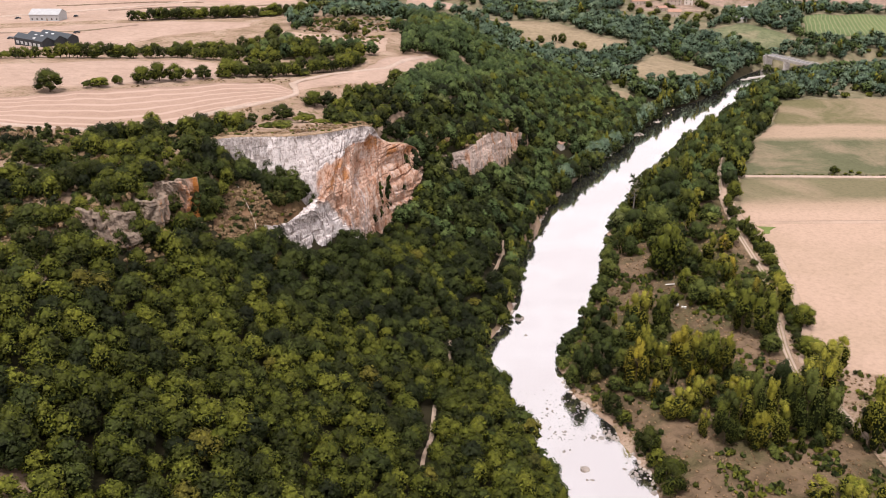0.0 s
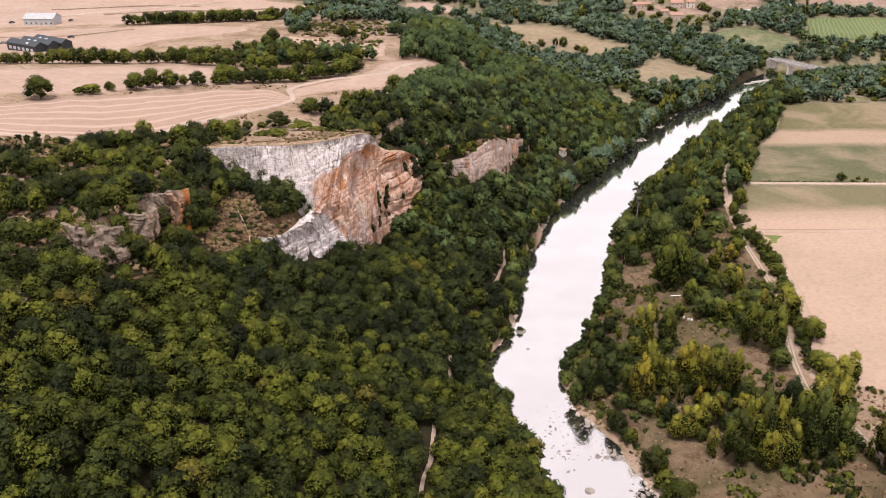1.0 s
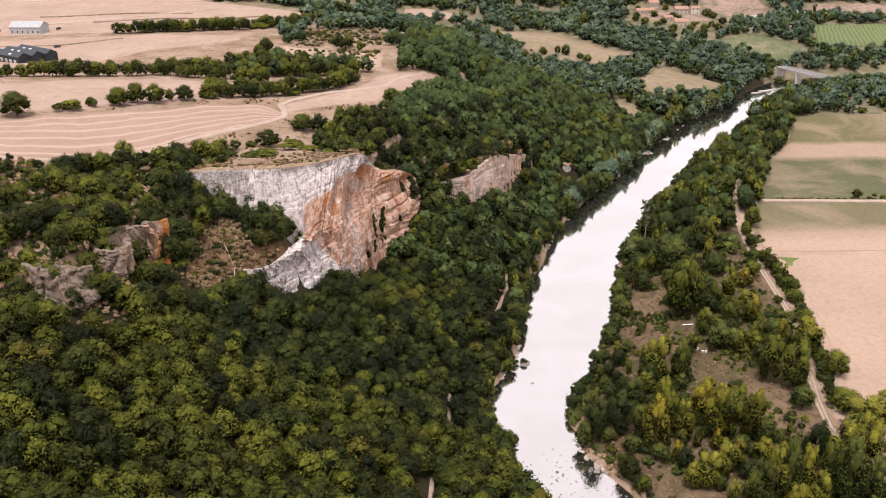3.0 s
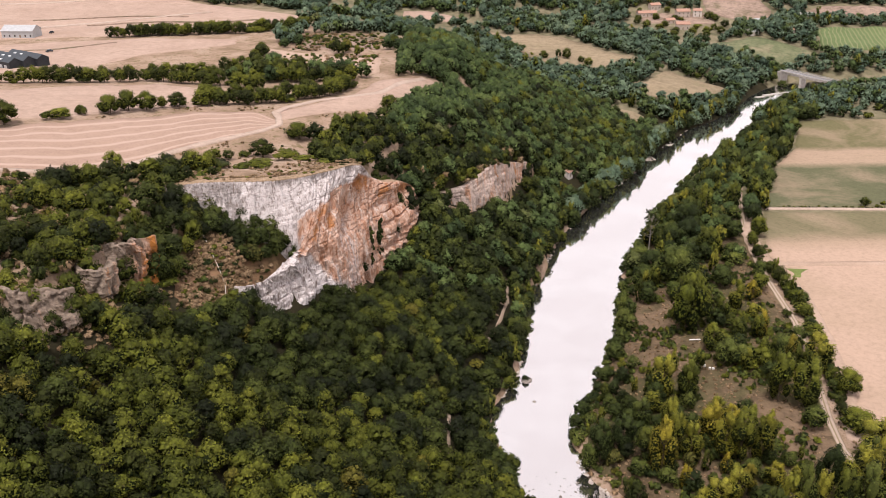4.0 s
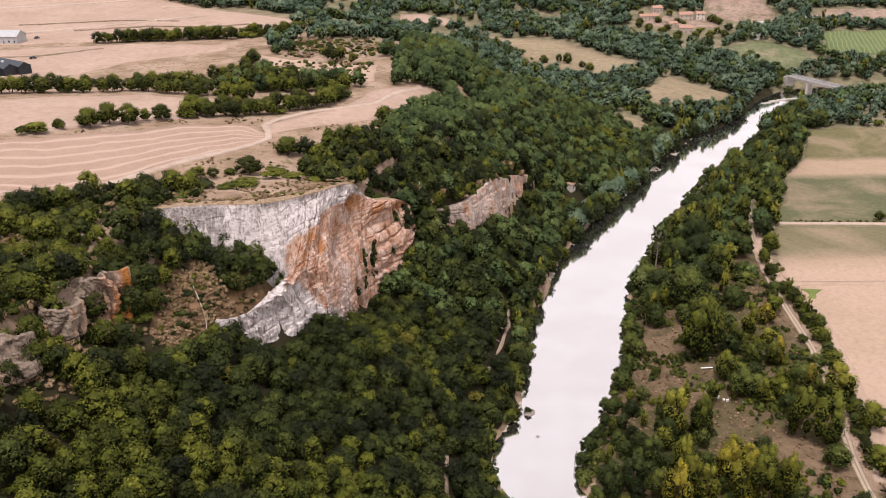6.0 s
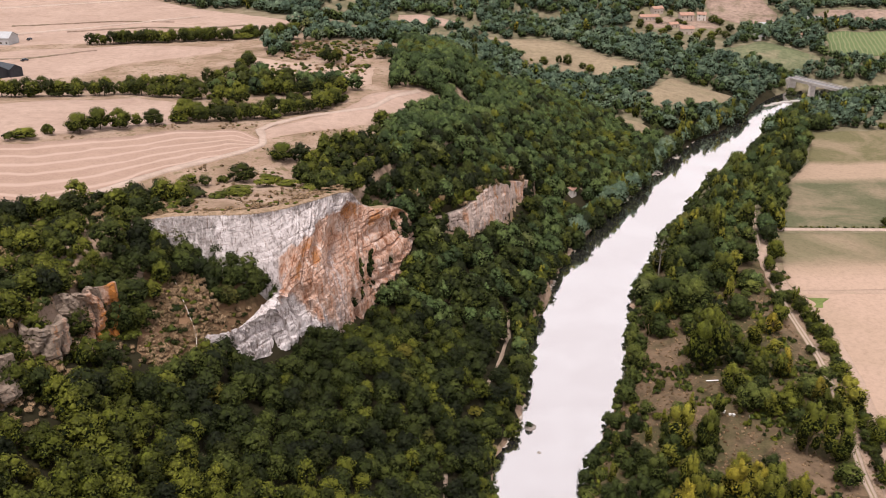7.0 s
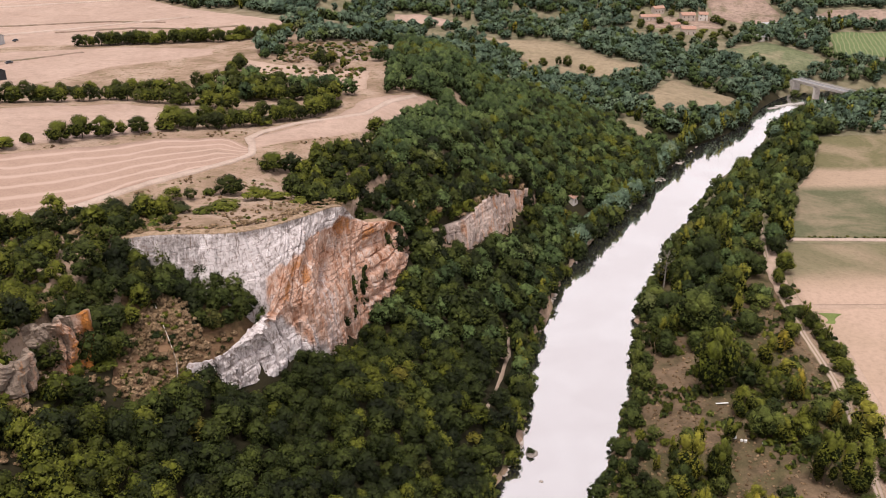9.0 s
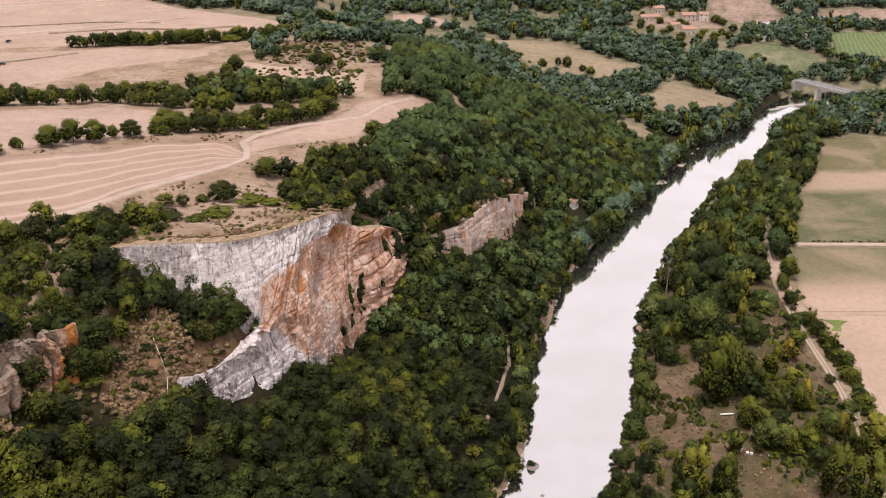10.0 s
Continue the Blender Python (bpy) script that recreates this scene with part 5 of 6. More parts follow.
def hedgerows():
    """Hedges of oaks and bushes between the plateau fields."""
    lines = [([(-104, 417), (-86, 421), (-70, 432), (-48, 446), (-44, 462)], 3.2, (5.5, 8), 1.0), ([(-108, 428), (-88, 432), (-66, 446), (-54, 460)], 3.6, (5.5, 8), 0.95),
             ([(-250, 425), (-208, 432), (-172, 452), (-140, 466), (-108, 460), (-86, 455)], 3.4, (5.5, 8.5), 1.0), ([(-190, 470), (-140, 482), (-104, 478), (-84, 478), (-62, 475)], 4.0, (5.5, 8.5), 0.95), ([(-112, 500), (-104, 525), (-104, 560)], 4.5, (5, 8), 0.8),
             ([(-214, 622), (-170, 630), (-132, 636), (-96, 655)], 3.6, (6, 9), 1.0), ([(-200, 630), (-165, 638), (-128, 645), (-92, 664)], 4.0, (6, 9), 1.0)]
    r = np.random.RandomState(12)
    for line, step, tall, share in lines:
        n = int(np.hypot(*np.diff(np.asarray(line, float), axis=0).T).sum() / step)
        for x, y in resample(line, n):
            if r.rand() < share:
                t = r.uniform(*tall)
                kind = "oak" if r.rand() < 0.8 else "bush"
                tree(x + r.uniform(-2, 2), y + r.uniform(-2, 2), kind, t * (0.5 if kind == "bush" else 1), t * r.uniform(0.95, 1.3), r.uniform(0, 6.28), r.randint(VARIANTS), "plateau hedgerows")


hedgerows()


GIANTS = [(91, 326, "oak", 27.5, 16.4), (96, 364, "willow", 22, 17), (105, 329, "poplar", 13.3, 6.7), (113, 340, "poplar", 15.0, 8.1), (123, 348, "yellow", 10.3, 8.0), (116, 319, "yellow", 12.5, 6.1), (128, 356, "oak", 10.5, 8.5), (108, 318, "poplar", 10.6, 7.6), (97, 311, "poplar", 12.6, 9.5), (98, 300, "willow", 13, 10.2),
          (103, 312, "poplar", 8, 10.0), (116, 390, "poplar", 18.4, 11.8), (88, 297, "poplar", 9.5, 5.0), (121, 309, "willow", 9.3, 10.8), (74, 314, "bush", 5.7, 4.0), (114, 361, "willow", 11.8, 9.7), (126, 384, "willow", 8.4, 11.0), (146, 412, "oak", 12, 9), (145, 446, "poplar", 17.9, 9.1), (156, 449, "poplar", 18.2, 9.2), (129, 436, "poplar", 17.4, 10.3),
          (114, 417, "willow", 19.6, 15.3), (130, 409, "willow", 14.9, 12.5), (106, 381, "willow", 14, 12), (90, 381, "willow", 13, 11), (140, 348, "oak", 6.6, 7.3), (140, 357, "bush", 5.4, 3.7), (140, 376, "oak", 5.6, 5.8), (138, 335, "oak", 7.6, 8.2), (136, 320, "oak", 7.3, 7.9), (131, 334, "bush", 4.1, 3.8), (119, 334, "poplar", 8, 7), (84, 364, "willow", 12, 9), (107, 345, "willow", 9, 8)]
GROVE = [(71, 280, "poplar", 19.4, 10.4), (79, 279, "poplar", 17.4, 8.6), (108, 277, "poplar", 21.3, 9.9), (115, 274, "poplar", 20.3, 11.9), (127, 295, "poplar", 18.2, 12.0), (67, 274, "poplar", 10.0, 7.5), (54, 277, "willow", 7.0, 5.6), (122, 303, "yellow", 11.0, 6.3), (132, 281, "oak", 11.7, 9.4), (127, 264, "oak", 9.2, 11.3),
         (110, 299, "oak", 10, 9), (104, 301, "willow", 10, 9), (75, 292, "poplar", 9.5, 6.4), (71, 346, "willow", 9.7, 5.4), (66, 322, "willow", 8.3, 5.1), (86, 388, "willow", 13.3, 12.3), (115, 301, "bush", 5, 6)]
BEND = [(47, 252, "dark_poplar", 16.7, 8.7), (54, 256, "dark_poplar", 13.8, 8.8), (61, 265, "dark_poplar", 13.1, 8.1), (68, 275, "willow", 11.2, 7.3), (43, 251, "willow", 10.5, 5.8), (60, 249, "poplar", 14.6, 9.6), (63, 244, "aspen", 20.6, 9.5), (68, 250, "aspen", 17.9, 7.8), (69, 261, "poplar", 15.1, 7.0),
        (72, 247, "poplar", 15.6, 7.7), (68, 237, "yellow", 9.1, 4.1), (79, 254, "aspen", 18.2, 9.9), (82, 249, "aspen", 16.9, 9.8), (86, 246, "aspen", 20.0, 8.8), (92, 246, "aspen", 20.1, 8.8), (84, 263, "aspen", 13.2, 9.2), (87, 259, "aspen", 13.1, 8.1), (92, 259, "poplar", 13.1, 8.1),
        (81, 242, "yellow", 7.9, 4.2), (84, 233, "yellow", 11.2, 5.7), (80, 230, "poplar", 14.0, 8.4), (74, 227, "poplar", 13.8, 9.2), (70, 227, "poplar", 9.9, 6.4), (92, 235, "aspen", 10.3, 7.6)]
SHORE = [(78, 217, "poplar", 10.7, 4.5), (83, 213, "poplar", 20.2, 9.8), (88, 216, "poplar", 21.4, 8.1), (92, 217, "dark_poplar", 23.5, 7.3), (92, 210, "aspen", 15.4, 8.9), (98, 212, "poplar", 16.5, 8.1), (99, 221, "poplar", 18.0, 7.4), (103, 218, "poplar", 21.9, 8.3), (107, 215, "dark_poplar", 25.8, 10.1),
        (114, 223, "poplar", 26.6, 10.4), (111, 229, "poplar", 20.7, 11.5), (105, 232, "dark_poplar", 18.7, 9.6), (116, 217, "dark_poplar", 18.2, 9.4), (117, 234, "poplar", 19.1, 11.8), (125, 247, "poplar", 18.7, 15.3), (134, 254, "poplar", 13.6, 7.3), (126, 259, "oak", 9.0, 7.3), (114, 263, "willow", 10.2, 8.4),
        (124, 209, "poplar", 26.0, 11.1), (132, 212, "poplar", 24.5, 11.4), (54, 234, "oak", 9.0, 6.5), (57, 229, "oak", 5.9, 5.5), (61, 214, "oak", 11.4, 8.8), (63, 196, "oak", 14.5, 10.9), (62, 207, "oak", 8.4, 6.9), (101, 187, "poplar", 10.1, 8.5), (110, 187, "poplar", 10.2, 10.3),
        (105, 178, "poplar", 15, 8.5), (115, 179, "poplar", 15, 8.5), (121, 181, "aspen", 16, 8), (99, 172, "poplar", 12, 8), (127, 186, "poplar", 17, 9), (135, 221, "poplar", 22, 11), (138, 205, "dark_poplar", 20, 11),
        (104, 401, "willow", 15, 11), (111, 405, "willow", 16, 12), (130, 442, "poplar", 18.5, 9)]
PLATEAU_BUSHES = [(-81, 340, "oak", 5.9, 5.9), (-76, 341, "oak", 5.1, 4.6), (-71, 346, "bush", 3.6, 4.1), (-65, 348, "oak", 9.5, 10.2), (-75, 319, "bush", 4.5, 10.2), (-67, 319, "bush", 3.8, 6.7), (-92, 311, "oak", 7.6, 10.1), (-86, 303, "oak", 6.5, 5.7), (-62, 331, "bush", 4.2, 8.7),
                  (-56, 341, "bush", 5.8, 9.0), (-23, 429, "oak", 10.0, 8.8), (-56, 376, "oak", 9.8, 10.1), (-50, 352, "bush", 4, 8), (-44, 347, "bush", 3.5, 7), (-40, 362, "oak", 7, 8), (-48, 366, "oak", 6, 7)]
FIELD_HEDGE = [(-163, 359, "oak", 13.0, 13.1), (-148, 373, "oak", 6.9, 9.3), (-152, 369, "bush", 4.6, 4.0), (-142, 381, "bush", 5.8, 4.9), (-133, 386, "oak", 10.5, 9.7), (-128, 393, "oak", 11.3, 9.3), (-122, 397, "oak", 10.8, 10.0), (-117, 403, "oak", 6.6, 5.0),
               (-112, 407, "oak", 9.1, 9.5), (-104, 414, "oak", 6.2, 9.2), (83, 747, "oak", 9.5, 7.5), (95, 747, "oak", 8.1, 6.6), (101, 743, "oak", 11.4, 8.8), (112, 737, "oak", 7.5, 7.0), (117, 729, "oak", 9.3, 8.6), (75, 757, "bush", 3.8, 2.7)]


BRIDGE_TREES = [(272, 729, "willow", 9, 9), (266, 736, "willow", 10, 9), (279, 753, "oak", 10, 9), (271, 748, "oak", 9, 9), (284, 758, "oak", 9, 8)]
VILLAGE_TREES = [(186, 880, "oak", 8, 8), (192, 902, "oak", 7, 7), (204, 885, "oak", 9, 8), (222, 884, "oak", 8, 9), (226, 878, "oak", 6, 6), (254, 884, "oak", 11, 10), (259, 880, "oak", 9, 9), (240, 862, "bush", 4, 6), (206, 856, "oak", 8, 8), (199, 846, "oak", 8, 8), (232, 846, "oak", 8, 8), (240, 838, "oak", 9, 9), (212, 838, "oak", 8, 9), (190, 858, "oak", 9, 9), (183, 868, "oak", 8, 8), (250, 852, "oak", 8, 8), (263, 862, "oak", 9, 9), (219, 904, "oak", 8, 7), (238, 908, "oak", 7, 7), (178, 892, "oak", 9, 9), (272, 858, "oak", 9, 9), (252, 838, "oak", 9, 9), (224, 828, "oak", 9, 9), (207, 826, "oak", 8, 9), (236, 826, "oak", 8, 9)]


def planted(rows, group, seed):
    r = np.random.RandomState(seed)
    for x, y, kind, seen, wide in rows:
        tall = max(seen * 0.6, (seen - 0.36 * wide) / 0.88)
        tree(x, y, kind, tall, wide * 1.05, r.uniform(0, 6.28), r.randint(VARIANTS), group, lod=3 if max(tall, wide) > 8.5 and y < 420 else 0)


planted(GIANTS, "trees on the river flat", 1)
planted(GROVE, "trees on the river flat", 2)
planted(BEND, "trees at the river bend", 3)
planted(SHORE, "trees at the river bend", 4)
planted(PLATEAU_BUSHES, "bushes on the plateau", 5)
planted(BRIDGE_TREES, "trees beside the bridge", 8)
planted(VILLAGE_TREES, "trees round the village", 7)
planted(FIELD_HEDGE, "trees along the field hedge", 6)


CLEARINGS = [[(76, 349), (88, 350), (89, 322), (85, 310), (73, 295), (64, 306), (69, 332)], [(84, 293), (95, 297), (111, 294), (107, 277), (98, 271), (80, 272)], [(104, 354), (124, 372), (137, 350), (133, 320), (122, 322), (113, 336), (103, 338)],
             [(104, 280), (124, 282), (118, 253), (108, 243), (99, 254)],
             [(58, 243), (79, 222), (95, 207), (107, 207), (130, 212), (128, 186), (66, 190), (56, 226)]]


def riverside():
    """The rest of the growth on the flat between the river and the fields."""
    p = scatter(35, 250, 190, 660, 5.6, 45)
    ok = ~inside(p, LEFT_AREA) & ~inside(p, RIVER_AREA) & open_ground(p, 2.0)
    d, _ = near_line(p, RIGHT_BANK)
    track, _ = near_line(p, VALLEY_TRACK)
    ok &= d < 70
    ok &= ~((p[:, 0] > 143) & (p[:, 1] > 362) & (p[:, 1] < 394))
    north = p[:, 1] > 385
    big = ok & north & ((p[:, 1] < 455) | (d > 8)) & (track > 3.5) & (lump(p, 15, 71) > -0.75) & ((p[:, 1] > 470) | (d < 48))
    woods("riverside_trees", rows_for(p[big], ["poplar", "willow", "hill_oak", "scrub"], [0.14, 0.5, 0.18, 0.18], (7, 10.5), 13), 1, "mixed riverside poplars and willows")
    shore = resample(RIGHT_BANK[6:15], 150)
    shore = shore + np.random.RandomState(6).uniform(-0.6, 2.2, (150, 1)) * (0.9, -0.5) + np.random.RandomState(7).uniform(-0.8, 0.8, shore.shape)
    woods("shore_shrubs", rows_for(shore, ["willow", "scrub"], [0.35, 0.65], (3.0, 6.0), 23), 1, "dark shrubs overhanging the right river bank")
    r = np.random.RandomState(131)
    verge = resample(RIGHT_BANK[1:9], 260) + np.stack([r.uniform(-0.4, 4.2, 260), r.uniform(-1.4, 1.0, 260)], 1)
    verge = verge[~inside(verge, RIVER_AREA)]
    woods("verge_grass", rows_for(verge, ["tuft", "scrub", "bush"], [0.62, 0.24, 0.14], (1.0, 2.6), 132), 2, "ragged grass and weeds along the water's edge")
    edge = ok & ~north & (d < 6) & (lump(p, 9, 73) > -0.5) & (p[:, 1] > 262)
    woods("bank_shrubs", rows_for(p[edge], ["willow", "scrub"], [0.4, 0.6], (5, 8), 14), 0, "dark willow shrubs lining the river bank")
    clear = np.zeros(len(p), bool)
    for area in CLEARINGS:
        clear |= inside(p, area)
    full = ok & ~north & ~edge & ~clear & (track > 3.2)
    grove = full & (p[:, 1] < 290)
    woods("grove_trees", rows_for(p[grove & (lump(p, 9, 74) > -0.5)], ["poplar", "willow", "dark_oak", "scrub"], [0.14, 0.36, 0.2, 0.3], (4.0, 7.0), 15), 0, "mixed green and yellowish poplars of the river grove")
    flat = full & (p[:, 1] >= 290)
    woods("flat_trees", rows_for(p[flat & (lump(p, 8, 75) > -0.1)], ["willow", "poplar", "bush", "scrub"], [0.3, 0.34, 0.2, 0.16], (5.0, 8.5), 17), 0, "small trees and shrubs on the dry river flat")
    p = scatter(40, 150, 190, 400, 1.7, 46)
    ok = ~inside(p, LEFT_AREA) & ~inside(p, RIVER_AREA) & open_ground(p, 0.6)
    patch = lump(p, 9, 76) + 0.8 * lump(p, 4, 77)
    r = np.random.RandomState(26)
    thin = ok & (patch + 0.7 * r.uniform(-1, 1, len(p)) > 0.5)
    woods("flat_scrub", rows_for(p[thin], ["scrub", "bush"], [0.5, 0.5], (2.0, 4.6), 18, 0.75), 4, "low green scrub on the dry river flat")
    dry = ok & ~thin & (r.rand(len(p)) < 0.45)
    woods("flat_grass", rows_for(p[dry], ["tuft"], [1.0], (0.9, 1.9), 27, 0.9), 2, "tufts of dry brown grass on the river flat")
    road = resample([(166, 449.5), (200, 448), (238, 446)], 40) + np.random.RandomState(5).uniform(-0.6, 0.6, (40, 2))
    woods("road_hedge", rows_for(road, ["bush", "scrub"], [0.6, 0.4], (0.9, 2.4), 21), 1, "low ragged hedge beside the farm road")
    clump = np.array([(212, 449), (215, 452), (218, 448), (222, 451), (226, 449)])
    woods("field_clump", rows_for(clump, ["oak", "bush"], [0.5, 0.5], (4, 6.5), 22), 0, "clump of bushes beside the farm road")
    hedge = np.array([q for q in resample([(143, 405), (141, 385), (141, 360), (140, 335), (136, 310), (131, 290), (128, 270)], 34)])
    hedge = hedge + np.random.RandomState(3).uniform(-1.5, 1.5, hedge.shape) + (-1.5, 0)
    woods("track_hedge", rows_for(hedge, ["oak", "bush", "willow"], [0.4, 0.4, 0.2], (4.0, 7.5), 16), 0, "green hedge between the farm track and the field")


riverside()

# ---------------------------------------------------------------- brush on the ledge below the white wall
LEDGE_BRUSH = [(-76, 290), (-68, 297), (-58, 299), (-47, 303), (-45, 297), (-47, 291), (-51, 285), (-55, 280), (-60, 278), (-64, 282), (-69, 281), (-75, 284)]


def ledge():
    p = scatter(-82, -40, 240, 303, 3.0, 81)
    t = inside(p, TALUS_AREA)
    dark = inside(p, LEDGE_BRUSH) & (near_line(p, [(-74, 292), (-66, 296), (-56, 299), (-46, 303)])[0] > 1.5)
    woods("ledge_brush", rows_for(p[dark], ["dark_oak", "willow"], [0.8, 0.2], (4.6, 7.2), 83), 0, "dark brush filling the ledge below the white cliff")
    thin = t & ~dark & (lump(p, 6, 84) > 0.15)
    woods("ledge_tufts", rows_for(p[thin], ["bush", "scrub"], [0.6, 0.4], (1.6, 4.0), 85), 1, "small tufts and bushes on the brown ledge")
    q = scatter(-84, -40, 240, 303, 1.05, 93)
    q = q[inside(q, TALUS_AREA) & ~inside(q, LEDGE_BRUSH) & (lump(q, 4, 94) > -0.75)]
    woods("ledge_grass", rows_for(q, ["tuft", "bush"], [0.86, 0.14], (1.8, 3.8), 95, 0.8), 1, "dry brown grass covering the steep ledge")
    q = scatter(-100, -70, 200, 268, 1.6, 96)
    q = q[near_line(q, [(-92, 206), (-84, 212), (-82, 228), (-84, 246), (-78, 252)])[0] < 6 + 3 * lump(q, 6, 97)]
    woods("crag_grass", rows_for(q, ["tuft", "bush", "oak"], [0.6, 0.34, 0.06], (2.0, 5.0), 98, 0.8), 1, "dry grass and brush around the rock crags")
    q = scatter(-100, -64, 196, 250, 2.0, 99)
    near = np.min([np.hypot(*(q - c).T) for c in CRAG_SPOTS + [(-72, 232), (-67, 236), (-66, 243), (-78, 230), (-85, 229)]], axis=0)
    q = q[near < 6.5]
    woods("crag_foot_brush", rows_for(q, ["bush", "tuft", "dark_oak"], [0.4, 0.5, 0.1], (1.5, 3.0), 100), 1, "brush and dry grass below the rock crags")
    # tufts along the cliff top and over the dry plateau edge
    p = scatter(-135, 0, 290, 420, 2.3, 86)
    ok = inside(p, PLATEAU_AREA) & open_ground(p, 1.0) & (near_line(p, RIM_XY)[0] > 2.5) & (lump(p, 7, 87) + 0.5 * lump(p, 3, 88) > 0.35)
    woods("dry_tufts", rows_for(p[ok], ["bush", "scrub", "tuft"], [0.12, 0.04, 0.84], (0.8, 2.2), 89, 0.9), 2, "low dry tufts and thorn bushes on the cliff top")
    r = np.random.RandomState(120)
    foot = resample(MAIN_FACE[2:], 120)
    foot = foot + np.stack([r.uniform(0.5, 4.2, 120), -r.uniform(0.2, 2.4, 120)], 1)
    woods("cliff_base_brush", rows_for(foot, ["bush", "dark_oak", "scrub"], [0.4, 0.35, 0.25], (2.2, 4.4), 121), 0, "dark brush crowding the foot of the tall cliff")
    lip = resample(BROW[:10], 150)
    back = r.uniform(1.0, 7.0, 150)
    rows = [(x - 0.55 * b, y + 0.8 * b, z - 0.05 - 0.03 * b, r.choice(["tuft", "bush"], p=[0.8, 0.2]), r.uniform(0.35, 0.9), r.uniform(0.8, 2.0), r.uniform(0, 6.28), r.randint(VARIANTS)) for (x, y, z), b in zip(lip, back)]
    woods("lip_tufts", rows, 1, "dry grass tufts along the lip of the cliff")
    # creepers hanging on the rock
    r = np.random.RandomState(90)
    rows = []
    for x, y, z0, z1 in ((-25.2, 331, 31, 45), (-22.2, 337.5, 31, 46), (-23, 336, 31, 41)):
        for z in np.arange(z0, z1, 1.1):
            rows.append((x + r.uniform(-0.6, 0.6), y + r.uniform(-0.6, 0.6), z - 1, "willow", r.uniform(2.0, 2.8), r.uniform(1.4, 2.2), r.uniform(0, 6), r.randint(VARIANTS)))
    woods("creeper", rows, 1, "dark green creeper climbing the rust-coloured rock")


def crag_growth():
    r = np.random.RandomState(91)
    spots = [(x + r.uniform(-2, 2), y + r.uniform(-2, 2)) for x, y in ((-91, 209), (-86, 212), (-95, 206), (-86, 246), (-80, 250), (-92, 243), (-83, 256), (-78, 258), (-90, 217), (-96, 214), (-78, 262), (-84, 263)) for _ in range(2)]
    woods("crag_brush", rows_for(np.array(spots), ["oak", "bush"], [0.5, 0.5], (3.5, 6.5), 92), 0, "brush growing on top of the rock crags")


ledge()
crag_growth()

# ---------------------------------------------------------------- materials of the built things
CONCRETE = plain("weathered_concrete", (0.42, 0.39, 0.36), 0.85, 0.2, 0.2, 0.6)
ASPHALT = plain("asphalt", (0.2, 0.19, 0.19), 0.9, 0.2, 0.15, 0.8)
STEEL = plain("galvanised_steel", (0.45, 0.46, 0.47), 0.5, 0.5, 0.1, 2.0)
STONEWALL = plain("stone_wall", (0.5, 0.42, 0.36), 0.95, 0.1, 0.25, 1.6)
PLASTER = plain("pale_plaster", (0.66, 0.6, 0.55), 0.9, 0.1, 0.12, 0.8)
TILES = plain("clay_tiles", (0.4, 0.24, 0.18), 0.9, 0.1, 0.25, 1.5)
DARKROOF = plain("dark_sheet_roof", (0.045, 0.055, 0.065), 0.55, 0.4, 0.2, 0.7)
DARKWALL = plain("dark_sheet_wall", (0.03, 0.034, 0.04), 0.6, 0.3, 0.2, 0.7)
SKYLIGHT = plain("skylight_sheet", (0.75, 0.77, 0.78), 0.4, 0.5, 0.05, 1.0)
GREYSHEET = plain("grey_sheet", (0.42, 0.43, 0.44), 0.6, 0.4, 0.12, 0.5)
WHITEPAINT = plain("white_paint", (0.8, 0.79, 0.77), 0.5, 0.4, 0.05, 1.0)
GLASS = plain("dark_window_glass", (0.03, 0.035, 0.04), 0.1, 0.6, 0.1, 1.0)
WOOD = plain("grey_wood", (0.25, 0.19, 0.14), 0.9, 0.1, 0.2, 2.0)
RUBBER = plain("tyre_rubber", (0.03, 0.03, 0.03), 0.9, 0.1, 0.1, 2.0)
CARPAINT = plain("dark_car_paint", (0.05, 0.055, 0.065), 0.25, 0.5, 0.05, 1.0)
STONE = rock_material("river_stone", (0.42, 0.37, 0.33), (-0.2, -0.2), 57.0)


def box(bm, x0, x1, y0, y1, z0, z1, bevel=0.0):
    r = bmesh.ops.create_cube(bm, size=1.0, matrix=Matrix.Translation(((x0 + x1) / 2, (y0 + y1) / 2, (z0 + z1) / 2)) @ Matrix.Diagonal((x1 - x0, y1 - y0, z1 - z0, 1)))
    if bevel:
        edges = list({e for v in r["verts"] for e in v.link_edges})
        bmesh.ops.bevel(bm, geom=edges, offset=bevel, segments=1, affect="EDGES")


def boxes(*specs, bevel=0.0):
    bm = bmesh.new()
    for s in specs:
        box(bm, *s, bevel=bevel)
    return bm


def rod(p, q, r0, r1=None, sides=8):
    """A tapered round rod between two points."""
    bm = bmesh.new()
    p, q = Vector(p), Vector(q)
    m = Matrix.Translation((p + q) / 2) @ (q - p).to_track_quat("Z", "Y").to_matrix().to_4x4()
    bmesh.ops.create_cone(bm, cap_ends=True, segments=sides, radius1=r0, radius2=r0 if r1 is None else r1, depth=(q - p).length, matrix=m)
    return bm


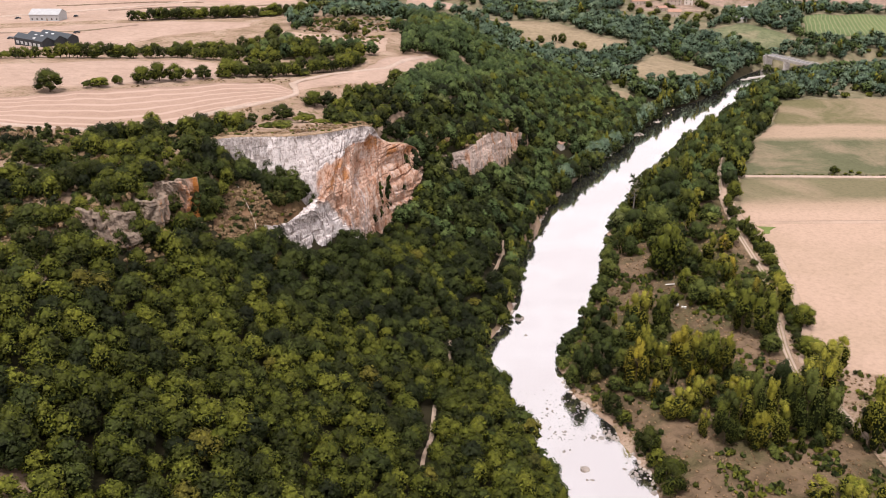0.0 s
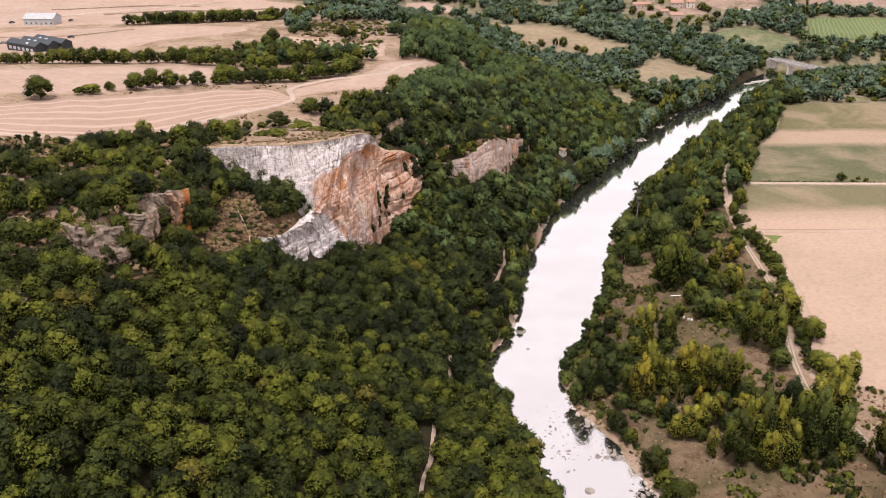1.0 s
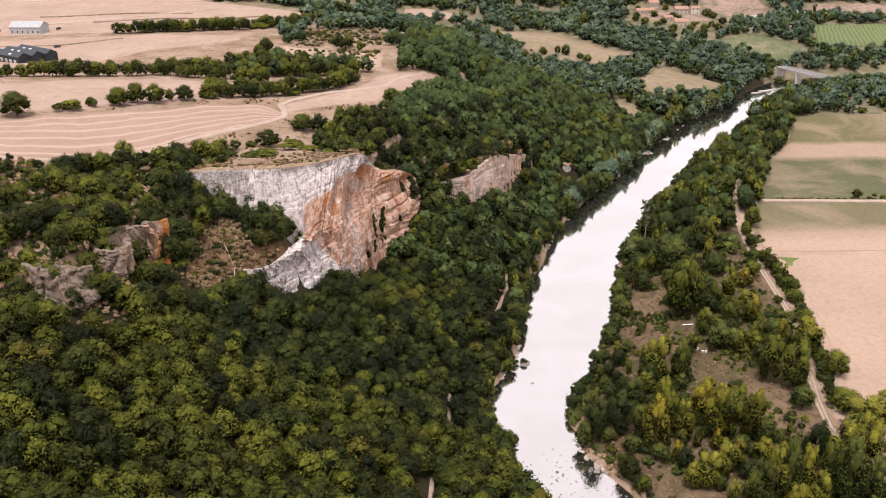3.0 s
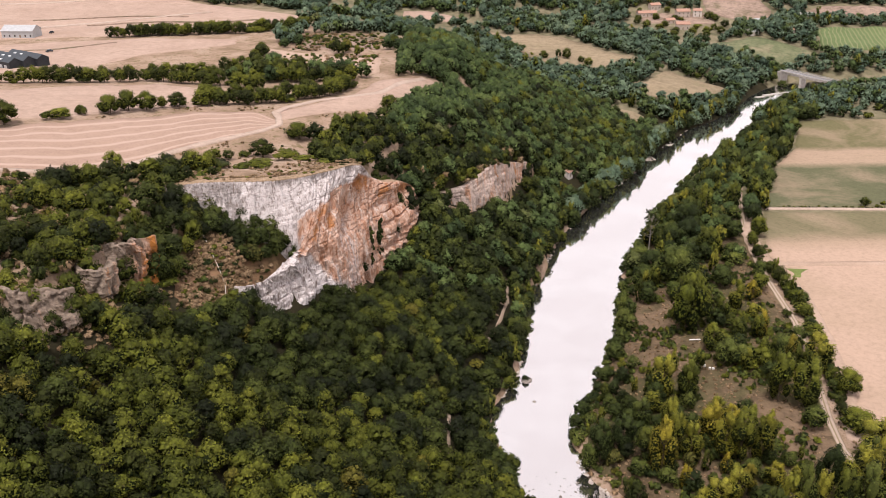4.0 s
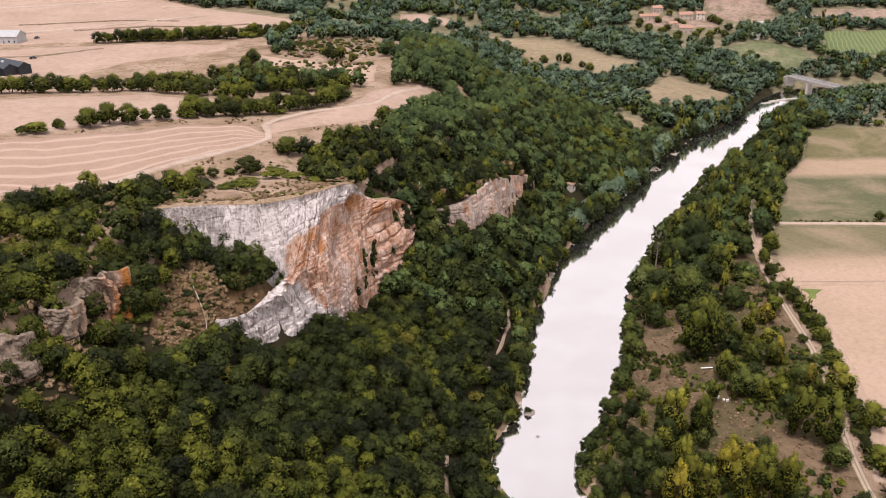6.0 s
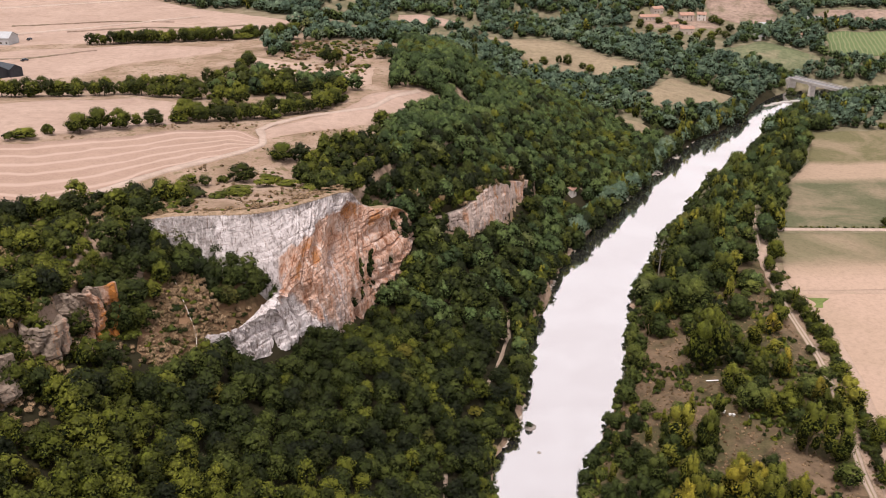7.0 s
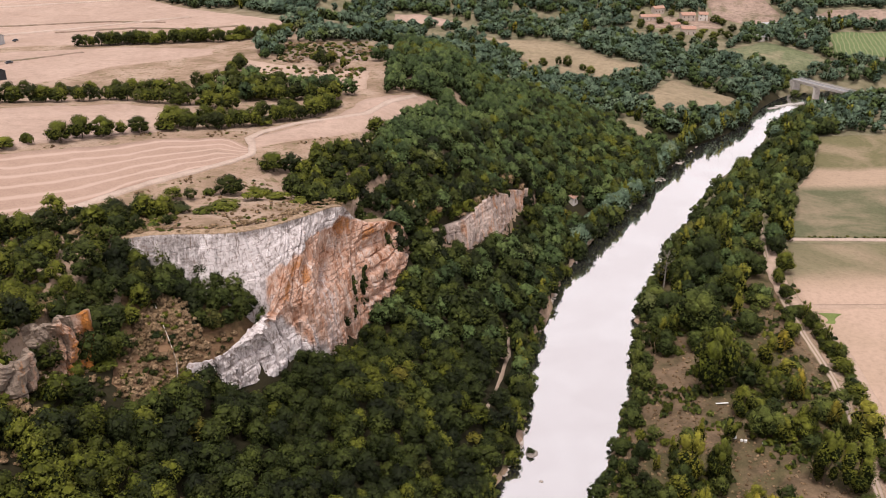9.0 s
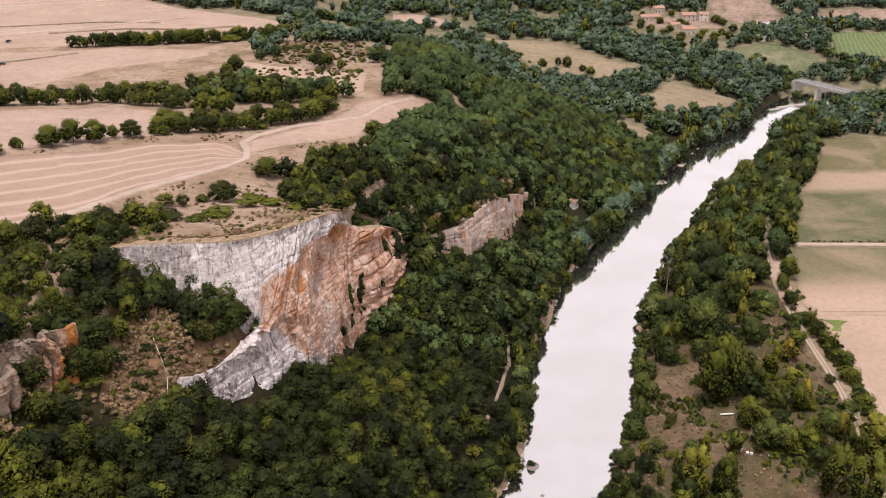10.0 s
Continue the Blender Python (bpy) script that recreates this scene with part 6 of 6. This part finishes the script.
def gable(x0, x1, y0, y1, eaves, ridge, over=0.4, thick=0.25):
    """A ridged roof along x."""
    bm = bmesh.new()
    ym = (y0 + y1) / 2
    slope = (ridge - eaves) / (ym - y0)
    prof = [(y0 - over, eaves - slope * over), (ym, ridge), (y1 + over, eaves - slope * over)]
    rows = []
    for x in (x0 - over, x1 + over):
        rows.append([bm.verts.new((x, y, z + d)) for d in (0, thick) for y, z in prof])
    a, b = rows
    for f in ((a[0], a[1], b[1], b[0]), (a[1], a[2], b[2], b[1]), (a[3], b[3], b[4], a[4]), (a[4], b[4], b[5], a[5]), (a[0], b[0], b[3], a[3]), (a[2], a[5], b[5], b[2]), (a[0], a[3], a[4], a[1]), (a[1], a[4], a[5], a[2]), (b[0], b[1], b[4], b[3]), (b[1], b[2], b[5], b[4])):
        bm.faces.new(f)
    bmesh.ops.recalc_face_normals(bm, faces=bm.faces)
    return bm


def gable_walls(x0, x1, y0, y1, eaves, ridge, base=-1.5):
    """The four walls of a house, with pointed ends."""
    bm = bmesh.new()
    ym = (y0 + y1) / 2
    ends = [[bm.verts.new(v) for v in ((x, y0, base), (x, y1, base), (x, y1, eaves), (x, ym, ridge), (x, y0, eaves))] for x in (x0, x1)]
    a, b = ends
    for f in (a[::-1], b, (a[0], b[0], b[4], a[4]), (a[1], a[2], b[2], b[1]), (a[4], b[4], b[3], a[3]), (a[3], b[3], b[2], a[2])):
        bm.faces.new(f)
    bmesh.ops.recalc_face_normals(bm, faces=bm.faces)
    return bm


# ---------------------------------------------------------------- bridge
def build_bridge():
    ax, ay, bx, by = 278, 742, 315, 677
    length = math.hypot(bx - ax, by - ay)
    turn = math.degrees(math.atan2(by - ay, bx - ax))
    ob = thing("road_bridge", ax, ay, 1.2, "grey concrete road bridge with steel railings over the river", "bridge", turn=turn)
    part("deck", boxes((-2, length + 2, -4, 4, 7.7, 8.5), (-2, length + 2, -4.3, -3.5, 8.5, 8.75), (-2, length + 2, 3.5, 4.3, 8.5, 8.75), bevel=0.05), CONCRETE, ob)
    part("roadway", boxes((-2, length + 2, -3.45, 3.45, 8.5, 8.56)), ASPHALT, ob, "grey asphalt roadway")
    for y in (-2.6, 2.6):
        part("girder", boxes((-2, length + 2, y - 0.5, y + 0.5, 6.4, 7.7), bevel=0.05), CONCRETE, ob)
    for x in (length * 0.24, length * 0.68):
        pier = part("pier", boxes((x - 0.9, x + 0.9, -3.2, 3.2, -3.2, 5.7), bevel=0.25), CONCRETE, ob)
        part("pier_cap", boxes((x - 1.3, x + 1.3, -3.8, 3.8, 5.7, 6.4), bevel=0.1), CONCRETE, pier)
    for x0, x1 in ((-4, -0.5), (length + 0.5, length + 4)):
        part("abutment", boxes((x0, x1, -4.4, 4.4, -3, 7.7), bevel=0.1), CONCRETE, ob)
    post = None
    for y in (-3.9, 3.9):
        for z in (9.15, 9.65):
            part("rail", boxes((-2, length + 2, y - 0.05, y + 0.05, z - 0.06, z + 0.06)), STEEL, ob, "grey steel railing")
        for x in np.arange(-1, length + 1.5, 4.0):
            if post is None:
                first = part("rail_post", boxes((-0.06, 0.06, -0.06, 0.06, 0, 1.0)), STEEL, ob)
                first.location, post = (x, y, 8.75), first.data
            else:
                o = new("rail_post", post)
                o.parent, o.location = ob, (x, y, 8.75)


build_bridge()


def utility_pole(x, y, tall, label="thin grey utility pole with a crossarm"):
    ob = thing("utility_pole", x, y, ground_at(x, y) - 0.2, label, "pole", "power line poles")
    part("pole", rod((0, 0, 0), (0, 0, tall), 0.16, 0.1), WOOD, ob)
    part("crossarm", boxes((-0.9, 0.9, -0.07, 0.07, tall - 0.8, tall - 0.65)), WOOD, ob)


for x, y, t in ((28, 888, 9), (270, 751, 9), (312, 676, 9), (150, 820, 9)):
    utility_pole(x, y, t)

# ---------------------------------------------------------------- weir and stones
def stone_mesh(seed, flat=0.6):
    r = np.random.RandomState(seed)
    bm = bmesh.new()
    bmesh.ops.create_icosphere(bm, subdivisions=2, radius=1.0)
    for v in bm.verts:
        n = noise.noise(Vector(v.co) * 1.3 + Vector((seed, 0, 0)))
        v.co = v.co * (1 + 0.35 * n)
        v.co.z *= flat
    v = np.array([x.co[:] for x in bm.verts])
    bm.verts.index_update()
    f = np.array([[x.index for x in g.verts] for g in bm.faces])
    bm.free()
    return v, f


STONES = [stone_mesh(k, 0.45 + 0.05 * k) for k in range(5)]


def stones(name, rows, label, mat=STONE):
    vs, fs, n = [], [], 0
    r = np.random.RandomState(4)
    for x, y, z, size in rows:
        v, f = STONES[r.randint(5)]
        a = r.uniform(0, 6.28)
        c, s = math.cos(a), math.sin(a)
        w = v * (size * r.uniform(0.8, 1.5), size, size * 0.8) @ np.array([(c, s, 0), (-s, c, 0), (0, 0, 1)]) + (x, y, z)
        vs.append(w), fs.append(f + n)
        n += len(v)
    tagged(mesh_object(name, np.concatenate(vs), np.concatenate(fs), mat), label, "stones", kind="stuff")


def boulder(x, y, z, size, seed, label):
    v, f = STONES[seed % 5]
    ob = mesh_object("boulder", v * (size, size * 0.8, size * 0.8), f, STONE)
    ob.location = (x, y, z)
    return tagged(ob, label, "rock")


boulder(29.5, 300, 0.2, 2.0, 1, "dark mossy boulder in the river near the bank")
boulder(31, 287, 0.0, 0.7, 2, "small rock standing in the river")
boulder(41.5, 208, 0.1, 1.5, 3, "pale flat boulder in the shallow river")
woods("boulder_moss", [(29.3, 300, 0.6, "scrub", 1.6, 2.6, 0, 1)], 1, "green growth on the river boulder")


def river_stones():
    r = np.random.RandomState(17)
    rows = []
    # riffle across the river and shoals at the right bank
    for (cx, cy, sx, sy, n, big) in ((48, 240, 5, 3, 34, 0.7), (51, 224, 6, 2.6, 46, 0.7), (36, 225, 4, 3, 18, 0.55), (33, 239, 2, 3, 5, 0.6), (56, 206, 3, 3, 30, 0.7), (42, 203, 2, 1.5, 4, 0.6), (38, 217, 1, 1, 3, 0.6), (19, 248, 2, 5, 14, 0.6), (22, 237, 2, 5, 12, 0.6)):
        for _ in range(n):
            rows.append((r.normal(cx, sx * 0.5), r.normal(cy, sy * 0.5), r.uniform(-0.2, 0.05), r.uniform(0.25, 1) * big))
    stones("shoal_stones", rows, "scattered stones breaking the shallow water")
    rows = [(r.uniform(24, 52), r.uniform(222, 250), r.uniform(-0.12, 0.02), r.uniform(0.12, 0.42)) for _ in range(150)]
    stones("riffle_stones", rows, "small stones breaking the riffle")
    rows = []
    for line, n in ((LEFT_BANK[2:17], 900), (RIGHT_BANK[2:8], 160)):
        p = resample(line, n)
        p = p + r.normal(0, 0.8, p.shape)
        keep = lump(p, 14, 19) > (-0.15 if n > 500 else 0.1)
        rows += [(x, y, r.uniform(-0.15, 0.25), r.uniform(0.2, 0.8)) for x, y in p[keep]]
    for cx, cy, n in ((124, 546, 60), (144, 577, 40), (97, 503, 20), (60, 437, 16)):
        rows += [(r.normal(cx, 2.4), r.normal(cy, 2.4), r.uniform(-0.1, 0.2), r.uniform(0.3, 0.9)) for _ in range(n)]
    stones("bank_stones", rows, "pale stones along the water's edge", plain("pale_stones", (0.45, 0.39, 0.34), 0.9, 0.2, 0.3, 0.6))


river_stones()
weir = thing("weir", 252, 700, 0.0, "broken pale concrete weir across the river", "weir", turn=20)
for k, (x0, x1, y0, y1) in enumerate(((-14, -6, -3, -0.5), (-5, 3, -1, 2.4), (4, 12, 0.5, 3.6), (13, 20, 0, 3))):
    part("slab", boxes((x0, x1, y0, y1, -1.2, 0.35 + 0.1 * (k % 2)), bevel=0.1), CONCRETE, weir)


# ---------------------------------------------------------------- buildings
def house(x, y, long, deep, eaves, turn, wall, roof, label, rows=2, chimney=True, category="house", name="house"):
    z = ground_at(x, y)
    ob = thing(name, x, y, z, label, category, "village houses" if name == "house" else "", turn)
    ridge = eaves + deep * 0.24
    a, b = long / 2, deep / 2
    body = part("wall", gable_walls(-a, a, -b, b, eaves, ridge), wall, ob)
    top = part("roof", gable(-a, a, -b, b, eaves + 0.02, ridge + 0.02), roof, ob)
    if chimney:
        part("chimney", boxes((a * 0.5, a * 0.5 + 0.7, -0.4, 0.4, ridge - 0.6, ridge + 1.0), bevel=0.04), wall, top)
    n = max(1, int(long / 3.2))
    for side in (-1, 1):
        for f in range(rows):
            for k in range(n):
                cx, cz = -a + (k + 0.5) * long / n, 1.0 + f * 2.8
                if f == 0 and k == n // 2:
                    part("door", boxes((cx - 0.5, cx + 0.5, side * b - 0.06, side * b + 0.06, 0, 2.1), bevel=0.02), WOOD, ob)
                    continue
                if cz + 1.3 > eaves:
                    continue
                w = part("window", boxes((cx - 0.5, cx + 0.5, side * b - 0.05, side * b + 0.05, cz, cz + 1.25), bevel=0.02), WOOD, ob)
                part("pane", boxes((cx - 0.4, cx + 0.4, side * b - 0.07, side * b + 0.07, cz + 0.1, cz + 1.15)), GLASS, w)
    return ob


house(231, 893, 12.5, 8, 6.0, 4, STONEWALL, TILES, "two-storey stone village house with a clay tile roof")
house(197, 894, 18, 7, 3.4, 8, STONEWALL, TILES, "long low stone village house with a clay tile roof", 1)
house(245, 892, 8, 7, 5.4, -12, PLASTER, TILES, "pale plastered village house with a clay tile roof")
house(208, 911, 10, 7, 4.2, 15, STONEWALL, TILES, "stone village house on the upper terrace", 1)
house(221, 851, 12, 8, 4.8, -5, STONEWALL, TILES, "stone village house on the lower terrace")
house(214, 872, 9, 6, 3.2, 20, STONEWALL, TILES, "small stone village outbuilding", 1, False)
house(279, 832, 9.5, 7, 3.6, 10, PLASTER, GREYSHEET, "plain grey farm building with a sheet roof", 1, False)
house(311, 839, 14, 7, 3.4, -6, PLASTER, TILES, "low farm building with a red clay roof", 1)
house(346, 887, 14, 7, 3.2, 3, WHITEPAINT, WHITEPAINT, "long low farm shed with a white roof", 1, False)
house(306, 877, 24, 5, 3.0, 2, WOOD, GREYSHEET, "long open farm shelter with a pale sheet roof", 1, False)
house(67, 479, 5.2, 4.0, 2.8, 55, PLASTER, TILES, "small white riverside hut with a clay tile roof", 1, False, "hut", "riverside_hut")
house(-276, 627, 21, 12, 4.6, -4, GREYSHEET, GREYSHEET, "pale grey metal farm shed on the plateau", 1, False, "shed", "farm_shed")


def build_barn():
    x, y = -235, 523
    z = ground_at(x, y) - 0.3
    ob = thing("barn", x, y, z, "long black metal barn with three roof ridges and skylights", "barn", turn=-34)
    for k in range(3):
        y0 = -10.5 + 7 * k
        part("wall", gable_walls(-14 + 2 * k, 14 + 2 * k, y0, y0 + 6.95, 5.0, 7.0), DARKWALL, ob)
        roof = part("roof", gable(-14 + 2 * k, 14 + 2 * k, y0, y0 + 6.95, 5.05, 7.05, 0.15, 0.15), DARKROOF, ob)
        for cx in (-4, 2) if k else (5,):
            part("skylight", boxes((cx - 0.8, cx + 0.8, y0 + 0.6, y0 + 1.8, 5.55, 6.35), bevel=0.05), SKYLIGHT, roof, "white skylight")
    for k in range(6):
        part("wall_opening", boxes((-12 + 4.2 * k, -9.6 + 4.2 * k, -10.62, -10.45, 1.6, 3.4), bevel=0.02), GREYSHEET, ob, "grey shuttered opening")


build_barn()


def car(x, y, turn, label):
    ob = thing("parked_car", x, y, ground_at(x, y) + 0.3, label, "car", "vehicles by the barn", turn)
    part("body", boxes((-2.1, 2.1, -0.85, 0.85, 0.35, 0.95), bevel=0.15), CARPAINT, ob)
    part("cabin", boxes((-1.3, 1.1, -0.75, 0.75, 0.95, 1.5), bevel=0.2), GLASS, ob)
    for wx in (-1.3, 1.3):
        for wy in (-0.8, 0.8):
            part("wheel", rod((wx, wy - 0.1, 0.34), (wx, wy + 0.1, 0.34), 0.34, sides=10), RUBBER, ob)


for x, y, t in ((-266, 546, 10), (-233, 566, 50), (-293, 640, 0), (-300, 632, 30), (-262, 640, 80)):
    car(x, y, t, "dark car parked on the bare yard by the barn")


def caravan(x, y, turn, long=5.0):
    ob = thing("caravan", x, y, ground_at(x, y), "white caravan parked among riverside trees", "caravan", "parked caravans", turn)
    part("body", boxes((-long / 2, long / 2, -1.1, 1.1, 0.5, 2.7), bevel=0.25), WHITEPAINT, ob)
    for side in (-1, 1):
        for cx in (-1.2, 0.9):
            part("window", boxes((cx - 0.5, cx + 0.5, side * 1.1 - 0.03, side * 1.1 + 0.03, 1.5, 2.1), bevel=0.01), GLASS, ob)
        part("wheel", rod((0, side * 0.9, 0.33), (0, side * 1.08, 0.33), 0.33, sides=10), RUBBER, ob)
    part("drawbar", rod((long / 2, 0, 0.5), (long / 2 + 1.2, 0, 0.45), 0.06), STEEL, ob)


caravan(175, 515, 20)
caravan(179, 504, -30, 4.4)


def table_bench(x, y, turn):
    ob = thing("white_bench", x, y, ground_at(x, y), "long white bench on the river flat", "bench", turn=turn)
    part("seat", boxes((-2.1, 2.1, -0.3, 0.3, 0.6, 0.75), bevel=0.03), WHITEPAINT, ob)
    for wx in (-1.7, 1.7):
        part("leg", boxes((wx - 0.08, wx + 0.08, -0.25, 0.25, -0.1, 0.6)), WOOD, ob)


table_bench(92, 317, 5)
for x, y, h in ((90.5, 299, 0.9), (92, 297.5, 0.6), (93, 297, 0.7), (98, 296, 0.5)):
    o = thing("beehive", x, y, ground_at(x, y), "small white box hive in a clearing", "hive", "white hives")
    part("box", boxes((-0.35, 0.35, -0.3, 0.3, -0.1, h), bevel=0.04), WHITEPAINT, o)
    part("lid", boxes((-0.42, 0.42, -0.37, 0.37, h + 0.002, h + 0.1), bevel=0.02), WHITEPAINT, o)

stair = thing("stone_steps", 76, 489, ground_at(76, 489), "pale stone steps going down to the river by the hut", "steps", turn=35)
for k in range(9):
    part("step", boxes((k * 0.9, k * 0.9 + 0.95, -1, 1, -1.5 - k * 0.4, 0.4 - k * 0.4), bevel=0.03), PLASTER, stair)

# ---------------------------------------------------------------- pale pipe down the ledge
pipe_path = resample([(-77, 290), (-74, 284), (-70, 278), (-64, 268), (-61, 263), (-59, 255)], 26)
pipe_z = height(pipe_path) + 0.9
pipe = thing("water_pipe", *pipe_path[0], float(pipe_z[0]), "thin pale pipe running down the brown slope", "pipe")
for k in range(25):
    if k in (11, 12, 13):
        continue
    o = Vector((*pipe_path[0], float(pipe_z[0])))
    part("pipe_section", rod(Vector((*pipe_path[k], float(pipe_z[k]))) - o, Vector((*pipe_path[k + 1], float(pipe_z[k + 1]))) - o, 0.08), PLASTER, pipe)


# ---------------------------------------------------------------- bare tree at the water
def bare_tree(x, y, tall):
    r = np.random.RandomState(33)
    z = ground_at(x, y) - 0.2
    ob = thing("bare_tree", x, y, z, "tall half-dead tree with grey bare branches", "tree")
    part("trunk", rod((0, 0, 0), (0.4, 0.2, tall * 0.75), 0.35, 0.12), DEADWOOD, ob, "grey bare trunk")
    rows = []
    for k in range(26):
        h = r.uniform(0.3, 0.75) * tall
        a, out, up = r.uniform(0, 6.28), r.uniform(2.0, 5.2) * (1.1 - 0.5 * h / tall), r.uniform(1.5, 5.0)
        base = Vector((0.4 * h / tall, 0.2 * h / tall, h))
        tip = base + Vector((math.cos(a) * out, math.sin(a) * out, up))
        branch = part("branch", rod(base, tip, 0.12, 0.03, 5), DEADWOOD, ob)
        for _ in range(4):
            b = base.lerp(tip, r.uniform(0.4, 1.0))
            e = b + Vector((r.uniform(-1.2, 1.2), r.uniform(-1.2, 1.2), r.uniform(0.2, 1.6)))
            part("twig", rod(b, e, 0.04, 0.015, 4), DEADWOOD, branch)
            if r.rand() < 0.6:
                rows.append((x + e.x, y + e.y, z + e.z - 0.5, "willow", r.uniform(0.8, 1.6), r.uniform(0.8, 1.6), r.uniform(0, 6), r.randint(VARIANTS)))
    woods("sparse_leaves", rows, 2, "sparse leaves on a half-dead tree")


bare_tree(95, 406, 21)


# ---------------------------------------------------------------- farm yard roads on the far plateau
ribbon("yard_road", [(-420, 590), (-300, 650), (-240, 690), (-180, 745)], 5.0, TRACK, "pale yard road on the far plateau", lift=0.9, wander=0.3)
ribbon("yard_road", [(-330, 560), (-268, 570), (-232, 575), (-205, 600)], 3.0, VILLAGE, "brown worn lane beside the barn", lift=0.5, wander=0.3)
ribbon("yard_road", [(-420, 792), (-340, 800), (-250, 840), (-200, 870)], 5.0, TRACK, "pale yard road on the far plateau", lift=0.9, wander=0.3)
ribbon("worn_lane", [(-250, 672), (-205, 690), (-160, 684), (-135, 700)], 2.6, VILLAGE, "brown worn lane across the stubble", lift=0.9, wander=0.4)
ribbon("worn_lane", [(-300, 700), (-230, 722), (-190, 716)], 2.2, VILLAGE, "brown worn lane across the stubble", lift=0.9, wander=0.4)
